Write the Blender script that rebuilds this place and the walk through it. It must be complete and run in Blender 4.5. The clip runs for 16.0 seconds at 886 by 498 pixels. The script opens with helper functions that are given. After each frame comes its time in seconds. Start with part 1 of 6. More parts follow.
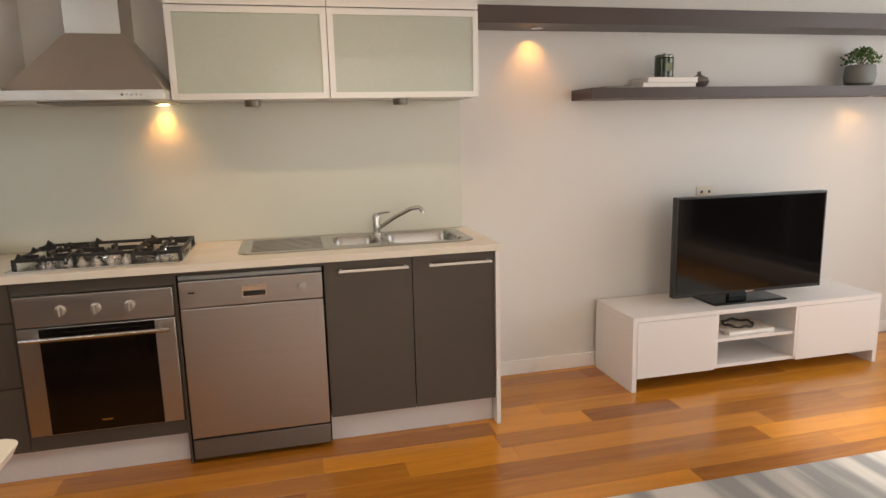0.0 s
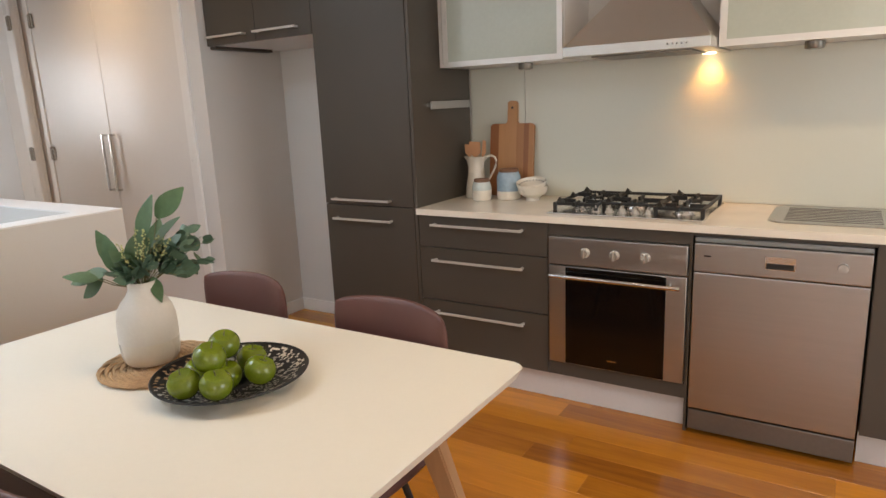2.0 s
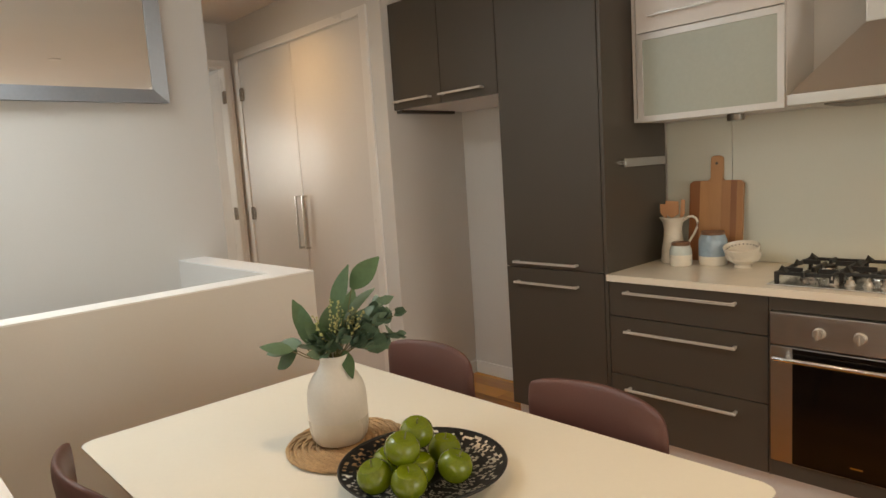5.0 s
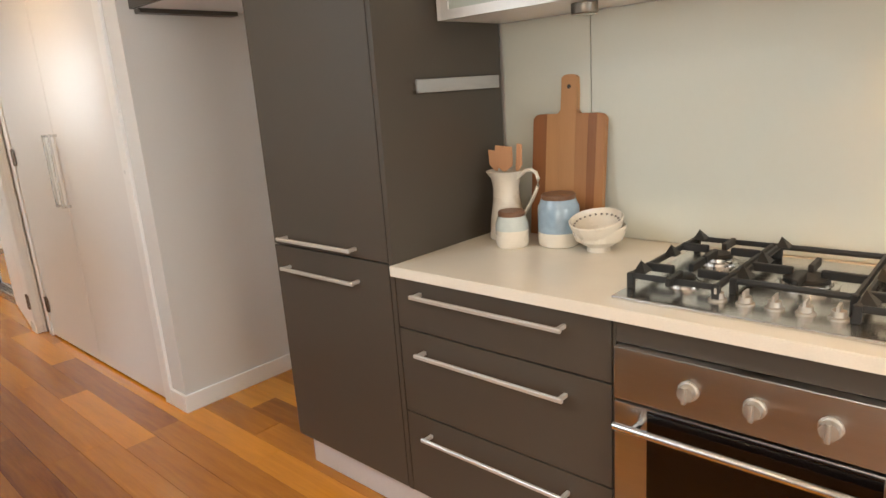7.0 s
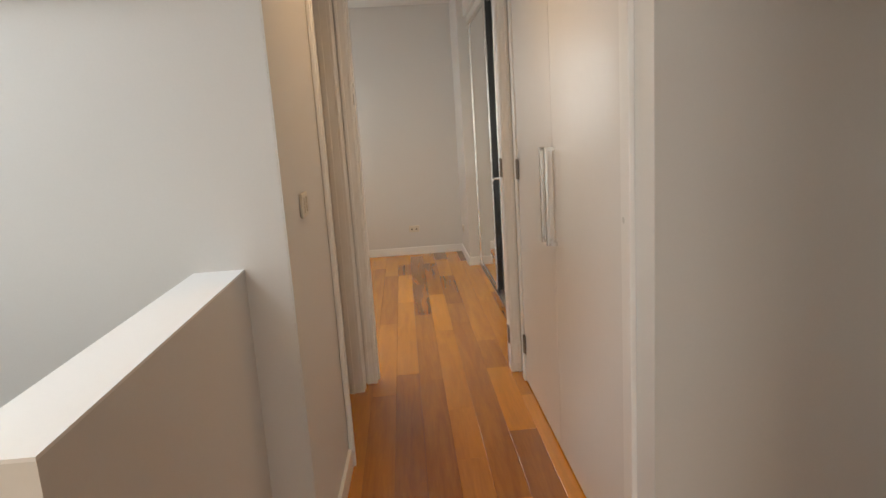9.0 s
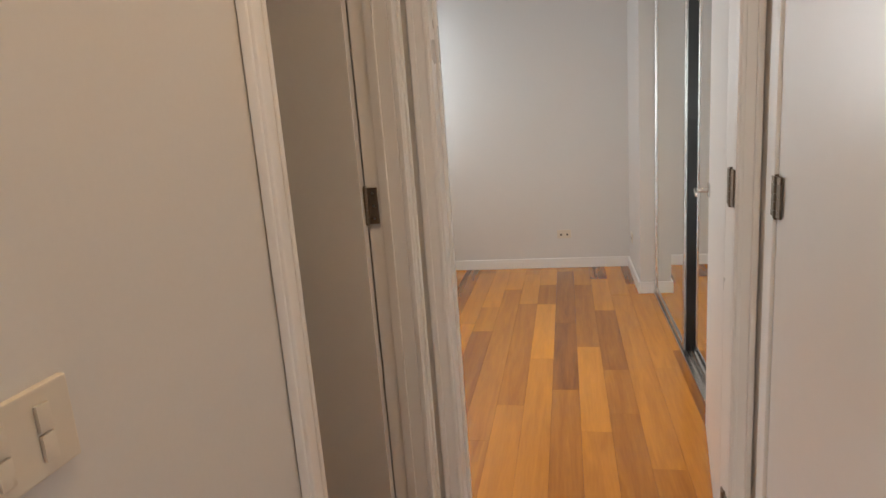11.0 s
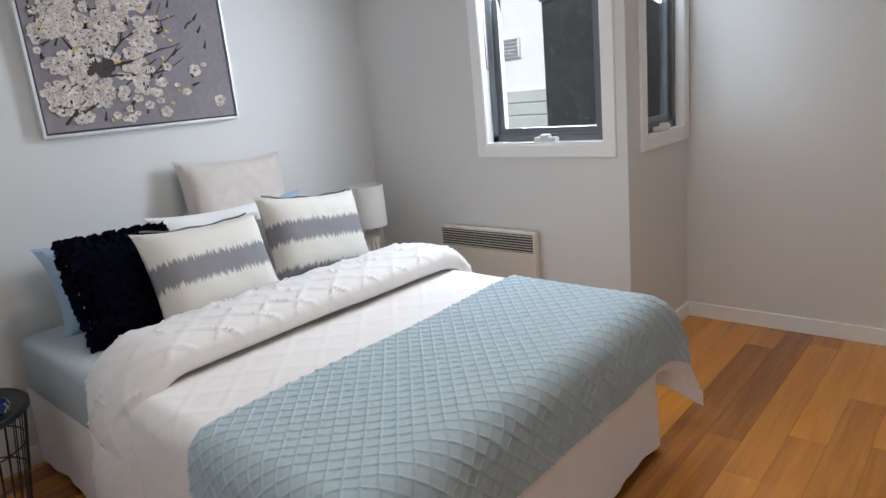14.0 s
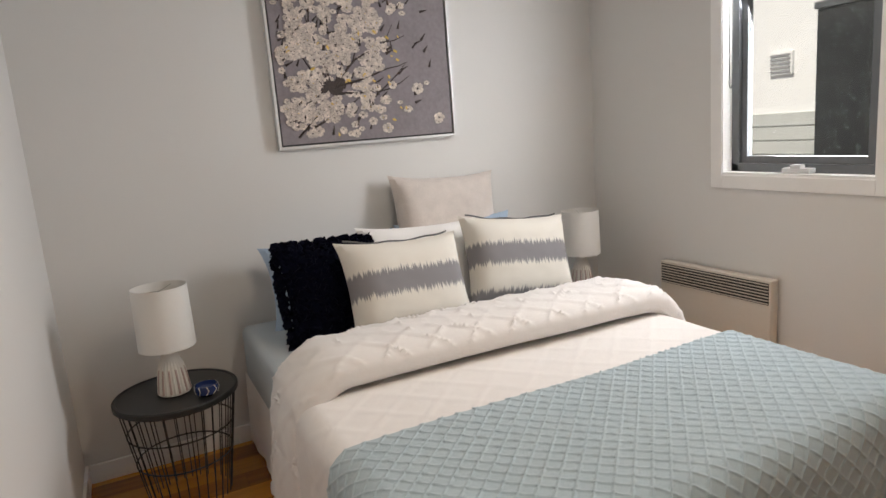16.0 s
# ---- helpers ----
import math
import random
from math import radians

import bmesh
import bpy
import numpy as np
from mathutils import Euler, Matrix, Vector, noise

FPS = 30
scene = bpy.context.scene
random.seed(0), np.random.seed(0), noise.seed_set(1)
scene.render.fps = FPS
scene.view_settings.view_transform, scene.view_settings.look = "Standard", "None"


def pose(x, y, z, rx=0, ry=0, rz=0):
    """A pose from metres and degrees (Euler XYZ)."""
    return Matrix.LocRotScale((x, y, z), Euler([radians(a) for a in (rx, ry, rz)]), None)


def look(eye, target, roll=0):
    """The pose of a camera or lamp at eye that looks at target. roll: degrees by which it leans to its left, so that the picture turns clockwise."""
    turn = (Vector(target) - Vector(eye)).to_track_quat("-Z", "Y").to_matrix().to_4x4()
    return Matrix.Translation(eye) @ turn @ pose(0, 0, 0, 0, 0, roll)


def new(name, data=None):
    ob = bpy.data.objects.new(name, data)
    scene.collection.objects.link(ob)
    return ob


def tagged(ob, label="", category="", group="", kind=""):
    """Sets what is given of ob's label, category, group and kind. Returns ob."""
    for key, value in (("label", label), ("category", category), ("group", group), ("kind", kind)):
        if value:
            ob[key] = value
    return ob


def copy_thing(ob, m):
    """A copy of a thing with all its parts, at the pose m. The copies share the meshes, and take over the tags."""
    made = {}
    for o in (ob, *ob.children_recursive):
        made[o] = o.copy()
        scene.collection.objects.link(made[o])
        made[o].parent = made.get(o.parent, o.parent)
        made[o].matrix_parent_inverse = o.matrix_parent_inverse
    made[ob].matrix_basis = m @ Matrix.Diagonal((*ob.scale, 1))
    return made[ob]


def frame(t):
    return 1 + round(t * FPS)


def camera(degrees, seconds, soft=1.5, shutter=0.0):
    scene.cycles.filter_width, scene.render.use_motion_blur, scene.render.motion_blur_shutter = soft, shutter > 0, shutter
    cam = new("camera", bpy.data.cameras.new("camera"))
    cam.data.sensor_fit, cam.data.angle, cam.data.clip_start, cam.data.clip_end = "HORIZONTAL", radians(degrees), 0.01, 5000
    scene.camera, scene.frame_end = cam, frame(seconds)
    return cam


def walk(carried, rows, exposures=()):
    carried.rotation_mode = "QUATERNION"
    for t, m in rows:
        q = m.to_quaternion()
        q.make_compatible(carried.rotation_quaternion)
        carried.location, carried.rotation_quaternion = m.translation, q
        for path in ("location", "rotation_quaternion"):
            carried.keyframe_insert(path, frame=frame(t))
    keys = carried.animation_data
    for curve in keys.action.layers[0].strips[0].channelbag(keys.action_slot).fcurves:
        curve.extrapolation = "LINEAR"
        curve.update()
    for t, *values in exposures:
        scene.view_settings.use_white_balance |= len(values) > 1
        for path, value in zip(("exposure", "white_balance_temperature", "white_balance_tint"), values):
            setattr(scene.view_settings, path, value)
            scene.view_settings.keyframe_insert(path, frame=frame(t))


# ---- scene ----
cam = camera(69.1, 16.0)
PATH = [
    (0, (0.124, 0.493, 1.424), (0.586, 2.405, 1.065), -1.4),
    (0.5, (0.108, 0.569, 1.42), (0.144, 2.53, 1.03), -2.0),
    (1, (0.143, 0.637, 1.412), (-0.227, 2.558, 0.993), -2.1),
    (1.5, (0.175, 0.657, 1.417), (-0.569, 2.46, 0.975), -2.3),
    (2, (0.15, 0.674, 1.408), (-0.898, 2.321, 0.969), -2.5),
    (2.5, (0.135, 0.649, 1.416), (-1.116, 2.154, 1.004), -2.5),
    (3, (0.118, 0.618, 1.422), (-1.254, 2.031, 1.074), -2.0),
    (3.5, (0.113, 0.611, 1.424), (-1.32, 1.981, 1.16), -1.6),
    (5.8, (-0.119, 1.17, 1.435), (-1.56, 2.532, 1.172), -4.3),
    (6, (-0.108, 1.376, 1.39), (-1.553, 2.729, 1.107), -4.2),
    (6.5, (-0.174, 1.739, 1.397), (-1.507, 3.172, 0.987), -3.9),
    (7, (-0.324, 2.086, 1.391), (-1.644, 3.51, 0.911), -4.1),
    (7.5, (-0.522, 2.341, 1.393), (-2.162, 3.383, 0.918), -3.7),
    (8, (-0.849, 2.48, 1.38), (-2.706, 3.081, 0.941), -4.3),
    (8.5, (-1.23, 2.584, 1.399), (-3.162, 2.912, 0.997), -4.1),
    (9, (-1.626, 2.682, 1.412), (-3.588, 2.785, 1.038), -3.7),
    (9.5, (-2.072, 2.714, 1.411), (-4.04, 2.655, 1.062), -3.3),
    (10, (-2.523, 2.763, 1.406), (-4.485, 2.572, 1.072), -3.4),
    (10.2, (-2.702, 2.775, 1.418), (-4.655, 2.514, 1.074), -3.2),
    (12.3, (-4.304, 2.795, 1.435), (-6.193, 2.345, 0.958), -5.4),
    (12.5, (-4.461, 2.795, 1.425), (-6.347, 2.365, 0.92), -5.0),
    (13, (-4.818, 2.82, 1.433), (-6.654, 2.257, 0.872), -4.2),
    (13.5, (-5.076, 2.764, 1.425), (-6.795, 1.902, 0.872), -4.6),
    (14, (-5.251, 2.711, 1.434), (-6.688, 1.406, 0.948), -5.5),
    (14.5, (-5.397, 2.698, 1.428), (-6.446, 1.052, 0.992), -5.7),
    (15, (-5.482, 2.706, 1.441), (-6.258, 0.912, 1.02), -5.6),
    (15.5, (-5.519, 2.698, 1.426), (-6.244, 0.879, 1.019), -5.2),
    (16, (-5.52, 2.683, 1.419), (-6.388, 0.919, 1.052), -4.5),
]
EXPOSURES = [
    (0, -0.30, 7100, 12), (0.5, -0.20, 6000, 12), (1, 0.08, 5800, 12), (1.5, 0.18, 6100, 12), (2, 0.0, 6700, 12), (2.5, -0.08, 7100, 12), (3.5, -0.32, 7700, 10), (6, 0.08, 7900, 10), (7, 0.54, 6900, 10), (8.5, 0.30, 6800, 10), (9.2, 0.0, 7300, 10), (10, 0.05, 7300, 10),
    (12.3, 0.4, 5300, 10), (13, 0.1, 5600, 10), (13.5, -0.1, 5700, 10), (15, -0.35, 6700, 12), (16, -0.35, 7000, 14),
]
walk(cam, [(t, look(eye, target, roll)) for t, eye, target, roll in PATH], EXPOSURES)

# ---- light ----
world = bpy.data.worlds.new("world")
scene.world = world
world.use_nodes = True
_nt = world.node_tree
_bg = _nt.nodes["Background"]
_sky = _nt.nodes.new("ShaderNodeTexSky")
_sky.sky_type, _sky.sun_disc = "NISHITA", False
_sky.sun_elevation, _sky.sun_rotation = radians(46), radians(98)
_nt.links.new(_sky.outputs["Color"], _bg.inputs["Color"])
_bg.inputs["Strength"].default_value = 0.12


def lamp(name, kind, m, energy, colour, **more):
    data = bpy.data.lights.new(name, kind)
    data.energy, data.color = energy, colour
    for key, value in more.items():
        if key == "size":
            data.size = value
        elif key == "size_y":
            data.shape = "RECTANGLE"
            data.size_y = value
        elif key == "spot":
            data.spot_size, data.spot_blend = radians(value), 0.9
        elif key == "soft":
            data.shadow_soft_size = value
        elif key == "angle":
            data.angle = radians(value)
    ob = new(name, data)
    ob.matrix_world = m
    return ob


DAY, WARM = (0.86, 0.93, 1.0), (1.0, 0.50, 0.16)
lamp("sun", "SUN", look((0, 0, 20), (-8, -1.2, 11.5)), 5.0, (1.0, 0.95, 0.88), angle=10)
lamp("sky_east_window", "AREA", look((4.46, 1.9, 1.35), (0, 1.9, 1.1)), 62, DAY, size=2.7, size_y=2.1)
# Fill from the south; the window it stands in is made up.
lamp("south_fill_lamp", "AREA", look((1.6, -2.16, 1.4), (1.2, 3, 1.0)), 60, (1.0, 0.93, 0.84), size=3.0, size_y=2.0)
# Assumed, unseen skylight: added to light the half wall's cap from above.
lamp("assumed_stair_skylight", "AREA", look((-2.75, 0.65, 3.0), (-2.75, 0.651, 0)), 46, (0.72, 0.86, 1.0), size=1.15, size_y=1.25)
lamp("sky_bedroom_window", "AREA", look((-8.24, 0.88, 1.66), (-5.6, 0.9, 0.7)), 46, DAY, size=0.62, size_y=1.05)
lamp("sky_bedroom_side_window", "AREA", look((-8.53, 1.235, 1.66), (-8.4, 3, 1.0)), 6, DAY, size=0.36, size_y=1.05)
lamp("hall_downlight_lamp", "SPOT", pose(-3.95, 2.78, 2.66), 28, (1.0, 0.65, 0.34), spot=150, soft=0.11)
# Added fill above the table; no ceiling lamp is known there.
lamp("dining_fill_lamp", "SPOT", pose(-1.3, 1.6, 2.66), 29, (1.0, 0.74, 0.46), spot=150, soft=0.05)
lamp("kitchen_downlight_lamp", "SPOT", pose(0.2, 2.5, 2.66), 55, (1.0, 0.74, 0.46), spot=150, soft=0.05)
# Added fill for the bed foot and floor; no known downlight here.
lamp("bedroom_fill_lamp", "SPOT", pose(-6.6, 1.9, 2.66), 66, (1.0, 0.86, 0.68), spot=160, soft=0.06)
lamp("hood_lamp", "SPOT", look((-0.42, 3.875, 1.575), (-0.42, 3.90, 1.0)), 7, (1.0, 0.42, 0.10), spot=112, soft=0.02)
lamp("shelf_lamp", "SPOT", look((1.46, 3.86, 1.942), (1.46, 3.89, 1.0)), 5, (1.0, 0.42, 0.10), spot=112, soft=0.02)
lamp("shelf_lamp_far", "SPOT", look((3.62, 3.80, 1.562), (3.62, 3.86, 0.8)), 2, WARM, spot=150, soft=0.02)

# ---- materials ----
MATS = {}


def nodes_of(name):
    m = bpy.data.materials.new(name)
    m.use_nodes = True
    return m, m.node_tree, m.node_tree.nodes["Principled BSDF"]


def mat(name, colour, rough=0.5, metal=0.0, vary=0.08, scale=3.0, fine=60.0, bump=0.05, stretch=(1, 1, 1), coat=0.0, spec=0.5, rv=0.08, sheen=0.0):
    """A plain surface with two scales of variation in colour, roughness and relief."""
    if name in MATS:
        return MATS[name]
    m, nt, p = nodes_of(name)
    co = nt.nodes.new("ShaderNodeTexCoord")
    mp = nt.nodes.new("ShaderNodeMapping")
    mp.inputs["Scale"].default_value = stretch
    nt.links.new(co.outputs["Object"], mp.inputs["Vector"])
    big, small = nt.nodes.new("ShaderNodeTexNoise"), nt.nodes.new("ShaderNodeTexNoise")
    big.inputs["Scale"].default_value, small.inputs["Scale"].default_value = scale, fine
    big.inputs["Detail"].default_value, small.inputs["Detail"].default_value = 3, 4
    for n in (big, small):
        nt.links.new(mp.outputs["Vector"], n.inputs["Vector"])
    add = nt.nodes.new("ShaderNodeMath")
    add.operation = "ADD"
    nt.links.new(big.outputs["Fac"], add.inputs[0])
    nt.links.new(small.outputs["Fac"], add.inputs[1])
    ramp = nt.nodes.new("ShaderNodeMapRange")
    ramp.inputs["From Min"].default_value, ramp.inputs["From Max"].default_value = 0.6, 1.4
    ramp.inputs["To Min"].default_value, ramp.inputs["To Max"].default_value = 1 - vary, 1 + vary
    nt.links.new(add.outputs[0], ramp.inputs["Value"])
    mul = nt.nodes.new("ShaderNodeVectorMath")
    mul.operation = "SCALE"
    mul.inputs[0].default_value = colour
    nt.links.new(ramp.outputs[0], mul.inputs["Scale"])
    nt.links.new(mul.outputs[0], p.inputs["Base Color"])
    rr = nt.nodes.new("ShaderNodeMapRange")
    rr.inputs["To Min"].default_value, rr.inputs["To Max"].default_value = max(0.02, rough - rv), min(1, rough + rv)
    nt.links.new(big.outputs["Fac"], rr.inputs["Value"])
    nt.links.new(rr.outputs[0], p.inputs["Roughness"])
    p.inputs["Metallic"].default_value = metal
    p.inputs["Coat Weight"].default_value = coat
    p.inputs["Specular IOR Level"].default_value = spec
    p.inputs["Sheen Weight"].default_value = sheen
    if bump:
        b = nt.nodes.new("ShaderNodeBump")
        b.inputs["Strength"].default_value = bump
        b.inputs["Distance"].default_value = 0.004
        nt.links.new(small.outputs["Fac"], b.inputs["Height"])
        nt.links.new(b.outputs[0], p.inputs["Normal"])
    MATS[name] = m
    return m


def wood(name, dark, light, axis="X", rough=0.35, by_object=False, coat=0.0, size=1.0, split=(0.0, 0.45, 1.0)):
    """Grained timber; by_object: each board takes its own tone."""
    if name in MATS:
        return MATS[name]
    m, nt, p = nodes_of(name)
    co = nt.nodes.new("ShaderNodeTexCoord")
    mp = nt.nodes.new("ShaderNodeMapping")
    long, across = 1.2 * size, 16 * size
    mp.inputs["Scale"].default_value = {"X": (long, across, across), "Y": (across, long, across), "Z": (across, across, long)}[axis]
    nt.links.new(co.outputs["Object"], mp.inputs["Vector"])
    vec = mp.outputs["Vector"]
    info = nt.nodes.new("ShaderNodeObjectInfo")
    if by_object:
        off = nt.nodes.new("ShaderNodeVectorMath")
        off.operation = "ADD"
        sc = nt.nodes.new("ShaderNodeMath")
        sc.operation = "MULTIPLY"
        sc.inputs[1].default_value = 53.0
        nt.links.new(info.outputs["Random"], sc.inputs[0])
        nt.links.new(sc.outputs[0], off.inputs[0])
        nt.links.new(vec, off.inputs[1])
        vec = off.outputs[0]
    grain, fine = nt.nodes.new("ShaderNodeTexNoise"), nt.nodes.new("ShaderNodeTexNoise")
    grain.inputs["Scale"].default_value, fine.inputs["Scale"].default_value = 1.0, 7.0
    grain.inputs["Detail"].default_value, grain.inputs["Distortion"].default_value = 5, 1.2
    nt.links.new(vec, grain.inputs["Vector"])
    nt.links.new(vec, fine.inputs["Vector"])
    ramp = nt.nodes.new("ShaderNodeValToRGB")
    ramp.color_ramp.elements[0].color, ramp.color_ramp.elements[1].color = (*dark, 1), (*light, 1)
    ramp.color_ramp.elements[0].position, ramp.color_ramp.elements[1].position = 0.0, 1.0
    mix = nt.nodes.new("ShaderNodeMath")
    mix.operation = "MULTIPLY_ADD"
    mix.inputs[1].default_value = 0.55
    nt.links.new(grain.outputs["Fac"], mix.inputs[0])
    if by_object:
        tone = nt.nodes.new("ShaderNodeMapRange")
        tone.inputs["To Min"].default_value, tone.inputs["To Max"].default_value = -0.12, 0.55
        nt.links.new(info.outputs["Random"], tone.inputs["Value"])
        nt.links.new(tone.outputs[0], mix.inputs[2])
    else:
        mix.inputs[2].default_value = 0.2
    add = nt.nodes.new("ShaderNodeMath")
    add.operation = "MULTIPLY_ADD"
    add.inputs[1].default_value = 0.22
    nt.links.new(fine.outputs["Fac"], add.inputs[0])
    nt.links.new(mix.outputs[0], add.inputs[2])
    nt.links.new(add.outputs[0], ramp.inputs["Fac"])
    nt.links.new(ramp.outputs["Color"], p.inputs["Base Color"])
    p.inputs["Roughness"].default_value = rough
    p.inputs["Coat Weight"].default_value = coat
    p.inputs["Coat Roughness"].default_value = 0.12
    b = nt.nodes.new("ShaderNodeBump")
    b.inputs["Strength"].default_value, b.inputs["Distance"].default_value = 0.06, 0.002
    nt.links.new(fine.outputs["Fac"], b.inputs["Height"])
    nt.links.new(b.outputs[0], p.inputs["Normal"])
    MATS[name] = m
    return m


def glass(name, colour=(1, 1, 1), rough=0.0, alpha=0.15):
    if name in MATS:
        return MATS[name]
    m, nt, p = nodes_of(name)
    nt.nodes.remove(p)
    g, t, mx, f = (nt.nodes.new("ShaderNode" + k) for k in ("BsdfGlossy", "BsdfTransparent", "MixShader", "Fresnel"))
    g.inputs["Roughness"].default_value = max(rough, 0.01)
    t.inputs["Color"].default_value = (*colour, 1)
    f.inputs["IOR"].default_value = 1.45
    nt.links.new(f.outputs[0], mx.inputs["Fac"])
    nt.links.new(t.outputs[0], mx.inputs[1])
    nt.links.new(g.outputs[0], mx.inputs[2])
    nt.links.new(mx.outputs[0], nt.nodes["Material Output"].inputs["Surface"])
    MATS[name] = m
    return m


def glow(name, colour, strength):
    if name in MATS:
        return MATS[name]
    m, nt, p = nodes_of(name)
    p.inputs["Emission Color"].default_value = (*colour, 1)
    p.inputs["Emission Strength"].default_value = strength
    p.inputs["Base Color"].default_value = (*colour, 1)
    MATS[name] = m
    return m


WALL = mat("wall_paint", (0.71, 0.697, 0.675), 0.62, vary=0.015, scale=0.8, fine=140, bump=0.03)
CEIL = mat("ceiling_paint", (0.80, 0.79, 0.77), 0.8, vary=0.015, fine=120, bump=0.03)
TRIM = mat("trim_gloss_paint", (0.86, 0.85, 0.83), 0.30, vary=0.015, fine=40, bump=0.02)
CAPP = mat("cap_satin_paint", (0.86, 0.86, 0.86), 0.5, vary=0.01, fine=60, bump=0.01)
DOORP = mat("door_satin_paint", (0.78, 0.765, 0.745), 0.30, vary=0.012, fine=30, bump=0.015, rv=0.03)
DARKLAM = mat("taupe_laminate", (0.073, 0.062, 0.051), 0.36, vary=0.05, fine=260, bump=0.05, spec=0.4)
SHELFLAM = mat("brown_laminate", (0.060, 0.042, 0.038), 0.4, vary=0.08, fine=200, bump=0.04)
WHITELAM = mat("white_laminate", (0.78, 0.765, 0.76), 0.32, vary=0.015, fine=80, bump=0.01)
KICK = mat("kick_laminate", (0.66, 0.63, 0.62), 0.38, vary=0.03, fine=60, bump=0.02)
STONE = mat("cream_stone", (0.76, 0.72, 0.64), 0.22, vary=0.05, scale=6, fine=300, bump=0.01)
STEEL = mat("brushed_steel", (0.43, 0.42, 0.41), 0.36, 1.0, vary=0.05, scale=2, fine=30, bump=0.04, stretch=(1, 8, 30))
STEELV = mat("brushed_steel_hood", (0.60, 0.57, 0.53), 0.30, 1.0, vary=0.015, scale=2, fine=30, bump=0.0, rv=0.02)
for m_ in (STEEL, STEELV):
    _n = m_.node_tree
    _t = _n.nodes.new("ShaderNodeTangent")
    _t.direction_type, _t.axis = "RADIAL", "Z"
    _n.links.new(_t.outputs[0], _n.nodes["Principled BSDF"].inputs["Tangent"])
    _n.nodes["Principled BSDF"].inputs["Anisotropic"].default_value = 0.75
CHROME = mat("satin_chrome", (0.66, 0.65, 0.63), 0.22, 1.0, vary=0.03, bump=0.0)
HANDLE = mat("satin_handle_metal", (0.66, 0.65, 0.63), 0.32, 0.5, vary=0.02, bump=0.0)
TRAY = mat("pressed_steel", (0.46, 0.45, 0.43), 0.24, 0.9, vary=0.04, fine=40, bump=0.02)
ALU = mat("anodised_aluminium", (0.70, 0.70, 0.69), 0.38, 0.35, vary=0.03, bump=0.02)
GREYALU = mat("grey_window_frame", (0.16, 0.17, 0.18), 0.35, 0.4, vary=0.05, bump=0.02)
FROST = mat("frosted_glass", (0.44, 0.49, 0.44), 0.24, vary=0.04, scale=1.5, bump=0.0, coat=0.3)
SPLASH = mat("splashback_glass", (0.62, 0.64, 0.575), 0.24, spec=0.4, vary=0.01, bump=0.0, rv=0.02)
BLACKGL = mat("black_glass", (0.004, 0.003, 0.003), 0.08, spec=0.35, vary=0.1, bump=0.0, rv=0.02)
IRON = mat("cast_iron", (0.012, 0.012, 0.012), 0.5, vary=0.2, fine=200, bump=0.2)
BLACKPL = mat("black_plastic", (0.012, 0.012, 0.013), 0.3, vary=0.1, fine=100, bump=0.02)
BLACKMT = mat("black_powder_coat", (0.018, 0.018, 0.018), 0.45, vary=0.1, fine=160, bump=0.04)
LEATHER = mat("brown_leather", (0.105, 0.043, 0.036), 0.42, vary=0.12, scale=8, fine=320, bump=0.25)
TABLETOP = mat("ivory_tabletop", (0.78, 0.76, 0.68), 0.46, vary=0.015, fine=90, bump=0.01, rv=0.02)
OAK = wood("oak", (0.30, 0.14, 0.06), (0.55, 0.33, 0.17), "Z", 0.42)
BEECH = wood("beech", (0.50, 0.24, 0.12), (0.66, 0.38, 0.22), "Z", 0.5)
BOARD = wood("floor_timber", (0.13, 0.026, 0.003), (0.72, 0.29, 0.024), "X", 0.24, by_object=True, coat=0.35)
CERAM = mat("cream_ceramic", (0.74, 0.69, 0.60), 0.28, vary=0.04, scale=12, fine=80, bump=0.02, coat=0.3)
MATTCER = mat("matt_white_ceramic", (0.72, 0.68, 0.62), 0.55, vary=0.04, scale=10, fine=120, bump=0.06)
BLUECER = mat("blue_glaze", (0.28, 0.385, 0.48), 0.22, vary=0.12, scale=14, fine=60, bump=0.02, coat=0.4)
LIDWOOD = mat("jar_lid_wood", (0.19, 0.10, 0.06), 0.45, vary=0.2, scale=20)
LEAF = mat("eucalyptus_leaf", (0.095, 0.165, 0.105), 0.5, vary=0.25, scale=9, fine=80, bump=0.1)
LEAFDK = mat("gum_leaf", (0.070, 0.135, 0.060), 0.45, vary=0.2, scale=9, fine=80, bump=0.1)
BUDS = mat("pale_buds", (0.42, 0.44, 0.20), 0.6, vary=0.3, scale=30)
STEM = mat("green_stem", (0.16, 0.15, 0.07), 0.6, vary=0.2)
APPLE = mat("green_apple", (0.135, 0.185, 0.007), 0.22, vary=0.18, scale=30, fine=200, bump=0.02, coat=0.4)
JUTE = mat("woven_jute", (0.50, 0.33, 0.18), 0.85, vary=0.3, scale=40, fine=300, bump=0.6)
QUILT = mat("white_quilt_cotton", (0.80, 0.765, 0.74), 0.9, vary=0.04, scale=5, fine=420, bump=0.35, sheen=0.2)
SHEETS = mat("white_sheet", (0.87, 0.85, 0.83), 0.9, vary=0.03, scale=4, fine=300, bump=0.2)
VALANCE = mat("blue_grey_sheet", (0.46, 0.51, 0.54), 0.9, vary=0.04, scale=5, fine=300, bump=0.2)
THROW = mat("duck_egg_throw", (0.40, 0.495, 0.54), 0.95, vary=0.07, scale=9, fine=500, bump=0.5, sheen=0.3)
NAVY = mat("navy_felt", (0.003, 0.004, 0.012), 0.95, spec=0.08, vary=0.3, scale=30, fine=300, bump=0.5)
CREAMCUSH = mat("cream_velvet", (0.64, 0.57, 0.52), 0.8, vary=0.10, scale=20, fine=200, bump=0.4, sheen=0.3)
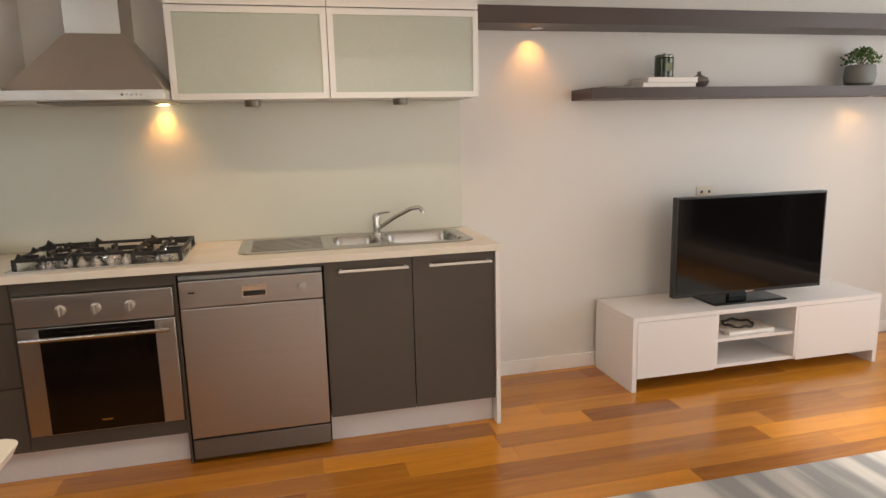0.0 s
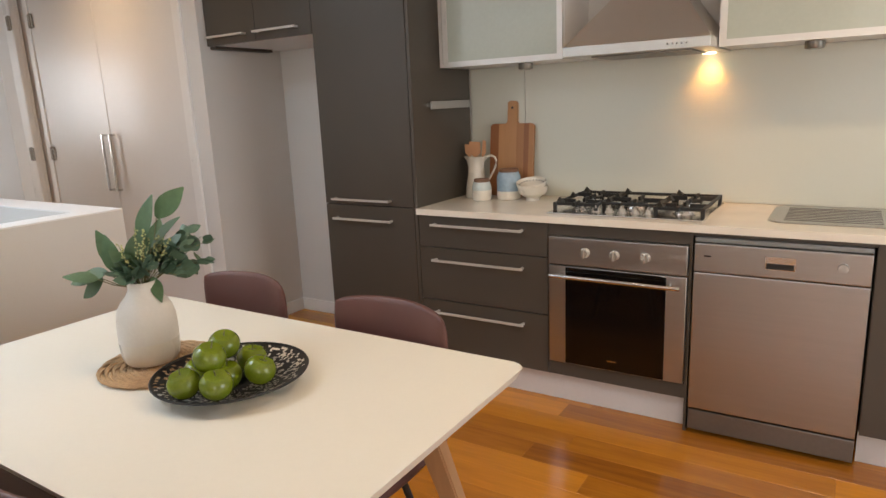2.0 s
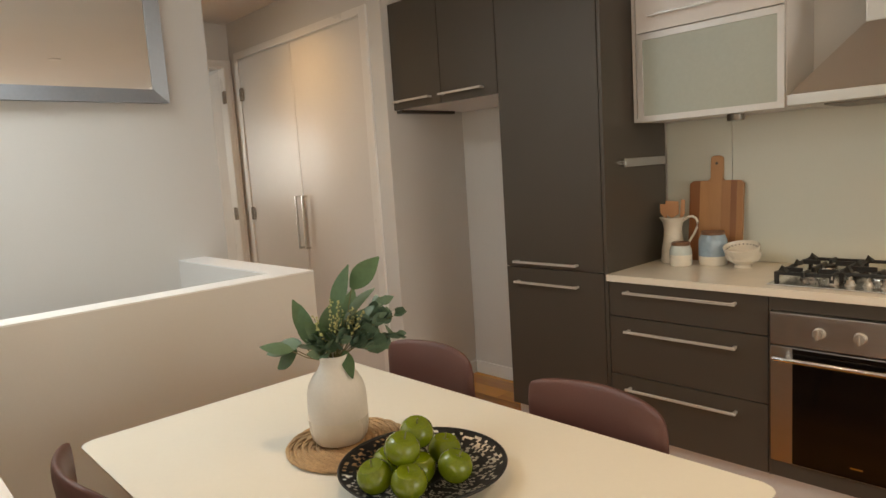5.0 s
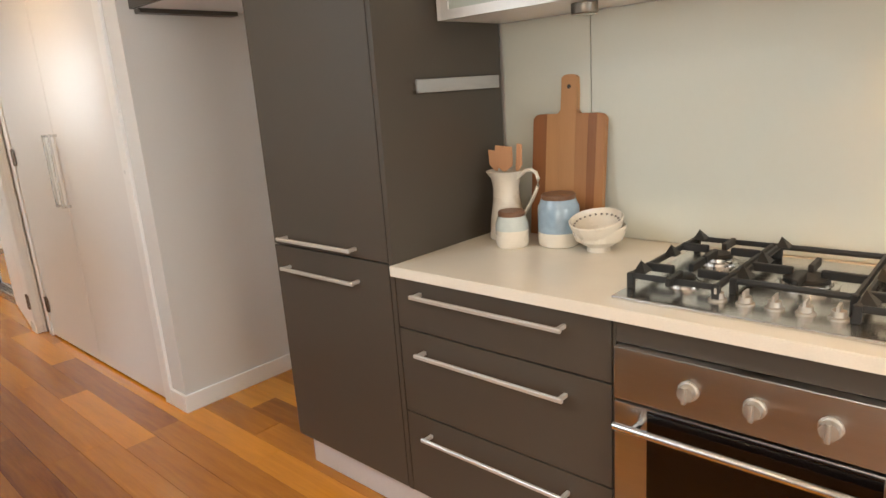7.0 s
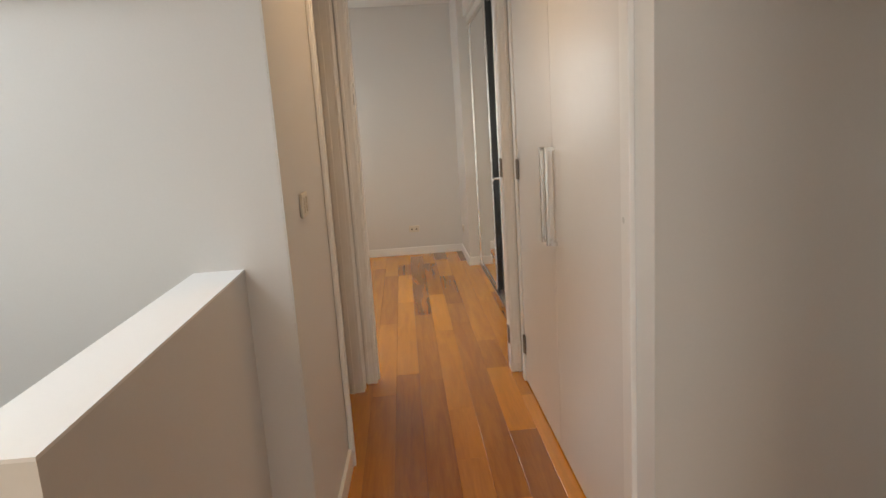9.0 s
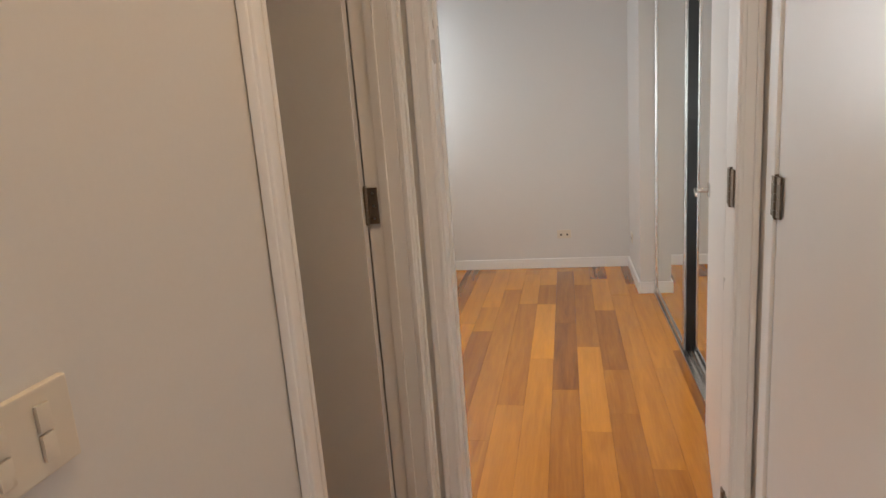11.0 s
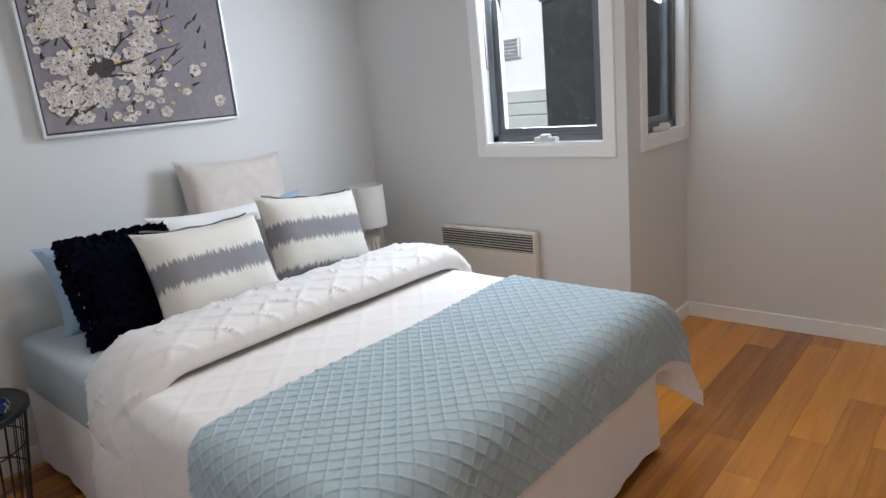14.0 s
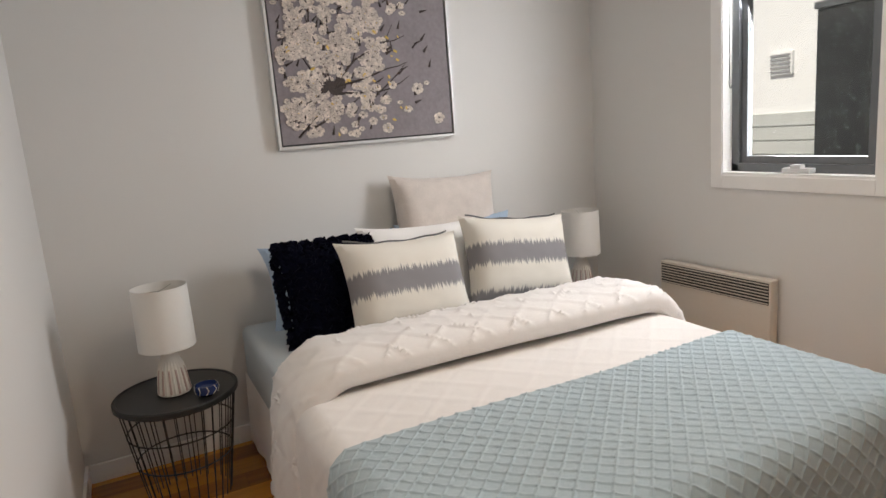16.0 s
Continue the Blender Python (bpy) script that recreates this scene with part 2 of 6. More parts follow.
PALEBLUE = mat("pale_blue_linen", (0.36, 0.46, 0.58), 0.9, vary=0.05, scale=10, fine=300, bump=0.3)
SHADE = mat("lamp_shade_linen", (0.76, 0.74, 0.70), 0.85, vary=0.03, fine=300, bump=0.15)
PINKCER = mat("blush_ceramic", (0.46, 0.33, 0.29), 0.5, vary=0.06)
HEATER = mat("heater_enamel", (0.66, 0.60, 0.52), 0.4, vary=0.02, bump=0.01)
SLOT = mat("dark_slot", (0.05, 0.045, 0.04), 0.7)
MIRROR = mat("mirror_silver", (0.86, 0.88, 0.87), 0.015, 1.0, vary=0.003, bump=0.0, rv=0.003)
SILVERFR = mat("silver_frame", (0.36, 0.39, 0.43), 0.35, 0.7, vary=0.05, bump=0.04)
PAPER = mat("book_paper", (0.66, 0.60, 0.52), 0.8, vary=0.05, fine=200, bump=0.1)
DARKGREEN = mat("dark_green_glass", (0.015, 0.028, 0.012), 0.12, vary=0.2, coat=0.5)
POT = mat("grey_pot", (0.20, 0.21, 0.20), 0.6, vary=0.08, fine=100, bump=0.1)
GREENB = mat("box_leaf", (0.075, 0.15, 0.035), 0.5, vary=0.3, scale=20)
OUTWHITE = mat("rendered_wall_outside", (0.86, 0.85, 0.83), 0.8, vary=0.04, scale=1, fine=40, bump=0.1)
OUTDARK = mat("dark_screen_outside", (0.05, 0.052, 0.055), 0.5, vary=0.15, scale=2, fine=60)
GROUND = mat("paving_outside", (0.22, 0.21, 0.20), 0.9, vary=0.1, scale=2, fine=60, bump=0.3)
PLATE = mat("switch_plastic", (0.72, 0.66, 0.56), 0.35, vary=0.01, bump=0.0)
GOLD = mat("gold_leaf_paint", (0.75, 0.52, 0.16), 0.3, 1.0, vary=0.1)
PETAL = mat("blossom_paint", (0.60, 0.52, 0.46), 0.7, vary=0.55, scale=38, fine=160, bump=0.5)
BRANCH = mat("branch_paint", (0.055, 0.040, 0.036), 0.7, vary=0.3, scale=20, fine=100, bump=0.4)
CANVAS = mat("mauve_canvas", (0.25, 0.22, 0.235), 0.75, vary=0.16, scale=5, fine=50, bump=0.4)
CLEAR = glass("clear_pane", (0.96, 0.98, 0.97))

# ---- building blocks ----
MW = {}


def thing(name, loc=(0, 0, 0), rz=0, label="", category="", group="", m=None):
    ob = new(name)
    ob.empty_display_size = 0.1
    mw = m if m is not None else pose(*loc, 0, 0, rz)
    ob.matrix_basis = mw
    MW[ob] = mw
    return tagged(ob, label, category, group)


def mesh_of(name, bm, material, smooth=True):
    me = bpy.data.meshes.new(name)
    bmesh.ops.recalc_face_normals(bm, faces=bm.faces)
    bm.normal_update()
    crisp = []
    for k, e in enumerate(bm.edges):
        if len(e.link_faces) == 2:
            lo, hi = sorted(f.calc_area() for f in e.link_faces)
            turn = e.calc_face_angle(0)
            if turn > radians(35) or (turn > radians(8) and hi > 0.0015 and hi > 12 * lo):
                crisp.append(k)
    bm.to_mesh(me)
    bm.free()
    if isinstance(material, (list, tuple)):
        for x in material:
            me.materials.append(x)
    else:
        me.materials.append(material)
    if smooth:
        me.polygons.foreach_set("use_smooth", [True] * len(me.polygons))
        me.set_sharp_from_angle(angle=radians(35))
        for k in crisp:
            me.edges[k].use_edge_sharp = True
        me.update()
    return me


def part(name, bm, material, parent=None, label="", local=False, kind="", smooth=True, **tags):
    """One mesh under a thing or part. Shapes are given in the room's frame unless local."""
    if parent is not None and not local:
        bmesh.ops.transform(bm, matrix=MW[parent].inverted(), verts=bm.verts)
    ob = new(name, mesh_of(name, bm, material, smooth))
    if parent is not None:
        ob.parent = parent
        MW[ob] = MW[parent]
    else:
        MW[ob] = Matrix.Identity(4)
    return tagged(ob, label, kind=kind, **tags)


def bx(x0, x1, y0, y1, z0, z1, bev=0.0, seg=2, bm=None):
    own = bm or bmesh.new()
    r = bmesh.ops.create_cube(own, size=1, matrix=Matrix.LocRotScale(((x0 + x1) / 2, (y0 + y1) / 2, (z0 + z1) / 2), None, (abs(x1 - x0), abs(y1 - y0), abs(z1 - z0))))
    if bev:
        edges = {e for v in r["verts"] for e in v.link_edges}
        bmesh.ops.bevel(own, geom=list(edges), offset=bev, segments=seg, affect="EDGES", profile=0.6)
    return own


def rod(p, q, r, r2=None, seg=12, bm=None, cap=True):
    own = bm or bmesh.new()
    p, q = Vector(p), Vector(q)
    d = q - p
    m = Matrix.Translation((p + q) / 2) @ d.to_track_quat("Z", "Y").to_matrix().to_4x4()
    bmesh.ops.create_cone(own, cap_ends=cap, segments=seg, radius1=r, radius2=r if r2 is None else r2, depth=d.length, matrix=m)
    return own


def lathe(profile, c=(0, 0, 0), seg=32, bm=None, flute=0, depth=0.0, flute_z=None):
    own = bm or bmesh.new()
    rings = []
    for r, z in profile:
        ring = []
        for k in range(seg):
            a = 2 * math.pi * k / seg
            rr = r
            if flute and (flute_z is None or flute_z[0] <= z <= flute_z[1]):
                rr = r - depth * abs(math.sin(a * flute / 2)) ** 0.5 * 1.0 + depth
            ring.append(own.verts.new((c[0] + rr * math.cos(a), c[1] + rr * math.sin(a), c[2] + z)))
        rings.append(ring)
    for a, b in zip(rings, rings[1:]):
        for k in range(seg):
            own.faces.new((a[k], a[(k + 1) % seg], b[(k + 1) % seg], b[k]))
    if profile[0][0] > 1e-4:
        own.faces.new(rings[0][::-1])
    if profile[-1][0] > 1e-4:
        own.faces.new(rings[-1])
    bmesh.ops.remove_doubles(own, verts=own.verts, dist=1e-5)
    return own


def tube(points, r, seg=8, bm=None, closed=False, taper=None):
    own = bm or bmesh.new()
    pts = [Vector(p) for p in points]
    n = len(pts)
    rings = []
    up = Vector((0, 0, 1))
    for i, p in enumerate(pts):
        a = pts[i - 1] if (i or closed) else p
        b = pts[(i + 1) % n] if (i < n - 1 or closed) else p
        d = (b - a).normalized()
        side = d.cross(up)
        if side.length < 1e-3:
            side = d.cross(Vector((1, 0, 0)))
        side.normalize()
        w = side.cross(d)
        rr = r if taper is None else r + (taper - r) * i / (n - 1)
        rings.append([own.verts.new(p + rr * (math.cos(2 * math.pi * k / seg) * side + math.sin(2 * math.pi * k / seg) * w)) for k in range(seg)])
    for i in range(n if closed else n - 1):
        a, b = rings[i], rings[(i + 1) % n]
        for k in range(seg):
            own.faces.new((a[k], a[(k + 1) % seg], b[(k + 1) % seg], b[k]))
    if not closed:
        own.faces.new(rings[0][::-1])
        own.faces.new(rings[-1])
    return own


def sheet(fn, nu, nv, thick=0.0, bm=None):
    """A surface from fn(u, v), with u and v from 0 to 1, given a back where thick."""
    own = bm or bmesh.new()
    P = [[Vector(fn(i / nu, j / nv)) for j in range(nv + 1)] for i in range(nu + 1)]
    A = [[own.verts.new(P[i][j]) for j in range(nv + 1)] for i in range(nu + 1)]
    for i in range(nu):
        for j in range(nv):
            own.faces.new((A[i][j], A[i + 1][j], A[i + 1][j + 1], A[i][j + 1]))
    if thick:
        N = [[None] * (nv + 1) for _ in range(nu + 1)]
        for i in range(nu + 1):
            for j in range(nv + 1):
                du = P[min(i + 1, nu)][j] - P[max(i - 1, 0)][j]
                dv = P[i][min(j + 1, nv)] - P[i][max(j - 1, 0)]
                N[i][j] = du.cross(dv).normalized()
        Bk = [[own.verts.new(P[i][j] - thick * N[i][j]) for j in range(nv + 1)] for i in range(nu + 1)]
        for i in range(nu):
            for j in range(nv):
                own.faces.new((Bk[i][j], Bk[i][j + 1], Bk[i + 1][j + 1], Bk[i + 1][j]))
        for i in range(nu):
            own.faces.new((A[i][0], Bk[i][0], Bk[i + 1][0], A[i + 1][0]))
            own.faces.new((A[i][nv], A[i + 1][nv], Bk[i + 1][nv], Bk[i][nv]))
        for j in range(nv):
            own.faces.new((A[0][j], A[0][j + 1], Bk[0][j + 1], Bk[0][j]))
            own.faces.new((A[nu][j], Bk[nu][j], Bk[nu][j + 1], A[nu][j + 1]))
    return own


def structure(name, bm, material, label, smooth=False):
    return part(name, bm, material, None, label, kind="structure", smooth=smooth)


def boxes(*spans, bev=0.0):
    bm = bmesh.new()
    for s in spans:
        bx(*s, bev=bev, bm=bm)
    return bm


# ---- structure ----
H = 2.70
ZB = -2.8
structure("wall_kitchen", boxes((-3.14, 4.52, 3.92, 4.04, 0, H)), WALL, "smooth off-white painted wall behind the kitchen and television")
structure("wall_east", boxes((4.40, 4.52, -2.2, 0.4, ZB, H), (4.40, 4.52, 3.35, 3.92, 0, H), (4.40, 4.52, 0.4, 3.35, 2.45, H), (4.40, 4.52, 0.4, 3.35, ZB, 0.15)), WALL, "off-white painted wall round the wide living room window")
# Unseen wall with an opening made up for the south fill light.
structure("wall_south", boxes((-0.6, 0.0, -2.32, -2.2, 0, H), (3.2, 4.4, -2.32, -2.2, 0, H), (0.0, 3.2, -2.32, -2.2, 2.45, H), (0.0, 3.2, -2.32, -2.2, 0, 0.3)), WALL, "off-white painted wall round an added, unseen window")
structure("wall_stairwell_south", boxes((-3.51, -0.6, -0.52, -0.40, ZB, H), (-0.72, -0.6, -2.2, -0.52, 0, H)), WALL, "plain off-white wall beside the stairwell")
structure("wall_stairwell_west", boxes((-3.59, -3.47, -0.52, 2.33, ZB, H)), WALL, "smooth off-white painted wall beyond the stairwell")
_hall = boxes((-4.26, -3.47, 2.26, 2.36, 0, H), (-5.12, -5.01, 2.26, 2.36, 0, H), (-5.01, -4.26, 2.26, 2.36, 2.37, H))
for v_ in _hall.verts:
    if v_.co.x > -3.5:
        v_.co.y = 2.335 if v_.co.y > 2.3 else 2.331
structure("wall_hall_south", _hall, WALL, "off-white hall wall with a doorway")
structure("wall_hall_end", boxes((-5.205, -5.12, -0.52, 2.43, 0, H), (-5.205, -5.12, 3.23, 4.0, 0, H), (-5.205, -5.12, 2.43, 3.23, 2.37, H)), WALL, "off-white wall with the bedroom doorway")
for s_ in ((-3.34, -3.14, 3.28, 3.40, 0, H), (-5.12, -4.96, 3.28, 3.40, 0, H), (-4.96, -3.34, 3.28, 3.40, 2.39, H), (-3.26, -3.14, 3.40, 4.04, 0, H), (-5.12, -3.26, 3.92, 4.04, 0, H)):
    structure("wall_cupboard", boxes(s_), WALL, "off-white wall round the hall cupboard")
structure("wall_side_room", boxes((-5.12, -3.63, 0.60, 0.72, 0, H), (-3.75, -3.63, 0.72, 2.26, 0, H)), WALL, "plain off-white wall of the side room")
structure("wall_bed_head", boxes((-8.22, -5.205, -0.52, -0.40, 0, H)), WALL, "off-white bedroom wall behind the bed")
WY0, WY1, WZ0, WZ1 = 0.53, 1.235, 1.10, 2.25
structure("wall_bed_window", boxes((-8.22, -8.10, -0.40, WY0, 0, H), (-8.22, -8.10, WY1, 1.245, 0, H), (-8.22, -8.10, WY0, WY1, 0, WZ0), (-8.22, -8.10, WY0, WY1, WZ1, H)), WALL, "off-white bedroom wall round a narrow window")
structure("wall_bed_return", boxes((-8.30, -8.10, 1.245, 1.35, 0, H), (-8.96, -8.77, 1.245, 1.35, 0, H), (-8.77, -8.30, 1.245, 1.35, 0, WZ0), (-8.77, -8.30, 1.245, 1.35, WZ1, H)), WALL, "off-white return wall with a narrow side window")
structure("wall_bed_far", boxes((-8.96, -8.84, 1.35, 4.0, 0, H)), WALL, "smooth off-white far wall of the bedroom")
structure("wall_robe", boxes((-8.84, -8.04, 3.29, 3.42, 0, H), (-8.04, -5.205, 4.0, 4.12, 0, H), (-8.16, -8.04, 3.42, 4.0, 0, H), (-8.04, -5.205, 3.35, 3.49, 2.42, H)), WALL, "off-white wall round the built-in wardrobe")
# Ceiling opening added for the assumed stair skylight, out of view.
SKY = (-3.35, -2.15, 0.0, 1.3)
structure("assumed_skylight_shaft", boxes((SKY[0] - 0.03, SKY[0], SKY[2] - 0.03, SKY[3] + 0.03, H + 0.1, H + 0.5), (SKY[1], SKY[1] + 0.03, SKY[2] - 0.03, SKY[3] + 0.03, H + 0.1, H + 0.5), (SKY[0], SKY[1], SKY[2] - 0.03, SKY[2], H + 0.1, H + 0.5), (SKY[0], SKY[1], SKY[3], SKY[3] + 0.03, H + 0.1, H + 0.5)), CEIL, "white painted shaft of an assumed, unseen skylight over the stairs")
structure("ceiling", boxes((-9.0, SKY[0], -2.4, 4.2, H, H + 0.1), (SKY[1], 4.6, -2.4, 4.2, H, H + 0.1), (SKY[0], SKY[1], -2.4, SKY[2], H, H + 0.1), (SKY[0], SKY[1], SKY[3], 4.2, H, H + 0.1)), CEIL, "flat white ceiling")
structure("subfloor", boxes((-0.5, 4.52, -2.3, 4.04, -0.25, -0.02), (-2.39, -0.5, 0.89, 4.04, -0.25, -0.02), (-8.96, -2.39, 2.19, 4.04, -0.25, -0.02), (-8.96, -3.63, -0.69, 2.19, -0.25, -0.02)), SHELFLAM, "dark base under the floor boards")
structure("stairwell_floor", boxes((-3.63, 4.5, -2.3, 4.0, ZB - 0.1, ZB)), KICK, "pale floor of the storey below")
structure("half_wall", boxes((-3.47, -2.39, 2.06, 2.203, ZB, 1.038), (-2.51, -2.39, 0.89, 2.06, ZB, 1.038), (-2.51, -0.49, 0.775, 0.89, ZB, 1.038)), WALL, "low off-white wall round the stairwell")
for s_ in ((-3.47, -2.39, 2.06, 2.203, 1.038, 1.044), (-2.51, -2.39, 0.89, 2.06, 1.038, 1.044), (-2.51, -0.49, 0.775, 0.89, 1.038, 1.044)):
    structure("half_wall_cap", boxes(s_), CAPP, "satin white cap on the low wall")

# skirting
SK = 0.085
structure("baseboard", boxes(
    (1.09, 4.40, 3.905, 3.92, 0, SK), (-3.14, -3.125, 3.265, 3.92, 0, SK), (-3.125, -2.3, 3.905, 3.92, 0, SK), (-3.268, -3.142, 3.265, 3.28, 0, SK),
    (-3.47, -3.455, 2.193, 2.351, 0, SK),
    (-8.84, -8.825, 1.35, 3.29, 0, SK), (-8.825, -8.025, 3.275, 3.29, 0, SK), (-8.04, -8.025, 3.29, 3.385, 0, SK), (-8.825, -8.085, 1.35, 1.365, 0, SK),
    (-8.10, -8.085, -0.40, 1.365, 0, SK), (-8.085, -5.22, -0.40, -0.385, 0, SK), (-5.22, -5.205, -0.40, 2.37, 0, SK), (4.385, 4.40, -2.2, 3.9, 0, SK), bev=0.003), TRIM, "glossy white skirting board")


_sk = bx(-4.19, -3.455, 2.36, 2.375, 0, SK, 0.003)
for v_ in _sk.verts:
    v_.co.y -= 0.025 * max(0.0, (v_.co.x + 4.26) / 0.79)
structure("baseboard", _sk, TRIM, "glossy white skirting board in the hall")


def casing(name, axis, at, face, a, b, top, w=0.065, t=0.016, label="glossy white door casing"):
    """Architrave round an opening from a to b. axis: the wall's direction; face: +1 or -1, the side on which it sits."""
    spans = [(a - w, a, 0, top + w, 1.0), (b, b + w, 0, top + w, 1.0), (a, b, top, top + w, 1.0)]
    if w > 0.05:
        spans += [(a - w + 0.003, a - 0.68 * w, 0, top + 0.9 * w, 1.45), (b + 0.68 * w, b + w - 0.003, 0, top + 0.9 * w, 1.45), (a - 0.68 * w, b + 0.68 * w, top + 0.68 * w, top + w - 0.003, 1.45)]
        spans += [(a - 0.30 * w, a - 0.10 * w, 0, top + 0.10 * w, 1.22), (b + 0.10 * w, b + 0.30 * w, 0, top + 0.10 * w, 1.22), (a - 0.30 * w, b + 0.30 * w, top + 0.10 * w, top + 0.30 * w, 1.22)]
    bm = bmesh.new()
    for u0, u1, z0, z1, deep in spans:
        lo, hi = sorted((at, at + face * t * deep))
        if axis == "x":
            bx(u0, u1, lo, hi, z0, z1, 0.004, 3, bm)
        else:
            bx(lo, hi, u0, u1, z0, z1, 0.004, 3, bm)
    return structure(name, bm, TRIM, label)


casing("casing_side_door", "x", 2.36, 1, -5.01 + 0.02, -4.26, 2.37)
casing("casing_bedroom_door", "y", -5.12, 1, 2.445, 3.215, 2.35, w=0.062)
casing("casing_bedroom_door_inner", "y", -5.205, -1, 2.445, 3.215, 2.35, w=0.045, t=0.010)
structure("jamb_bedroom_door", boxes((-5.205, -5.12, 2.43, 2.445, 0, 2.35), (-5.205, -5.12, 3.215, 3.23, 0, 2.35), (-5.205, -5.12, 2.43, 3.23, 2.35, 2.37), (-5.185, -5.16, 2.445, 2.455, 0, 2.35), bev=0.002), TRIM, "glossy white door jamb with stop")
structure("jamb_side_door", boxes((-5.01, -4.99, 2.26, 2.36, 0, 2.35), (-4.28, -4.26, 2.26, 2.36, 0, 2.35), (-5.01, -4.26, 2.26, 2.36, 2.35, 2.37), (-4.99, -4.98, 2.30, 2.325, 0, 2.35), bev=0.002), TRIM, "glossy white door jamb with stop")
structure("trim_cupboard", boxes((-3.34, -3.27, 3.264, 3.28, 0, 2.45), (-5.02, -4.96, 3.264, 3.28, 0, 2.45), (-4.96, -3.34, 3.264, 3.28, 2.40, 2.45), bev=0.003), TRIM, "glossy white trim round the hall cupboard")


def hinge(parent, x, y, z, horiz="x"):
    """A butt hinge: two rounded leaves with screws and a pin of five knuckles."""
    metal = mat("hinge_metal", (0.20, 0.16, 0.12), 0.4, 0.8)
    bm = bmesh.new()
    for k in range(5):
        rod((x, y, z - 0.049 + 0.0198 * k), (x, y, z - 0.031 + 0.0198 * k), 0.0068, seg=12, bm=bm)
    rod((x, y, z - 0.053), (x, y, z + 0.053), 0.0045, seg=10, bm=bm)
    for sg in (-1, 1):
        u0, u1 = sorted((sg * 0.004, sg * 0.034))
        if horiz == "x":
            bx(x + u0, x + u1, y - 0.002, y + 0.002, z - 0.049, z + 0.049, 0.0015, 1, bm)
        else:
            bx(x - 0.002, x + 0.002, y + u0, y + u1, z - 0.049, z + 0.049, 0.0015, 1, bm)
    h_ = part("hinge", bm, metal, parent, "dull bronze butt hinge with screws")
    for sg in (-1, 1):
        for dz in (-0.034, 0.0, 0.034):
            p, q = ((x + sg * 0.021, y - 0.003, z + dz), (x + sg * 0.021, y + 0.003, z + dz)) if horiz == "x" else ((x - 0.003, y + sg * 0.021, z + dz), (x + 0.003, y + sg * 0.021, z + dz))
            part("screw", rod(p, q, 0.0038, seg=8), CHROME, h_)
    return h_


# hall cupboard doors
for k, (a, b, hx, ox) in enumerate(((-4.955, -4.172, -4.215, -4.945), (-4.168, -3.345, -4.125, -3.355))):
    d = thing("cupboard_door", ((a + b) / 2, 3.29, 0), label="tall plain white satin cupboard door in the hall, closed", category="door", group="hall cupboard doors")
    part("door_panel", bx(a, b, 3.272, 3.296, 0.012, 2.385, 0.002), DOORP, d)
    bm = bmesh.new()
    bx(hx - 0.007, hx + 0.007, 3.228, 3.242, 0.915, 1.305, 0.002, 1, bm)
    bx(hx - 0.007, hx + 0.007, 3.242, 3.272, 0.915, 0.929, 0, 1, bm)
    bx(hx - 0.007, hx + 0.007, 3.242, 3.272, 1.291, 1.305, 0, 1, bm)
    part("handle", bm, CHROME, d, "satin metal bow handle")
    for z in (0.22, 1.17, 2.12) if k == 0 else ():
        hinge(d, ox, 3.266, z)

# side room door, opened inwards
d = thing("side_room_door", (-4.985, 2.255, 0), label="plain white flush door standing open into the side room", category="door")
part("door_panel", bx(-4.988, -4.952, 1.54, 2.258, 0.012, 2.34, 0.002), DOORP, d)
for z in (0.22, 1.188, 2.12):
    hinge(d, -4.978, 2.262, z, "y")

# bedroom door, opened against the wardrobe
LEAFM = pose(-5.275, 3.228, 0, 0, 0, -8.5)
d = thing("bedroom_door", label="plain white flush door standing open into the bedroom", category="door", m=LEAFM)
part("door_panel", bx(-0.775, 0.05, 0, 0.035, 0.012, 2.34, 0.002), DOORP, d, local=True)
h = part("handle", bx(-0.741, -0.689, -0.008, 0, 1.014, 1.066, 0.002, 1, rod((-0.715, -0.008, 1.04), (-0.715, -0.052, 1.04), 0.009)), CHROME, d, "satin chrome lever handle on a square rose", local=True)
part("lever", bx(-0.725, -0.60, -0.058, -0.044, 1.031, 1.049, 0.003), CHROME, h, local=True)
for z in (0.22, 1.17, 2.12):
    hinge(d, -5.14, 3.212, z, "x")
part("strike_plate", bx(-5.20, -5.185, 2.4445, 2.4475, 0.98, 1.05, 0.0), CHROME, thing("strike_plate_set", (-5.2, 2.445, 1.0), label="small metal strike plate on the door jamb", category="door hardware"))


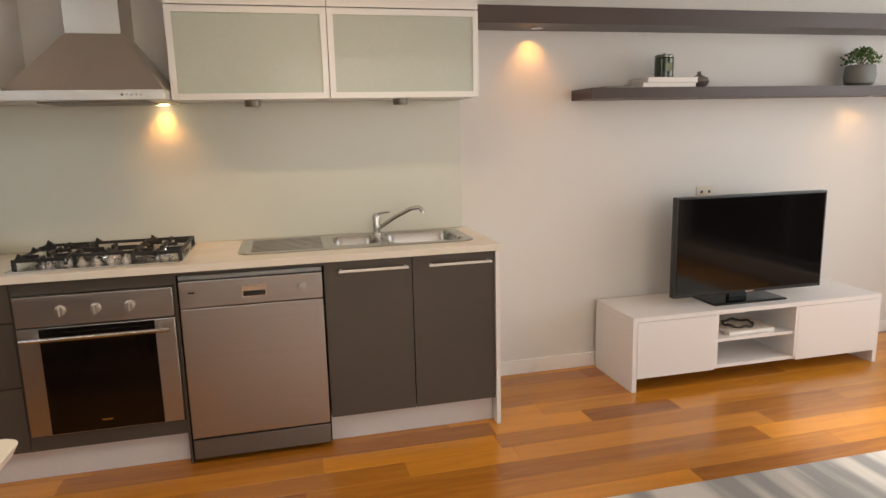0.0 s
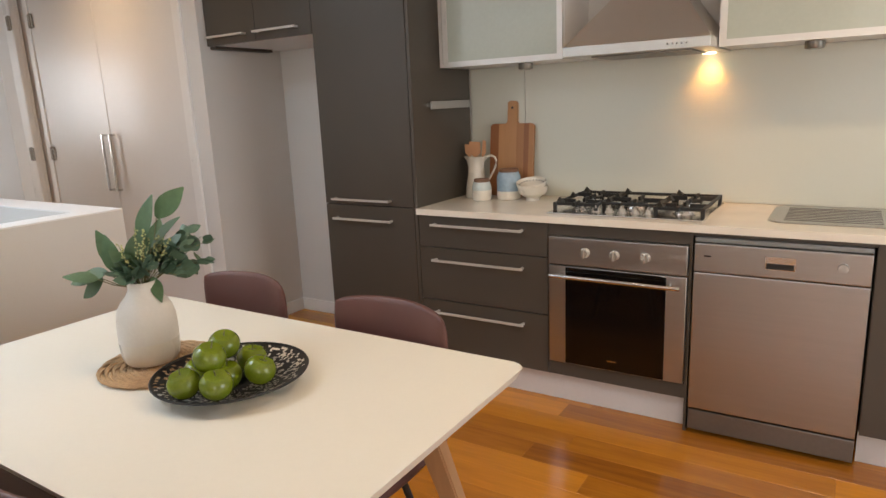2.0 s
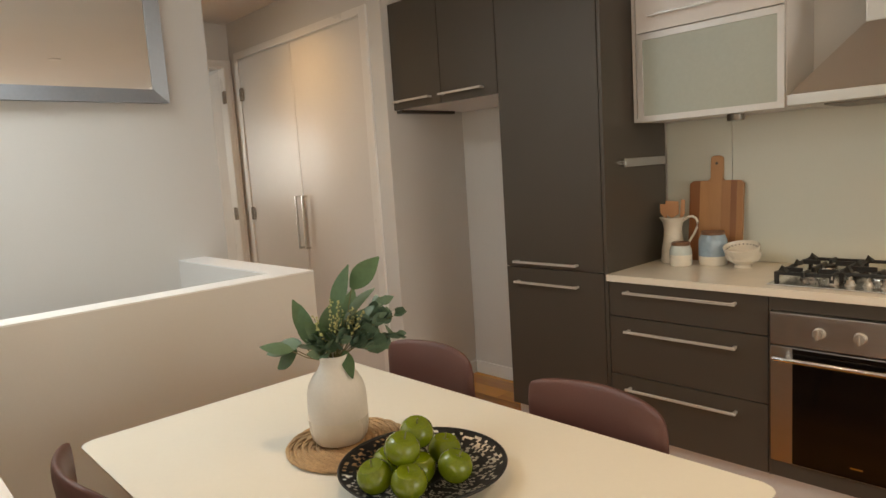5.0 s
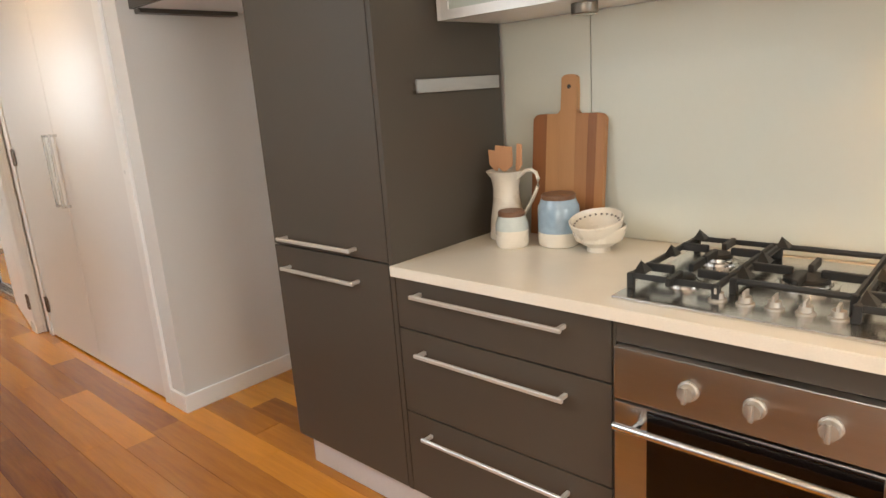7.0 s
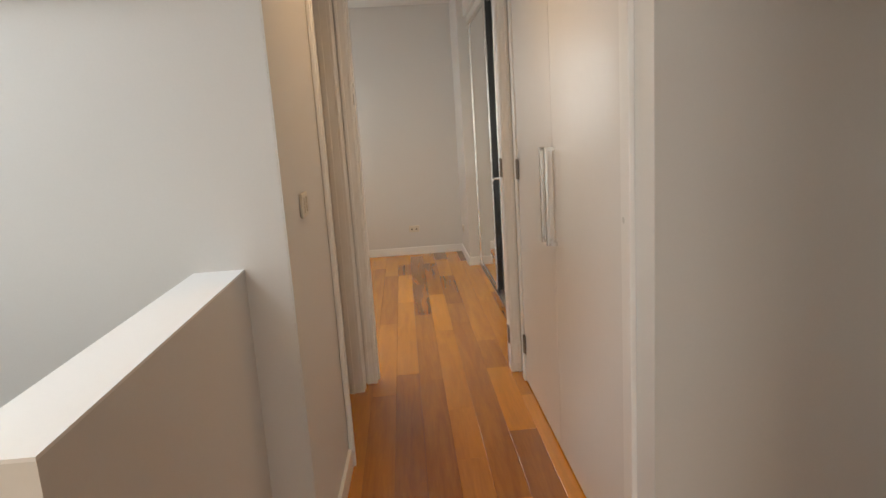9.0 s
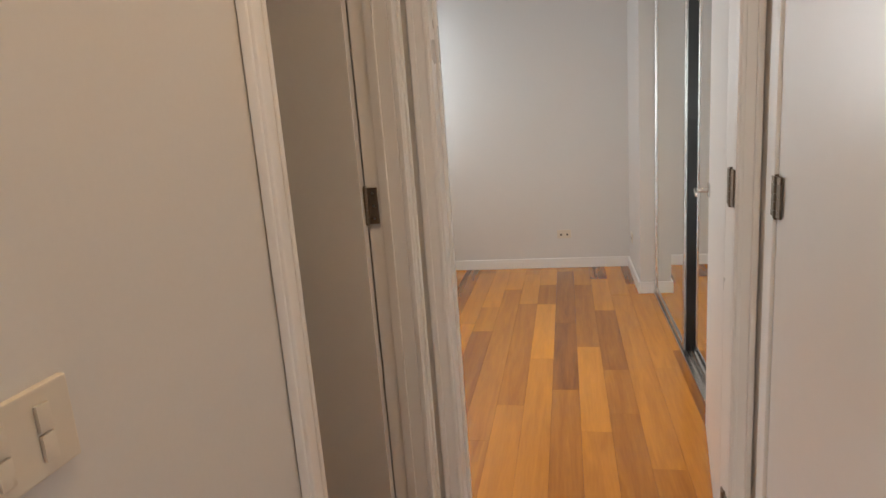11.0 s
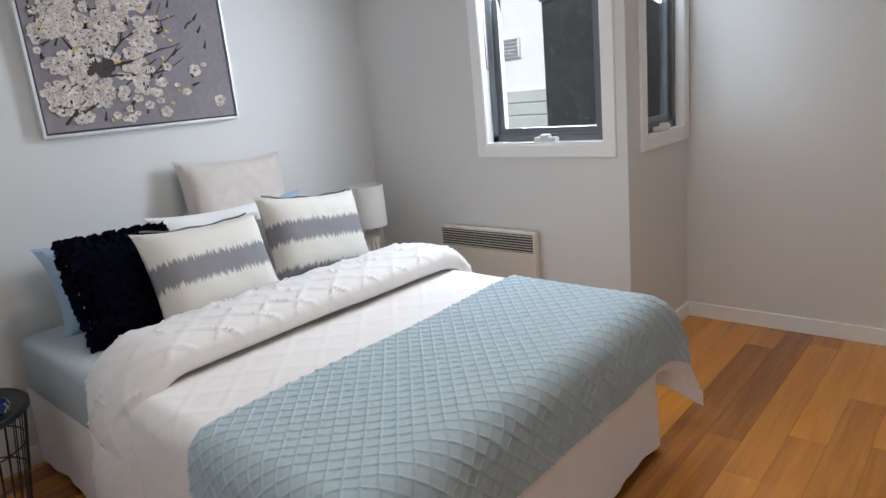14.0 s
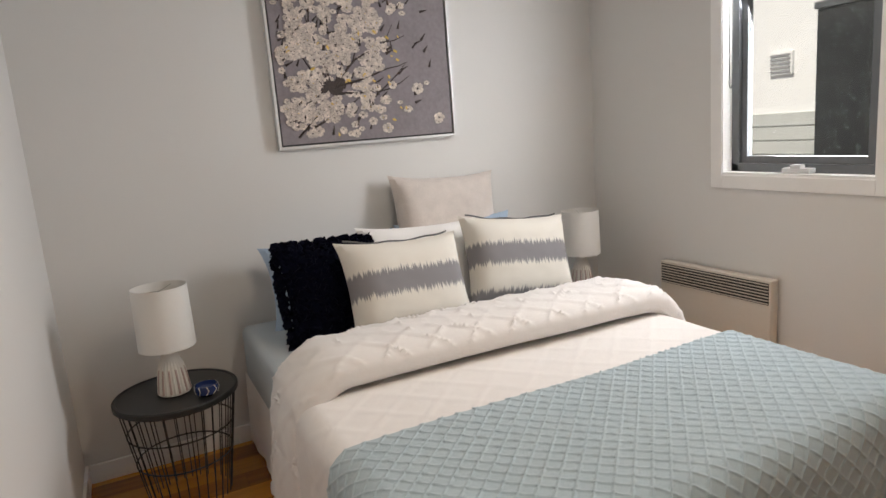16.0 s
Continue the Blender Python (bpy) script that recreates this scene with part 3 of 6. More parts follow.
def plate(name, c, w, h, n, normal, label):
    """A wall plate with n rockers; normal: the axis it faces."""
    x, y, z = c
    t = thing(name, c, label=label, category="socket" if "outlet" in name else "light switch")
    ax, sg = normal[1], 1 if normal[0] == "+" else -1

    def slab(u0, u1, z0, z1, d0, d1, bev=0.0):
        a, b = sorted((sg * d0, sg * d1))
        return bx(x + u0, x + u1, y + a, y + b, z + z0, z + z1, bev) if ax == "y" else bx(x + a, x + b, y + u0, y + u1, z + z0, z + z1, bev)
    part("faceplate", slab(-w / 2, w / 2, -h / 2, h / 2, 0, 0.009, 0.002), PLATE, t)
    if n == 4:
        for i in (-1, 1):
            for j in (-1, 1):
                part("rocker", slab(i * w * 0.2 - 0.007, i * w * 0.2 + 0.007, j * h * 0.17 - 0.012, j * h * 0.17 + 0.012, 0.009, 0.013, 0.001), PLATE, t)
    else:
        part("rocker", slab(-0.006, 0.006, 0.008, 0.024, 0.009, 0.012, 0.001), PLATE, t)
        for i in (-1, 1):
            part("socket_holes", slab(i * 0.026 - 0.008, i * 0.026 + 0.008, -0.012, 0.004, 0.009, 0.0095), SLOT, t)
    return t


plate("light_switch", (-3.745, 2.344, 1.19), 0.112, 0.078, 4, "+y", "cream four-gang light switch on the hall wall")
plate("power_outlet", (-8.84, 2.75, 0.295), 0.115, 0.072, 2, "+x", "cream double power outlet low on the bedroom wall")
plate("power_outlet", (-8.59, 3.29, 0.30), 0.115, 0.072, 2, "-y", "cream double power outlet beside the wardrobe")
plate("power_outlet", (2.60, 3.92, 1.03), 0.12, 0.06, 2, "-y", "cream power outlet on the wall behind the television")

# ---- windows ----


def window(name, axis, wall0, wall1, a, b, z0, z1, label, split=None, winder=True, arch=(0.062, 1)):
    """A window in a wall between wall0 (room side) and wall1."""
    out = 1 if wall1 > wall0 else -1
    t = thing(name, ((wall0, (a + b) / 2, z0) if axis == "y" else ((a + b) / 2, wall0, z0)), label=label, category="window")
    t["kind"] = "structure"

    def slab(d0, d1, u0, u1, w0, w1, bev=0.0, bm=None):
        p, q = sorted((wall0 + out * d0, wall0 + out * d1))
        return bx(p, q, u0, u1, w0, w1, bev, 2, bm) if axis == "y" else bx(u0, u1, p, q, w0, w1, bev, 2, bm)
    w = arch[0]
    bm = bmesh.new()
    for u0, u1, w0, w1 in ((a - w, a, z0 - w, z1 + w), (b, b + w, z0 - w, z1 + w), (a, b, z1, z1 + w), (a, b, z0 - w, z0)):
        slab(-0.014, 0, u0, u1, w0, w1, 0.003, bm)
    part("casing", bm, TRIM, t, "glossy white architrave")
    bm = bmesh.new()
    dep = abs(wall1 - wall0)
    for u0, u1, w0, w1 in ((a, a + 0.006, z0, z1), (b - 0.006, b, z0, z1), (a, b, z1 - 0.006, z1), (a, b, z0, z0 + 0.012)):
        slab(-0.010, dep, u0, u1, w0, w1, 0, bm)
    part("window_sill", bm, TRIM, t, "white reveal and sill")
    f = 0.038
    bm = bmesh.new()
    for u0, u1, w0, w1 in ((a + 0.006, a + 0.006 + f, z0 + 0.012, z1), (b - 0.006 - f, b - 0.006, z0 + 0.012, z1), (a, b, z1 - f, z1 - 0.006), (a + .006, b - .006, z0 + 0.012, z0 + 0.012 + f)):
        slab(dep - 0.07, dep - 0.005, u0, u1, w0, w1, 0.002, bm)
    part("window_frame", bm, GREYALU, t, "grey aluminium frame")
    cuts = [a + 0.046] + ([split] if split else []) + [b - 0.046]
    for u0, u1 in zip(cuts, cuts[1:]):
        g = 0.032
        bm = bmesh.new()
        for s in ((u0, u0 + g, z0 + 0.05, z1 - 0.04), (u1 - g, u1, z0 + 0.05, z1 - 0.04), (u0 + g, u1 - g, z0 + 0.05, z0 + 0.05 + g), (u0 + g, u1 - g, z1 - 0.04 - g, z1 - 0.04)):
            slab(dep - 0.055, dep - 0.02, *s, 0.002, bm)
        sash = part("sash", bm, GREYALU, t)
        pane = part("pane", slab(dep - 0.040, dep - 0.035, u0 + g, u1 - g, z0 + 0.05 + g, z1 - 0.04 - g), CLEAR, sash)
        pane.visible_shadow = False
    if winder:
        m = (a + b) / 2
        bm = slab(dep - 0.115, dep - 0.07, m - 0.055, m + 0.075, z0 + 0.014, z0 + 0.036, 0.006)
        slab(dep - 0.125, dep - 0.09, m - 0.01, m + 0.04, z0 + 0.034, z0 + 0.052, 0.006, bm)
        part("window_winder", bm, ALU, t, "small silver winder handle")
    return t


window("window_bedroom", "y", -8.10, -8.22, WY0, WY1, WZ0, WZ1, "narrow grey-framed awning window with white architrave")
window("window_bedroom_side", "x", 1.35, 1.245, -8.77, -8.30, WZ0, WZ1, "narrow grey-framed side window with white architrave")
window("window_living", "y", 4.40, 4.52, 0.4, 3.35, 0.15, 2.45, "wide grey-framed living room window", split=1.9, winder=False)
# Made-up window, out of view, round the south fill lamp.
window("added_south_window", "x", -2.2, -2.32, 0.0, 3.2, 0.3, 2.45, "wide grey-framed window added out of view for fill light", split=1.6, winder=False)

# outside
structure("ground", boxes((-400, 400, -400, 400, -3.1, -3.0)), GROUND, "grey paved ground outside")
n = thing("neighbour_house", (-12.4, 0, -3), label="white rendered neighbouring house with weatherboards and a louvred vent", category="house")
part("wall", bx(-12.6, -12.4, -9, 9, -3, 4.2), OUTWHITE, n)
for k in range(12):
    part("weatherboard", bx(-12.40, -12.365 - 0.006, -9, 9, 1.15 - 0.16 * k, 1.295 - 0.16 * k, 0.004, 1), mat("pale_weatherboard", (0.52, 0.53, 0.50), 0.7), n)
v = part("vent", bx(-12.40, -12.36, -2.40, -2.12, 1.72, 1.97, 0.005), OUTWHITE, n)
for k in range(5):
    part("vent_slat", bx(-12.36, -12.345, -2.38, -2.14, 1.745 + 0.044 * k, 1.768 + 0.044 * k), mat("vent_grey", (0.30, 0.30, 0.30), 0.6), v)
s = thing("privacy_screen", (-9.75, 0.9, -3), label="dark grey privacy screen standing outside the bedroom window", category="screen")
part("screen_panel", bx(-9.85, -9.80, -0.15, 3.2, -3.0, 2.00, 0.01), OUTDARK, s)
part("cap", bx(-9.87, -9.78, -0.16, 3.22, 2.00, 2.045, 0.005), GREYALU, s, "thin grey metal capping")

# ---- kitchen ----
FY = 3.33


def bar(parent, x0, x1, z, y=FY, d=0.030, r=0.006):
    bm = bx(x0, x1, y - d - 0.010, y - d, z - 0.006, z + 0.006, 0.002, 1)
    for x in (x0 + 0.012, x1 - 0.012):
        bx(x - 0.005, x + 0.005, y - d, y, z - 0.005, z + 0.005, 0, 1, bm)
    return part("handle", bm, HANDLE, parent, "satin metal bar handle")


c = thing("pantry_cabinet", (-2.0, 3.63, 0), label="tall taupe laminate pantry cabinet beside the fridge space", category="cabinet")
part("body", bx(-2.295, -1.70, FY + 0.020, 3.92, 0.145, 2.42, 0.001), DARKLAM, c)
part("side_panel", bx(-1.70, -1.682, FY, 3.90, 0.145, 2.42, 0.001), DARKLAM, c)
dr = part("door", bx(-2.295, -1.704, FY, FY + 0.018, 0.902, 2.42, 0.0015), DARKLAM, c)
bar(dr, -2.225, -1.835, 0.930)
dr = part("door", bx(-2.295, -1.704, FY, FY + 0.018, 0.147, 0.897, 0.0015), DARKLAM, c)
bar(dr, -2.225, -1.835, 0.824)
part("kickboard", bx(-2.295, -1.682, 3.385, 3.40, 0, 0.145), KICK, c, "pale laminate kickboard")
r = thing("towel_rail", (-1.68, 3.68, 1.405), label="flat satin metal rail on the side of the pantry", category="rail")
part("bar", bx(-1.660, -1.652, 3.46, 3.85, 1.385, 1.425, 0.002), STEEL, r)
for y in (3.48, 3.83):
    part("bracket", bx(-1.6825, -1.660, y - 0.008, y + 0.008, 1.395, 1.415), CHROME, r)

c = thing("fridge_overhead_cabinet", (-2.72, 3.63, 1.8), label="taupe laminate cabinet above the empty fridge space", category="cabinet")
part("body", bx(-3.135, -2.30, FY + 0.020, 3.92, 1.818, 2.42), DARKLAM, c)
part("underside", bx(-3.135, -2.30, FY + 0.020, 3.92, 1.80, 1.818), WHITELAM, c, "white laminate underside")
# Dark strip along the left wall, just below the underside.
part("side_strip", bx(-3.135, -3.085, FY + 0.02, 3.80, 1.782, 1.80, 0.001), DARKLAM, c)
for a, b, h0, h1 in ((-3.135, -2.722, -3.105, -2.79), (-2.718, -2.30, -2.71, -2.385)):
    dr = part("door", bx(a, b, FY, FY + 0.018, 1.80, 2.42, 0.0015), DARKLAM, c)
    bar(dr, h0, h1, 1.845)

c = thing("drawer_cabinet", (-1.33, 3.6, 0), label="taupe laminate base cabinet with three wide drawers", category="cabinet")
part("body", bx(-1.680, -0.977, FY + 0.020, 3.90, 0.145, 0.868), DARKLAM, c)
for z0, z1, hz in ((0.147, 0.428, 0.372), (0.433, 0.704, 0.645), (0.709, 0.866, 0.825)):
    dr = part("drawer", bx(-1.678, -0.979, FY, FY + 0.018, z0, z1, 0.0015), DARKLAM, c)
    bar(dr, -1.59, -1.09, hz)
part("kickboard", bx(-1.680, -0.977, 3.385, 3.40, 0, 0.145), KICK, c, "pale laminate kickboard")

c = thing("oven", (-0.67, 3.6, 0), label="built-in stainless steel oven with a black glass door", category="oven")
for nm, s_ in (("side_panel", (-0.975, -0.968, FY, 3.9, 0.145, 0.868)), ("side_panel", (-0.363, -0.352, FY, 3.9, 0, 0.868)), ("filler_strip", (-0.968, -0.363, FY + 0.002, FY + 0.018, 0.815, 0.866)), ("filler_strip", (-0.968, -0.363, FY + 0.002, FY + 0.018, 0.147, 0.213)), ("housing", (-0.968, -0.363, FY + 0.03, 3.9, 0.147, 0.866))):
    part(nm, bx(*s_), DARKLAM, c, "taupe laminate panel")
part("control_panel", bx(-0.964, -0.367, FY - 0.018, FY + 0.02, 0.686, 0.811, 0.003), STEEL, c, "brushed steel control panel")
for x in (-0.795, -0.665, -0.535):
    k = part("knob", lathe([(0.022, 0), (0.022, 0.004), (0.018, 0.006), (0.017, 0.022), (0.0, 0.023)], seg=20), mat("knob_metal", (0.45, 0.42, 0.38), 0.4, 0.6), c, local=True)
    k.matrix_basis = MW[c].inverted() @ pose(x, FY - 0.018, 0.748, 90)
    MW[k] = pose(x, FY - 0.018, 0.748, 90)
    part("grip", bx(-0.004, 0.004, -0.019, 0.019, 0.02, 0.031, 0.002), mat("knob_metal", (0, 0, 0)), k, local=True)
dr = part("door", bx(-0.964, -0.367, FY - 0.018, FY + 0.02, 0.218, 0.680, 0.003), STEEL, c, "steel-edged oven door")
part("glass", bx(-0.884, -0.447, FY - 0.022, FY - 0.016, 0.222, 0.676, 0.001), BLACKGL, dr, "black oven glass")
bm = rod((-0.945, FY - 0.058, 0.640), (-0.386, FY - 0.058, 0.640), 0.009, seg=14)
for x in (-0.90, -0.43):
    rod((x, FY - 0.058, 0.640), (x, FY - 0.018, 0.640), 0.008, bm=bm)
part("handle", bm, CHROME, dr, "round steel oven handle")
part("badge", bx(-0.69, -0.65, FY - 0.0235, FY - 0.022, 0.262, 0.268), CHROME, dr)
part("kickboard", bx(-0.977, -0.352, 3.385, 3.40, 0, 0.145), KICK, c, "pale laminate kickboard")

c = thing("dishwasher", (-0.05, 3.6, 0), label="freestanding stainless steel dishwasher under the bench", category="dishwasher")
part("body", bx(-0.335, 0.245, FY + 0.02, 3.88, 0.01, 0.845), mat("grey_casing", (0.10, 0.10, 0.10), 0.5), c)
part("top_strip", bx(-0.343, 0.253, FY - 0.005, FY + 0.02, 0.832, 0.850, 0.002), mat("grey_plastic", (0.22, 0.23, 0.23), 0.35), c, "grey plastic top strip")
part("control_panel", bx(-0.343, 0.253, FY - 0.016, FY + 0.02, 0.712, 0.828, 0.004), STEEL, c, "brushed steel control panel")
part("door_panel", bx(-0.343, 0.253, FY - 0.018, FY + 0.02, 0.122, 0.709, 0.004), STEEL, c, "brushed steel door panel")
part("plinth", bx(-0.343, 0.253, FY - 0.012, FY + 0.02, 0.022, 0.112, 0.003), mat("grey_steel", (0.19, 0.18, 0.17), 0.4, 0.8), c, "darker grey plinth")
part("recess_handle", boxes((-0.088, 0.015, FY - 0.0185, FY - 0.015, 0.745, 0.795)), CHROME, c, "recessed door pull")
part("recess", boxes((-0.083, 0.010, FY - 0.0195, FY - 0.0185, 0.748, 0.770)), BLACKPL, c)
k = part("dial", lathe([(0.018, 0), (0.017, 0.012), (0.0, 0.013)], seg=20), STEEL, c, local=True)
k.matrix_basis = MW[c].inverted() @ pose(0.165, FY - 0.016, 0.772, 90)
part("power_button", bx(-0.305, -0.28, FY - 0.0185, FY - 0.015, 0.775, 0.781), BLACKPL, c)
for x in (-0.30, 0.21):
    part("foot", rod((x, 3.42, 0), (x, 3.42, 0.012), 0.02), BLACKPL, c)

c = thing("sink_cabinet", (0.66, 3.6, 0), label="taupe laminate base cabinet with two doors under the sink", category="cabinet")
part("body", bx(0.262, 1.058, FY + 0.020, 3.90, 0.145, 0.60), DARKLAM, c)
part("top_rail", boxes((0.262, 1.058, FY + 0.020, FY + 0.04, 0.60, 0.868), (0.262, 0.28, FY + 0.04, 3.9, 0.6, 0.868)), DARKLAM, c)
for a, b, h0, h1 in ((0.264, 0.660, 0.325, 0.64), (0.664, 1.056, 0.735, 1.035)):
    dr = part("door", bx(a, b, FY, FY + 0.018, 0.135, 0.866, 0.0015), DARKLAM, c)
    bar(dr, h0, h1, 0.826)
part("kickboard", bx(0.262, 1.058, 3.385, 3.40, 0, 0.145), KICK, c, "pale laminate kickboard")
part("end_panel", bx(1.060, 1.080, FY - 0.012, 3.92, 0, 0.868, 0.001), WHITELAM, c, "white laminate end panel")
part("filler", boxes((-0.352, 0.262, FY + 0.004, FY + 0.02, 0.853, 0.868)), DARKLAM, c)

# worktop with the sink's and hob's openings left out under their trays
SX0, SX1, SY0, SY1 = -0.105, 1.005, 3.455, 3.885
bm = bmesh.new()
outer = [(-1.680, FY - 0.018), (1.085, FY - 0.018), (1.085, 3.918), (-1.680, 3.918)]
inner = [(SX0 + 0.02, SY0 + 0.02), (SX1 - 0.02, SY0 + 0.02), (SX1 - 0.02, SY1 - 0.02), (SX0 + 0.02, SY1 - 0.02)]
ot, ob_, it, ib = ([bm.verts.new((x, y, z)) for x, y in ps] for ps, z in ((outer, 0.900), (outer, 0.870), (inner, 0.900), (inner, 0.870)))
for k in range(4):
    n_ = (k + 1) % 4
    bm.faces.new((ot[k], ot[n_], it[n_], it[k]))
    bm.faces.new((ob_[n_], ob_[k], ib[k], ib[n_]))
    bm.faces.new((ot[n_], ot[k], ob_[k], ob_[n_]))
    bm.faces.new((it[k], it[n_], ib[n_], ib[k]))
bmesh.ops.bevel(bm, geom=[e for e in bm.edges if all(v.co.y < FY and v.co.z > 0.89 for v in e.verts)], offset=0.002, segments=2, affect="EDGES")
part("slab", bm, STONE, thing("kitchen_worktop", (-0.3, 3.6, 0.87), label="cream stone kitchen worktop with a thin square edge", category="worktop"))

SINK = thing("kitchen_sink", (0.45, 3.67, 0.9), label="inset stainless steel sink with two bowls and a ridged drainer", category="sink")


def basin(x0, x1, y0, y1, z, depth, r, bm, wall=8):
    """A rounded bowl sunk from height z."""
    def ring(inset, zz, rr):
        pts = []
        for cx, cy, a0 in ((x1 - inset - rr, y1 - inset - rr, 0), (x0 + inset + rr, y1 - inset - rr, 90), (x0 + inset + rr, y0 + inset + rr, 180), (x1 - inset - rr, y0 + inset + rr, 270)):
            for k in range(wall + 1):
                a = radians(a0 + 90 * k / wall)
                pts.append(bm.verts.new((cx + rr * math.cos(a), cy + rr * math.sin(a), zz)))
        return pts
    rings = [ring(-0.006, z + 0.002, r + 0.006), ring(0, z, r), ring(0.006, z - 0.012, r), ring(0.012, z - depth + 0.02, r), ring(0.03, z - depth, max(r - 0.02, 0.01))]
    for a, b in zip(rings, rings[1:]):
        n = len(a)
        for k in range(n):
            bm.faces.new((a[k], b[k], b[(k + 1) % n], a[(k + 1) % n]))
    bm.faces.new(rings[-1])
    return rings[0]


def rim_sheet(outer, holes, z, bm):
    """A flat sheet between an outline and holes, by filling their edges."""
    loops = []
    for pts in [outer] + holes:
        vs = [bm.verts.new((x, y, z)) for x, y in pts]
        loops += [bm.edges.new((vs[k], vs[(k + 1) % len(vs)])) for k in range(len(vs))]
    bmesh.ops.triangle_fill(bm, use_beauty=True, edges=loops)


def rounded(x0, x1, y0, y1, r, n=6):
    pts = []
    for cx, cy, a0 in ((x1 - r, y1 - r, 0), (x0 + r, y1 - r, 90), (x0 + r, y0 + r, 180), (x1 - r, y0 + r, 270)):
        pts += [(cx + r * math.cos(radians(a0 + 90 * k / n)), cy + r * math.sin(radians(a0 + 90 * k / n))) for k in range(n + 1)]
    return pts


B1, B2 = (0.335, 0.555, 3.54, 3.80), (0.605, 0.955, 3.50, 3.83)
bm = bmesh.new()
rim_sheet(rounded(SX0, SX1, SY0, SY1, 0.07), [rounded(b[0] - 0.006, b[1] + 0.006, b[2] - 0.006, b[3] + 0.006, 0.06) for b in (B1, B2)], 0.904, bm)
out = [bm.verts.new((x, y, 0.904)) for x, y in rounded(SX0, SX1, SY0, SY1, 0.07)]
low = [bm.verts.new((x, y, 0.900)) for x, y in rounded(SX0 - 0.004, SX1 + 0.004, SY0 - 0.004, SY1 + 0.004, 0.072)]
for k in range(len(out)):
    bm.faces.new((out[k], out[(k + 1) % len(out)], low[(k + 1) % len(out)], low[k]))
part("sink_rim", bm, TRAY, SINK, "polished steel rim")
for b in (B1, B2):
    bm = bmesh.new()
    basin(*b, 0.902, 0.16, 0.055, bm)
    o = part("bowl", bm, TRAY, SINK, "steel bowl")
    part("waste", lathe([(0.0, 0.004), (0.03, 0.004), (0.038, 0.001), (0.04, 0.0)], ((b[0] + b[1]) / 2, (b[2] + b[3]) / 2, 0.743), seg=20), STEEL, o)
for k in range(9):
    y = 3.515 + 0.037 * k
    part("drainer_ridge", bx(-0.05, 0.28, y, y + 0.010, 0.904, 0.9065, 0.001, 1), TRAY, SINK)
t = thing("mixer_tap", (0.575, 3.835, 0.904), label="chrome kitchen mixer tap with a long swivel spout", category="tap")
part("tap_body", lathe([(0.026, 0), (0.026, 0.006), (0.020, 0.010), (0.020, 0.085), (0.018, 0.098), (0.012, 0.105), (0, 0.107)], (0.575, 3.835, 0.904), 24), CHROME, t)
part("lever", tube([(0.570, 3.835, 1.004), (0.600, 3.815, 1.014), (0.640, 3.79, 1.020)], 0.006, taper=0.004), CHROME, t)
part("spout", tube([(0.59, 3.83, 0.935), (0.66, 3.78, 0.990), (0.74, 3.72, 1.040), (0.775, 3.695, 1.048), (0.79, 3.685, 1.036), (0.792, 3.683, 1.020)], 0.011, 12), CHROME, t)

# cooktop
HX0, HX1, HY0, HY1 = -0.998, -0.325, 3.365, 3.865
cook = thing("gas_cooktop", (-0.66, 3.61, 0.9), label="five-burner gas cooktop with black iron trivets on a steel tray", category="cooktop")
part("tray", bx(HX0, HX1, HY0, HY1, 0.9005, 0.909, 0.003), CHROME, cook, "polished steel tray")
for i in range(5):
    x = -0.789 + 0.057 * i
    k = part("knob", lathe([(0.019, 0), (0.019, 0.004), (0.014, 0.006), (0.013, 0.018), (0, 0.02)], (x, 3.447, 0.909), 18), mat("knob_metal", (0, 0, 0)), cook, "metal burner knob")
    part("grip", bx(x - 0.003, x + 0.003, 3.431, 3.463, 0.926, 0.940, 0.002), mat("knob_metal", (0, 0, 0)), k)
for bxx, byy, r in ((-0.89, 3.52, 0.026), (-0.89, 3.74, 0.036), (-0.66, 3.63, 0.05), (-0.43, 3.52, 0.036), (-0.43, 3.74, 0.036)):
    b = part("burner", lathe([(r + 0.016, 0), (r + 0.014, 0.006), (r + 0.004, 0.008), (r + 0.002, 0.016), (0, 0.016)], (bxx, byy, 0.909), 24), CHROME, cook, "burner ring and cap")
    part("cap", lathe([(r - 0.003, 0), (r - 0.002, 0.006), (r - 0.006, 0.009), (0, 0.010)], (bxx, byy, 0.925), 24), IRON, b)
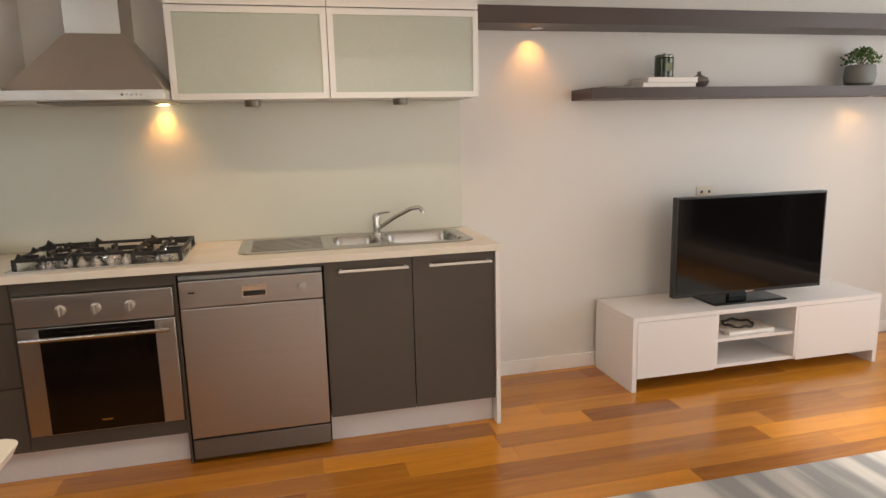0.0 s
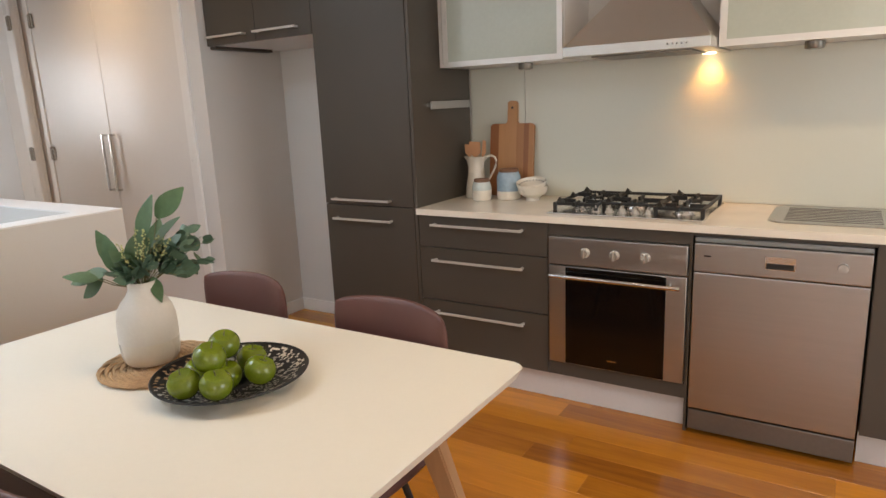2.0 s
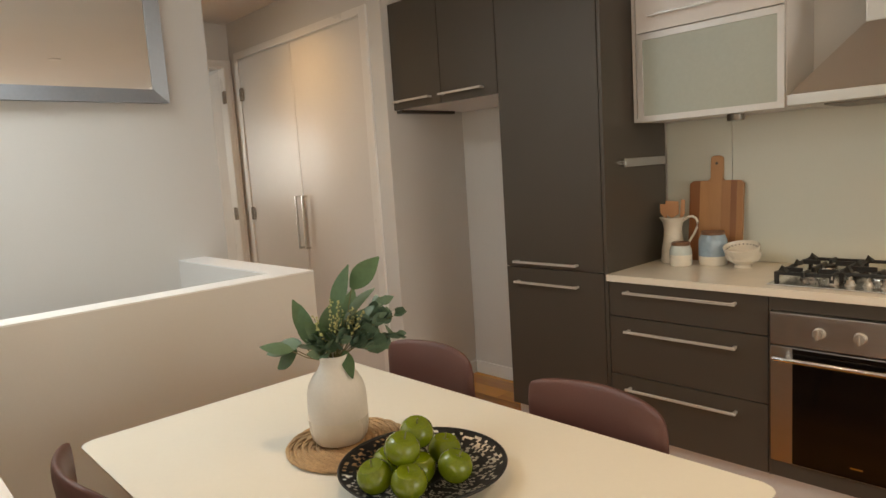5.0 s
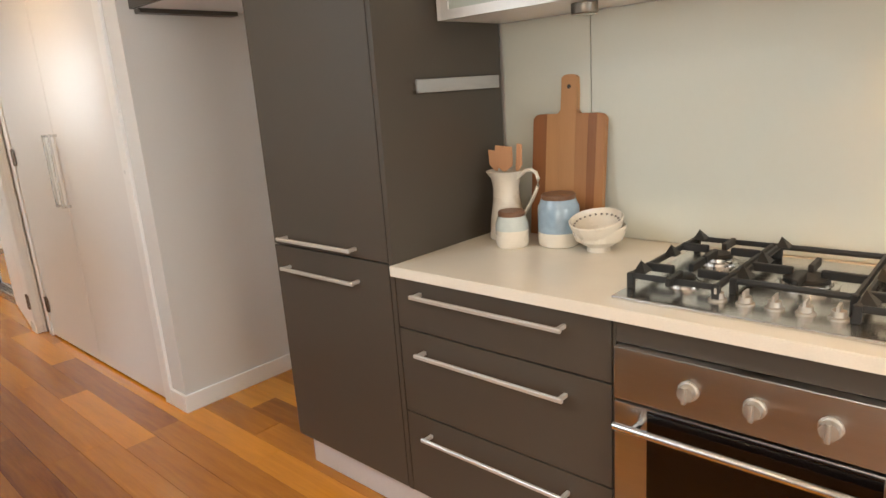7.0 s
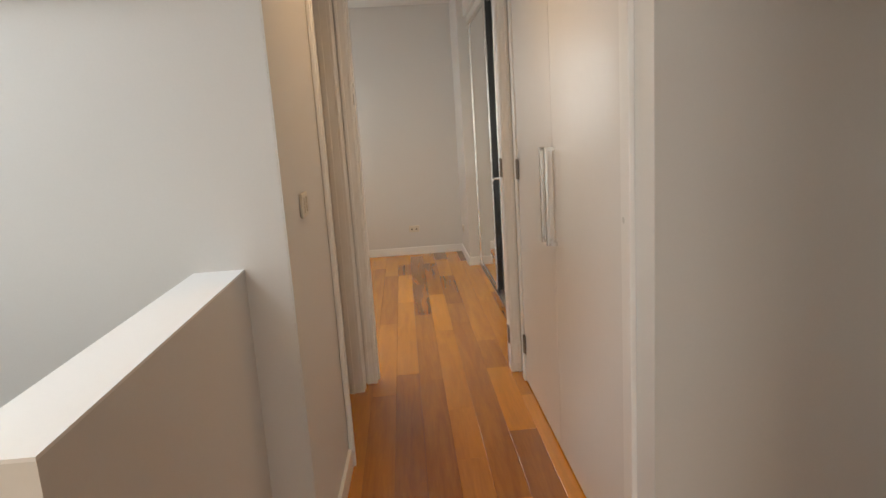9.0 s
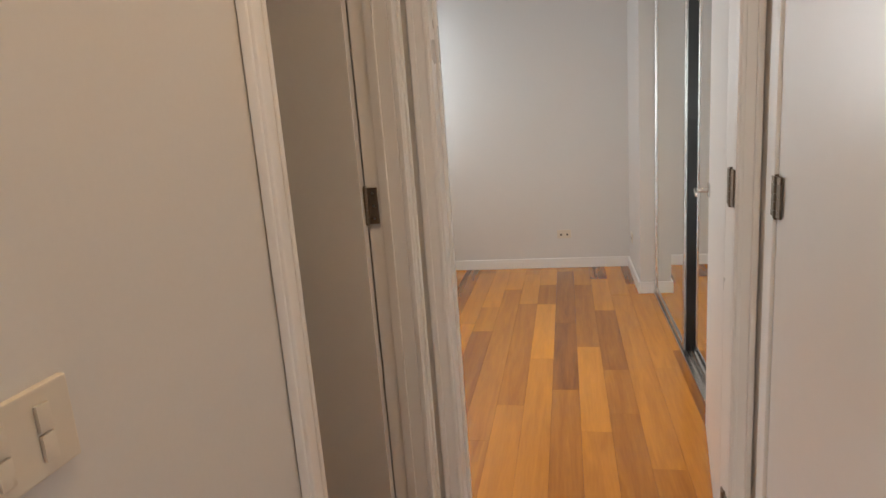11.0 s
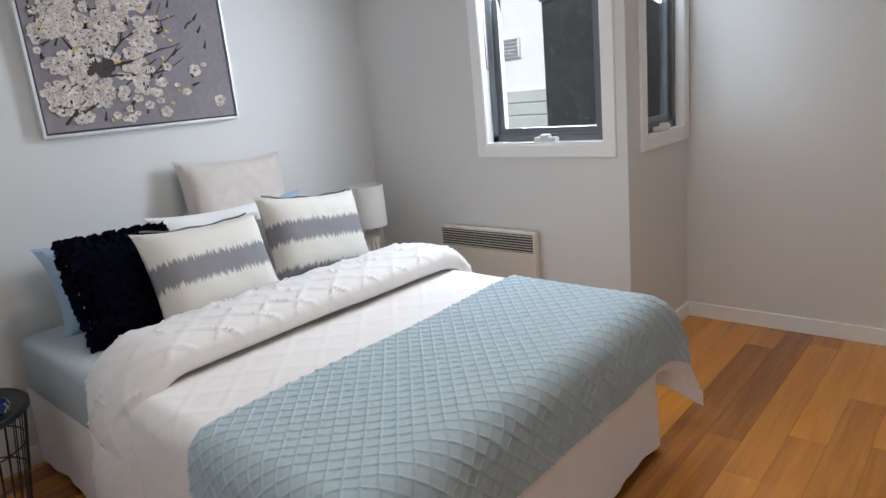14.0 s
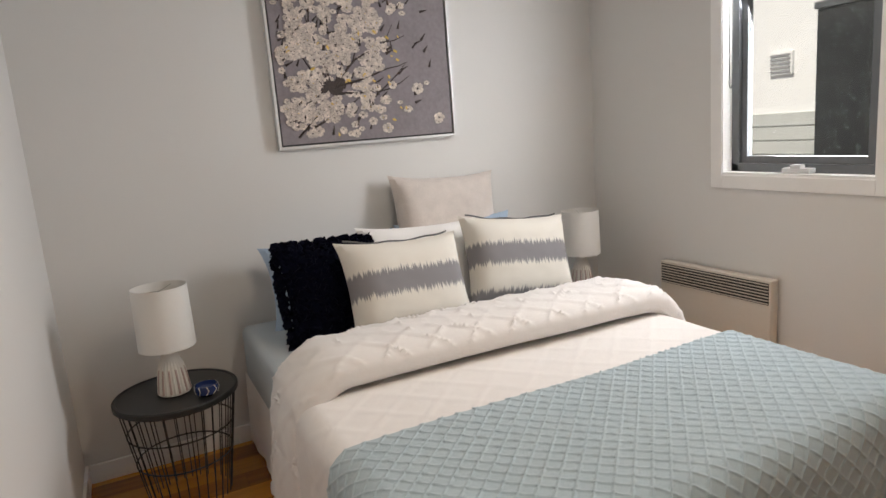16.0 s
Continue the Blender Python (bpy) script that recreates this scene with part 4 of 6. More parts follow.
for (x0, x1), ys in (((-0.985, -0.79), (3.52, 3.74)), ((-0.775, -0.545), (3.63,)), ((-0.53, -0.34), (3.52, 3.74))):
    bm = bmesh.new()
    y0, y1 = 3.475 - (0.035 if len(ys) > 1 else -0.03), 3.845
    zt = 0.951
    tube([(x0, y0, zt - 0.012), (x1, y0, zt - 0.012), (x1, y1, zt - 0.012), (x0, y1, zt - 0.012)], 0.008, 6, bm, closed=True)
    for y in (ys if len(ys) > 1 else (3.63,)):
        cx = (x0 + x1) / 2
        for dx, dy in ((-1, 0), (1, 0)):
            bx(*sorted((cx + dx * 0.028, cx + dx * (x1 - x0) / 2)), y - 0.006, y + 0.006, zt - 0.02, zt, 0.002, 1, bm)
        bx(cx - 0.006, cx + 0.006, y + 0.028, y + 0.105, zt - 0.02, zt, 0.002, 1, bm)
        bx(cx - 0.006, cx + 0.006, y - 0.105, y - 0.028, zt - 0.02, zt, 0.002, 1, bm)
    for x in (x0, x1):
        for y in (y0, y1):
            bx(x - 0.008, x + 0.008, y - 0.008, y + 0.008, 0.909, zt - 0.005, 0.002, 1, bm)
    for y in [y0 + 0.03, (y0 + y1) / 2, y1 - 0.01]:
        v = [bm.verts.new(q) for q in ((x0 + 0.0, y - 0.02, zt - 0.008), (x0 + 0.0, y + 0.02, zt - 0.008), (x0 + 0.004, y + 0.014, zt + 0.014), (x0 + 0.03, y - 0.02, zt - 0.008), (x0 + 0.03, y + 0.02, zt - 0.008))]
        bm.faces.new((v[0], v[1], v[2]))
        bm.faces.new((v[3], v[2], v[4]))
        bm.faces.new((v[0], v[2], v[3]))
        bm.faces.new((v[1], v[4], v[2]))
        bm.faces.new((v[0], v[3], v[4], v[1]))
    part("trivet", bm, IRON, cook, "black cast iron trivet")

# splashback
s = thing("splashback", (-0.3, 3.915, 0.9), label="pale green-grey back-painted glass splashback", category="splashback")
part("glass_panel", bx(-1.345, 1.062, 3.912, 3.918, 0.902, 1.588, 0.001), SPLASH, s)
part("glass_panel", bx(-1.679, -1.349, 3.912, 3.918, 0.902, 1.588, 0.001), SPLASH, s)

# wall cabinets
UY = 3.572


def glass_door(parent, a, b, z0, z1):
    f = 0.045
    bm = boxes((a, a + f * 0.6, UY, UY + 0.02, z0, z1), (b - f * 0.6, b, UY, UY + 0.02, z0, z1), (a + f * 0.6, b - f * 0.6, UY, UY + 0.02, z0, z0 + f * 0.6), (a + f * 0.6, b - f * 0.6, UY, UY + 0.02, z1 - f * 0.6, z1))
    d = part("door", bm, ALU, parent, "aluminium-framed lift-up door")
    part("glass", bx(a + f * 0.6, b - f * 0.6, UY + 0.006, UY + 0.012, z0 + f * 0.6, z1 - f * 0.6), FROST, d, "green-tinted frosted glass")
    return d


def top_cabinet(x0, x1, cuts, label):
    c = thing("wall_cabinet", ((x0 + x1) / 2, 3.75, 1.59), label=label, category="cabinet", group="kitchen wall cabinets")
    part("body", boxes((x0, x1, UY + 0.022, 3.915, 1.590, 1.606), (x0, x0 + 0.016, UY + 0.022, 3.915, 1.606, 2.42), (x1 - 0.016, x1, UY + 0.022, 3.915, 1.606, 2.42), (x0 + 0.016, x1 - 0.016, UY + 0.03, 3.915, 1.606, 2.42)), WHITELAM, c)
    for a, b in zip(cuts, cuts[1:]):
        glass_door(c, a + 0.002, b - 0.002, 1.587, 1.985)
        d = part("door", bx(a + 0.002, b - 0.002, UY, UY + 0.018, 1.991, 2.42, 0.0015), WHITELAM, c, "white laminate door")
        bar(d, a + 0.08, b - 0.14, 2.055, UY)
    return c


top_cabinet(-1.678, -1.000, (-1.645, -1.000), "white wall cabinet with a frosted glass door beside the pantry")
top_cabinet(-0.335, 1.068, (-0.335, 0.352, 1.068), "wide white wall cabinet with two frosted glass doors above the sink")
for x in (-1.245, 0.0, 0.70):
    l = thing("under_cabinet_light", (x, 3.70, 1.56), label="small round metal spotlight under the wall cabinet, off", category="light", group="under-cabinet spotlights")
    part("housing", lathe([(0.034, 0), (0.036, 0.004), (0.036, 0.028), (0, 0.028)], (x, 3.70, 1.560), 20), mat("spot_housing", (0.24, 0.22, 0.19), 0.35, 0.8), l)
    part("lens", lathe([(0.0, 0.0), (0.026, 0.0), (0.026, 0.002), (0, 0.002)], (x, 3.70, 1.5575), 20), FROST, l)

# range hood
h = thing("range_hood", (-0.64, 3.65, 1.58), label="pyramid-shaped stainless steel range hood, its lamp lit", category="range hood")
part("lip", bx(-0.945, -0.338, 3.43, 3.912, 1.583, 1.625, 0.003), STEELV, h, "steel lip with buttons")
bm = bmesh.new()
A = [(-0.943, 3.432, 1.625), (-0.340, 3.432, 1.625), (-0.340, 3.912, 1.625), (-0.943, 3.912, 1.625)]
Bq = [(-0.745, 3.635, 1.872), (-0.520, 3.635, 1.872), (-0.520, 3.912, 1.872), (-0.745, 3.912, 1.872)]
av, bv = [bm.verts.new(p) for p in A], [bm.verts.new(p) for p in Bq]
for k in range(4):
    bm.faces.new((av[k], av[(k + 1) % 4], bv[(k + 1) % 4], bv[k]))
bm.faces.new(av[::-1])
bm.faces.new(bv)
bmesh.ops.bevel(bm, geom=list(bm.edges), offset=0.004, segments=2, affect="EDGES")
part("canopy", bm, STEELV, h, "sloping brushed steel canopy")
part("chimney", bx(-0.742, -0.523, 3.638, 3.912, 1.872, 2.62, 0.003), STEELV, h, "brushed steel flue cover")
part("filter", bx(-0.84, -0.42, 3.50, 3.80, 1.576, 1.583, 0.002), mat("filter_mesh", (0.30, 0.29, 0.27), 0.5, 0.9, fine=400, bump=0.5), h)
part("lamp_lens", lathe([(0, 0), (0.028, 0), (0.028, 0.004), (0, 0.004)], (-0.42, 3.86, 1.578), 20), glow("lamp_glow", (1.0, 0.72, 0.40), 14.0), h, "lit lamp")
for k in range(5):
    part("button", rod((-0.50 + 0.018 * k, 3.431, 1.604), (-0.50 + 0.018 * k, 3.426, 1.604), 0.005, seg=10), CHROME, h)

# ---- television wall ----
c = thing("tv_unit", (2.69, 3.68, 0), label="long low white television unit with an open centre shelf", category="tv unit")
TX0, TX1, TY0, TY1 = 1.875, 3.50, 3.46, 3.885
part("top", bx(TX0, TX1, TY0, TY1, 0.395, 0.42, 0.002), WHITELAM, c)
part("side_panel", bx(TX0, TX0 + 0.028, TY0, TY1, 0.0, 0.395, 0.002), WHITELAM, c)
part("side_panel", bx(TX1 - 0.028, TX1, TY0, TY1, 0.0, 0.395, 0.002), WHITELAM, c)
part("base", bx(TX0 + 0.028, TX1 - 0.028, TY0 + 0.02, TY1, 0.075, 0.095), WHITELAM, c)
part("back_panel", bx(TX0 + 0.028, TX1 - 0.028, TY1 - 0.015, TY1, 0.095, 0.395), WHITELAM, c)
D0, D1 = 2.40, 2.905
part("drawer", bx(TX0 + 0.028, D0 - 0.016, TY0 - 0.002, TY0 + 0.018, 0.077, 0.393, 0.001), WHITELAM, c, "plain white drawer front")
part("drawer", bx(D1 + 0.016, TX1 - 0.028, TY0 - 0.002, TY0 + 0.018, 0.077, 0.393, 0.001), WHITELAM, c, "plain white drawer front")
part("divider", bx(D0 - 0.016, D0, TY0, TY1 - 0.015, 0.095, 0.395), WHITELAM, c)
part("divider", bx(D1, D1 + 0.016, TY0, TY1 - 0.015, 0.095, 0.395), WHITELAM, c)
part("shelf", bx(D0, D1, TY0 + 0.01, TY1 - 0.015, 0.232, 0.250, 0.001), WHITELAM, c)
b = thing("book", (2.65, 3.62, 0.25), label="white book lying on the open shelf of the television unit", category="book")
part("cover", bx(2.50, 2.80, 3.50, 3.72, 0.250, 0.272, 0.002), PAPER, b)
part("pages", bx(2.502, 2.796, 3.497, 3.716, 0.254, 0.268), SHEETS, b)
r = thing("decorative_ring", (2.64, 3.61, 0.272), label="dark twisted ring ornament on a white book", category="ornament")
part("ring", tube([(2.64 + 0.085 * math.cos(a / 12 * math.pi), 3.61 + 0.075 * math.sin(a / 12 * math.pi), 0.280 + 0.006 * math.sin(a * 1.5)) for a in range(24)], 0.007, 8, closed=True), SLOT, r)

tv = thing("television", (2.66, 3.65, 0.42), label="black flat-screen television on a glossy black stand", category="television", m=pose(2.66, 3.655, 0.42, 0, 0, 0))
part("stand_base", bx(2.42, 2.90, 3.53, 3.75, 0.42, 0.430, 0.004), BLACKGL, tv, "glossy black glass base")
part("stand_neck", bx(2.60, 2.72, 3.645, 3.675, 0.430, 0.50, 0.003), BLACKPL, tv)
part("casing", bx(2.205, 3.195, 3.605, 3.650, 0.462, 1.035, 0.006), BLACKPL, tv, "thin black bezel")
part("screen", bx(2.218, 3.182, 3.602, 3.606, 0.482, 1.022, 0.001), BLACKGL, tv, "dark glossy screen, off")
part("badge", bx(2.67, 2.73, 3.6025, 3.6045, 0.468, 0.474), CHROME, tv)

for (x0, x1, z0, z1, lab) in ((1.095, 3.90, 1.950, 2.035, "long dark brown floating shelf high on the wall"), (1.715, 4.30, 1.575, 1.632, "long dark brown floating shelf above the television")):
    s = thing("floating_shelf", ((x0 + x1) / 2, 3.8, z0), label=lab, category="shelf", group="floating shelves")
    part("board", bx(x0, x1, 3.675, 3.92, z0, z1, 0.002), SHELFLAM, s)
for x, z in ((1.46, 1.950), (3.62, 1.575)):
    l = thing("shelf_downlight", (x, 3.80, z - 0.006), label="small lit recessed downlight under a floating shelf", category="light", group="shelf downlights")
    part("ring", lathe([(0.030, 0), (0.034, 0), (0.034, 0.006), (0.030, 0.006)], (x, 3.80, z - 0.006), 20), CHROME, l)
    part("lens", lathe([(0, 0), (0.029, 0), (0.029, 0.003), (0, 0.003)], (x, 3.80, z - 0.004), 20), glow("lamp_glow", (1, 1, 1), 1), l)


def book(x0, x1, y0, y1, z0, z1, mat_, label):
    b = thing("book", ((x0 + x1) / 2, (y0 + y1) / 2, z0), label=label, category="book", group="books on the shelf")
    part("cover", boxes((x0, x1, y0, y1, z0, z0 + 0.003), (x0, x1, y0, y1, z1 - 0.003, z1), (x0, x1, y1 - 0.003, y1, z0 + 0.003, z1 - 0.003)), mat_, b)
    part("pages", bx(x0 + 0.004, x1 - 0.004, y0 + 0.004, y1 - 0.003, z0 + 0.003, z1 - 0.003), SHEETS, b)
    return b


SZ = 1.632
book(2.03, 2.36, 3.70, 3.90, SZ, SZ + 0.026, PAPER, "cream hardback book lying flat on the dark shelf")
book(2.06, 2.37, 3.70, 3.89, SZ + 0.026, SZ + 0.054, mat("white_cover", (0.74, 0.72, 0.69), 0.5), "white hardback book on top of another book")
book(1.82, 2.00, 3.71, 3.87, SZ, SZ + 0.009, SLOT, "thin dark book lying flat at the shelf's end")
c = thing("candle_jar", (2.21, 3.79, SZ + 0.054), label="dark green glass candle jar with a metal lid on two books", category="candle")
part("jar", lathe([(0.048, 0), (0.052, 0.004), (0.052, 0.105), (0.048, 0.110), (0, 0.110)], (2.21, 3.79, SZ + 0.054), 28), DARKGREEN, c)
part("lid", lathe([(0.050, 0), (0.051, 0.003), (0.051, 0.012), (0.046, 0.016), (0.008, 0.017), (0.007, 0.024), (0, 0.025)], (2.21, 3.79, SZ + 0.164), 28), mat("lid_metal", (0.22, 0.23, 0.22), 0.3, 0.9), c)
part("paper_label", bx(2.186, 2.225, 3.735, 3.7385, SZ + 0.09, SZ + 0.13), mat("dull_label", (0.22, 0.24, 0.16), 0.6), c)
v = thing("bud_vase", (2.42, 3.77, SZ), label="small squat grey metallic bud vase on the shelf", category="vase")
part("body", lathe([(0.022, 0), (0.045, 0.012), (0.056, 0.034), (0.046, 0.054), (0.016, 0.068), (0.010, 0.078), (0.012, 0.088), (0.009, 0.088), (0.006, 0.078), (0, 0.07)], (2.42, 3.77, SZ), 28), mat("grey_metallic", (0.20, 0.18, 0.17), 0.3, 0.6), v)
p = thing("potted_plant", (3.54, 3.79, SZ), label="small bushy green plant in a round grey pot on the shelf", category="plant")
part("pot", lathe([(0.055, 0), (0.080, 0.02), (0.088, 0.06), (0.082, 0.115), (0.076, 0.125), (0.070, 0.120), (0.070, 0.11), (0, 0.11)], (3.54, 3.79, SZ), 32), POT, p)
rnd = random.Random(4)
bm = bmesh.new()
for k in range(420):
    a, e = rnd.uniform(0, 6.283), rnd.uniform(-0.1, 1.45)
    rr = 0.105 * (0.62 + 0.42 * rnd.random())
    c0 = Vector((3.54 + rr * math.cos(a) * math.cos(e), 3.79 + rr * math.sin(a) * math.cos(e), SZ + 0.125 + 0.85 * rr * math.sin(e) + 0.01))
    d = Vector((rnd.uniform(-1, 1), rnd.uniform(-1, 1), rnd.uniform(-0.2, 1))).normalized() * 0.017
    sd = d.cross(Vector((rnd.uniform(-1, 1), rnd.uniform(-1, 1), rnd.uniform(-1, 1)))).normalized() * 0.008
    q = [bm.verts.new(c0), bm.verts.new(c0 + 0.5 * d + sd), bm.verts.new(c0 + d), bm.verts.new(c0 + 0.5 * d - sd)]
    bm.faces.new(q)
part("foliage", bm, GREENB, p, "dense small green leaves", kind="stuff", smooth=False)
bm = bmesh.new()
for k in range(14):
    a = k * 2.4
    tube([(3.54, 3.79, SZ + 0.11), (3.54 + 0.03 * math.cos(a), 3.79 + 0.03 * math.sin(a), SZ + 0.16), (3.54 + 0.07 * math.cos(a), 3.79 + 0.07 * math.sin(a), SZ + 0.20)], 0.002, 5, bm)
part("stems", bm, STEM, p)

# rug
RX0, RX1, RY0, RY1 = 1.15, 3.75, 0.75, 2.57
r = thing("rug", (2.4, 1.6, 0), label="flat woven rug in soft grey and white diagonal stripes", category="rug")
m, nt, pr = nodes_of("rug_weave")
co = nt.nodes.new("ShaderNodeTexCoord")
mp = nt.nodes.new("ShaderNodeMapping")
mp.inputs["Rotation"].default_value = (0, 0, radians(38))
wv = nt.nodes.new("ShaderNodeTexNoise")
wv.inputs["Scale"].default_value, wv.inputs["Detail"].default_value = 1.0, 3
mp.inputs["Scale"].default_value = (5.5, 0.5, 1)
fn = nt.nodes.new("ShaderNodeTexNoise")
fn.inputs["Scale"].default_value = 260
rp = nt.nodes.new("ShaderNodeValToRGB")
rp.color_ramp.elements[0].position, rp.color_ramp.elements[1].position = 0.42, 0.56
rp.color_ramp.elements[0].color, rp.color_ramp.elements[1].color = (0.27, 0.27, 0.27, 1), (0.56, 0.54, 0.51, 1)
bp = nt.nodes.new("ShaderNodeBump")
bp.inputs["Strength"].default_value, bp.inputs["Distance"].default_value = 0.5, 0.003
nt.links.new(co.outputs["Object"], mp.inputs["Vector"])
nt.links.new(mp.outputs[0], wv.inputs["Vector"])
nt.links.new(wv.outputs["Fac"], rp.inputs["Fac"])
nt.links.new(rp.outputs["Color"], pr.inputs["Base Color"])
nt.links.new(fn.outputs["Fac"], bp.inputs["Height"])
nt.links.new(bp.outputs[0], pr.inputs["Normal"])
pr.inputs["Roughness"].default_value = 0.95
part("pile", bx(RX0, RX1, RY0, RY1, 0.0, 0.010, 0.003), m, r)

# ---- dining ----
TB = (-1.995, -0.505, 1.172, 2.082)
t = thing("dining_table", (-1.25, 1.63, 0), label="rectangular dining table with an ivory top and splayed oak legs", category="table")
bm = bmesh.new()
top = [bm.verts.new((x, y, 0.750)) for x, y in rounded(*TB, 0.035, 8)]
bot = [bm.verts.new((x, y, 0.722)) for x, y in rounded(TB[0] + 0.014, TB[1] - 0.014, TB[2] + 0.014, TB[3] - 0.014, 0.03, 8)]
bm.faces.new(top)
bm.faces.new(bot[::-1])
for k in range(len(top)):
    bm.faces.new((top[k], bot[k], bot[(k + 1) % len(top)], top[(k + 1) % len(top)]))
bmesh.ops.bevel(bm, geom=[e for e in bm.edges if all(v.co.z > 0.74 for v in e.verts)], offset=0.003, segments=2, affect="EDGES")
part("tabletop", bm, TABLETOP, t, "smooth ivory top", smooth=False)
part("apron", boxes((TB[0] + 0.20, TB[1] - 0.20, 1.36, 1.385, 0.66, 0.722), (TB[0] + 0.20, TB[1] - 0.20, 1.87, 1.895, 0.66, 0.722), (TB[0] + 0.20, TB[0] + 0.225, 1.385, 1.87, 0.66, 0.722), (TB[1] - 0.225, TB[1] - 0.20, 1.385, 1.87, 0.66, 0.722)), OAK, t)
for sx, sy in ((0, 0), (0, 1), (1, 0), (1, 1)):
    x0, y0 = (TB[0] + 0.22, TB[1] - 0.22)[sx], (1.38, 1.875)[sy]
    x1, y1 = (TB[0] + 0.06, TB[1] - 0.06)[sx], (1.24, 2.01)[sy]
    bm = bmesh.new()
    u = [bm.verts.new((x0 + a, y0 + b, 0.722)) for a, b in ((-0.04, -0.022), (0.04, -0.022), (0.04, 0.022), (-0.04, 0.022))]
    l = [bm.verts.new((x1 + a, y1 + b, 0.0)) for a, b in ((-0.02, -0.014), (0.02, -0.014), (0.02, 0.014), (-0.02, 0.014))]
    for k in range(4):
        bm.faces.new((u[k], u[(k + 1) % 4], l[(k + 1) % 4], l[k]))
    bm.faces.new(u)
    bm.faces.new(l[::-1])
    bmesh.ops.bevel(bm, geom=list(bm.edges), offset=0.004, segments=2, affect="EDGES")
    part("leg", bm, OAK, t, "splayed oak leg")


def dining_chair():
    """A chair at the origin, its back towards +y."""
    c = thing("dining_chair", label="dark brown leather dining chair on thin black legs, tucked under table", category="chair", group="chairs round the table")

    def shell(u, v):
        a = 2 * u - 1
        w = 0.226 * (1 - 0.04 * v * v)
        if v < 0.5:
            k = v / 0.5
            f = max(0.0, 0.25 - k) / 0.25
            x = a * w * (1 - 0.12 * f * f)
            y, z = -0.20 + 0.36 * k + 0.02 * f * abs(a) ** 4, 0.455 - 0.02 * math.sin(k * math.pi) + 0.012 * a * a
        else:
            k = (v - 0.5) / 0.5
            b = min(k * 2.2, 1) * 1.35
            y, z = 0.16 + 0.075 * math.sin(b) + 0.055 * k - 0.06 * a * a * k, 0.455 + 0.075 * (1 - math.cos(b)) + 0.33 * max(0, k - 0.2) / 0.8
            q = max(0.0, (k - 0.80) / 0.20)
            x = a * w * (1 - 0.055 * (1 - math.sqrt(max(0.0, 1 - q * q))))
            z -= q * (0.010 * abs(a) ** 2 + 0.012 * abs(a) ** 8)
        return (x, y, z)
    def pad(v0, v1, half, nu, nv):
        """Padding round the shell from v0 to v1, full in the middle and rounded off at its rim."""
        bm = bmesh.new()
        for sg in (-1, 1):
            def f(u, v):
                a, b = math.sin(math.pi / 2 * (2 * u - 1)), math.sin(math.pi / 2 * (2 * v - 1))
                uu, vv = (a + 1) / 2, v0 + (v1 - v0) * (b + 1) / 2
                p, e = Vector(shell(uu, vv)), 0.004
                du = Vector(shell(min(uu + e, 1), vv)) - Vector(shell(max(uu - e, 0), vv))
                dv = Vector(shell(uu, min(vv + e, v1))) - Vector(shell(uu, max(vv - e, v0)))
                return p + sg * du.cross(dv).normalized() * half * (max(0.0, 1 - abs(a) ** 9) * max(0.0, 1 - abs(b) ** 9)) ** 0.5
            sheet(f, nu, nv, bm=bm)
        bmesh.ops.remove_doubles(bm, verts=bm.verts, dist=0.0004)
        return bm

    part("seat", pad(0.0, 0.52, 0.024, 26, 20), LEATHER, c, local=True)
    part("backrest", pad(0.50, 1.0, 0.0165, 28, 30), LEATHER, c, "padded brown leather back", local=True)
    for sx in (-1, 1):
        for sy in (-1, 1):
            part("leg", rod((sx * 0.13, sy * 0.10 - 0.01, 0.425), (sx * 0.20, sy * 0.19, 0.0), 0.011, 0.008, 10), BLACKMT, c, "thin black metal leg", local=True)
    bm = rod((-0.135, -0.11, 0.415), (0.135, 0.09, 0.415), 0.008)
    rod((-0.135, 0.09, 0.415), (0.135, -0.11, 0.415), 0.008, bm=bm)
    part("stretcher", bm, BLACKMT, c, local=True)
    return c


ch = dining_chair()
ch.matrix_basis = pose(-1.657, 1.925, 0, 0, 0, -2)
MW[ch] = ch.matrix_basis
copy_thing(ch, pose(-0.992, 1.885, 0, 0, 0, -4))
copy_thing(ch, pose(-1.60, 1.335, 0, 0, 0, 177))
copy_thing(ch, pose(-0.98, 1.345, 0, 0, 0, 182))

# vase, mat, plate of apples
VX, VY = -1.408, 1.633
NX, NY = -1.385, 1.645
m_ = thing("placemat", (NX, NY, 0.75), label="round woven jute mat under the vase", category="placemat")
bm = bmesh.new()
for o in (0, 1, 2):
    pts = []
    for k in range(8 * 72):
        a = 2 * math.pi * k / 72
        rr = 0.010 + 0.0185 * k / 72 + 0.0050 * math.sin(k * 0.55 + o * 2.094)
        pts.append((NX + rr * math.cos(a), NY + rr * math.sin(a), 0.7585 + 0.0030 * math.cos(k * 0.55 + o * 2.094)))
    tube(pts, 0.0042, 5, bm)
part("braid", bm, JUTE, m_, "three-strand braid coiled round")
part("backing", lathe([(0, 0), (0.155, 0), (0.155, 0.004), (0, 0.004)], (NX, NY, 0.750), 32), JUTE, m_)
v = thing("vase", (VX, VY, 0.764), label="matt white ceramic vase with a glazed foot, holding gum leaves", category="vase")
part("body", lathe([(0.050, 0.0), (0.062, 0.004), (0.070, 0.016), (0.0745, 0.036), (0.0755, 0.066)], (VX, VY, 0.764), 40), CERAM, v, "glossy lower band")
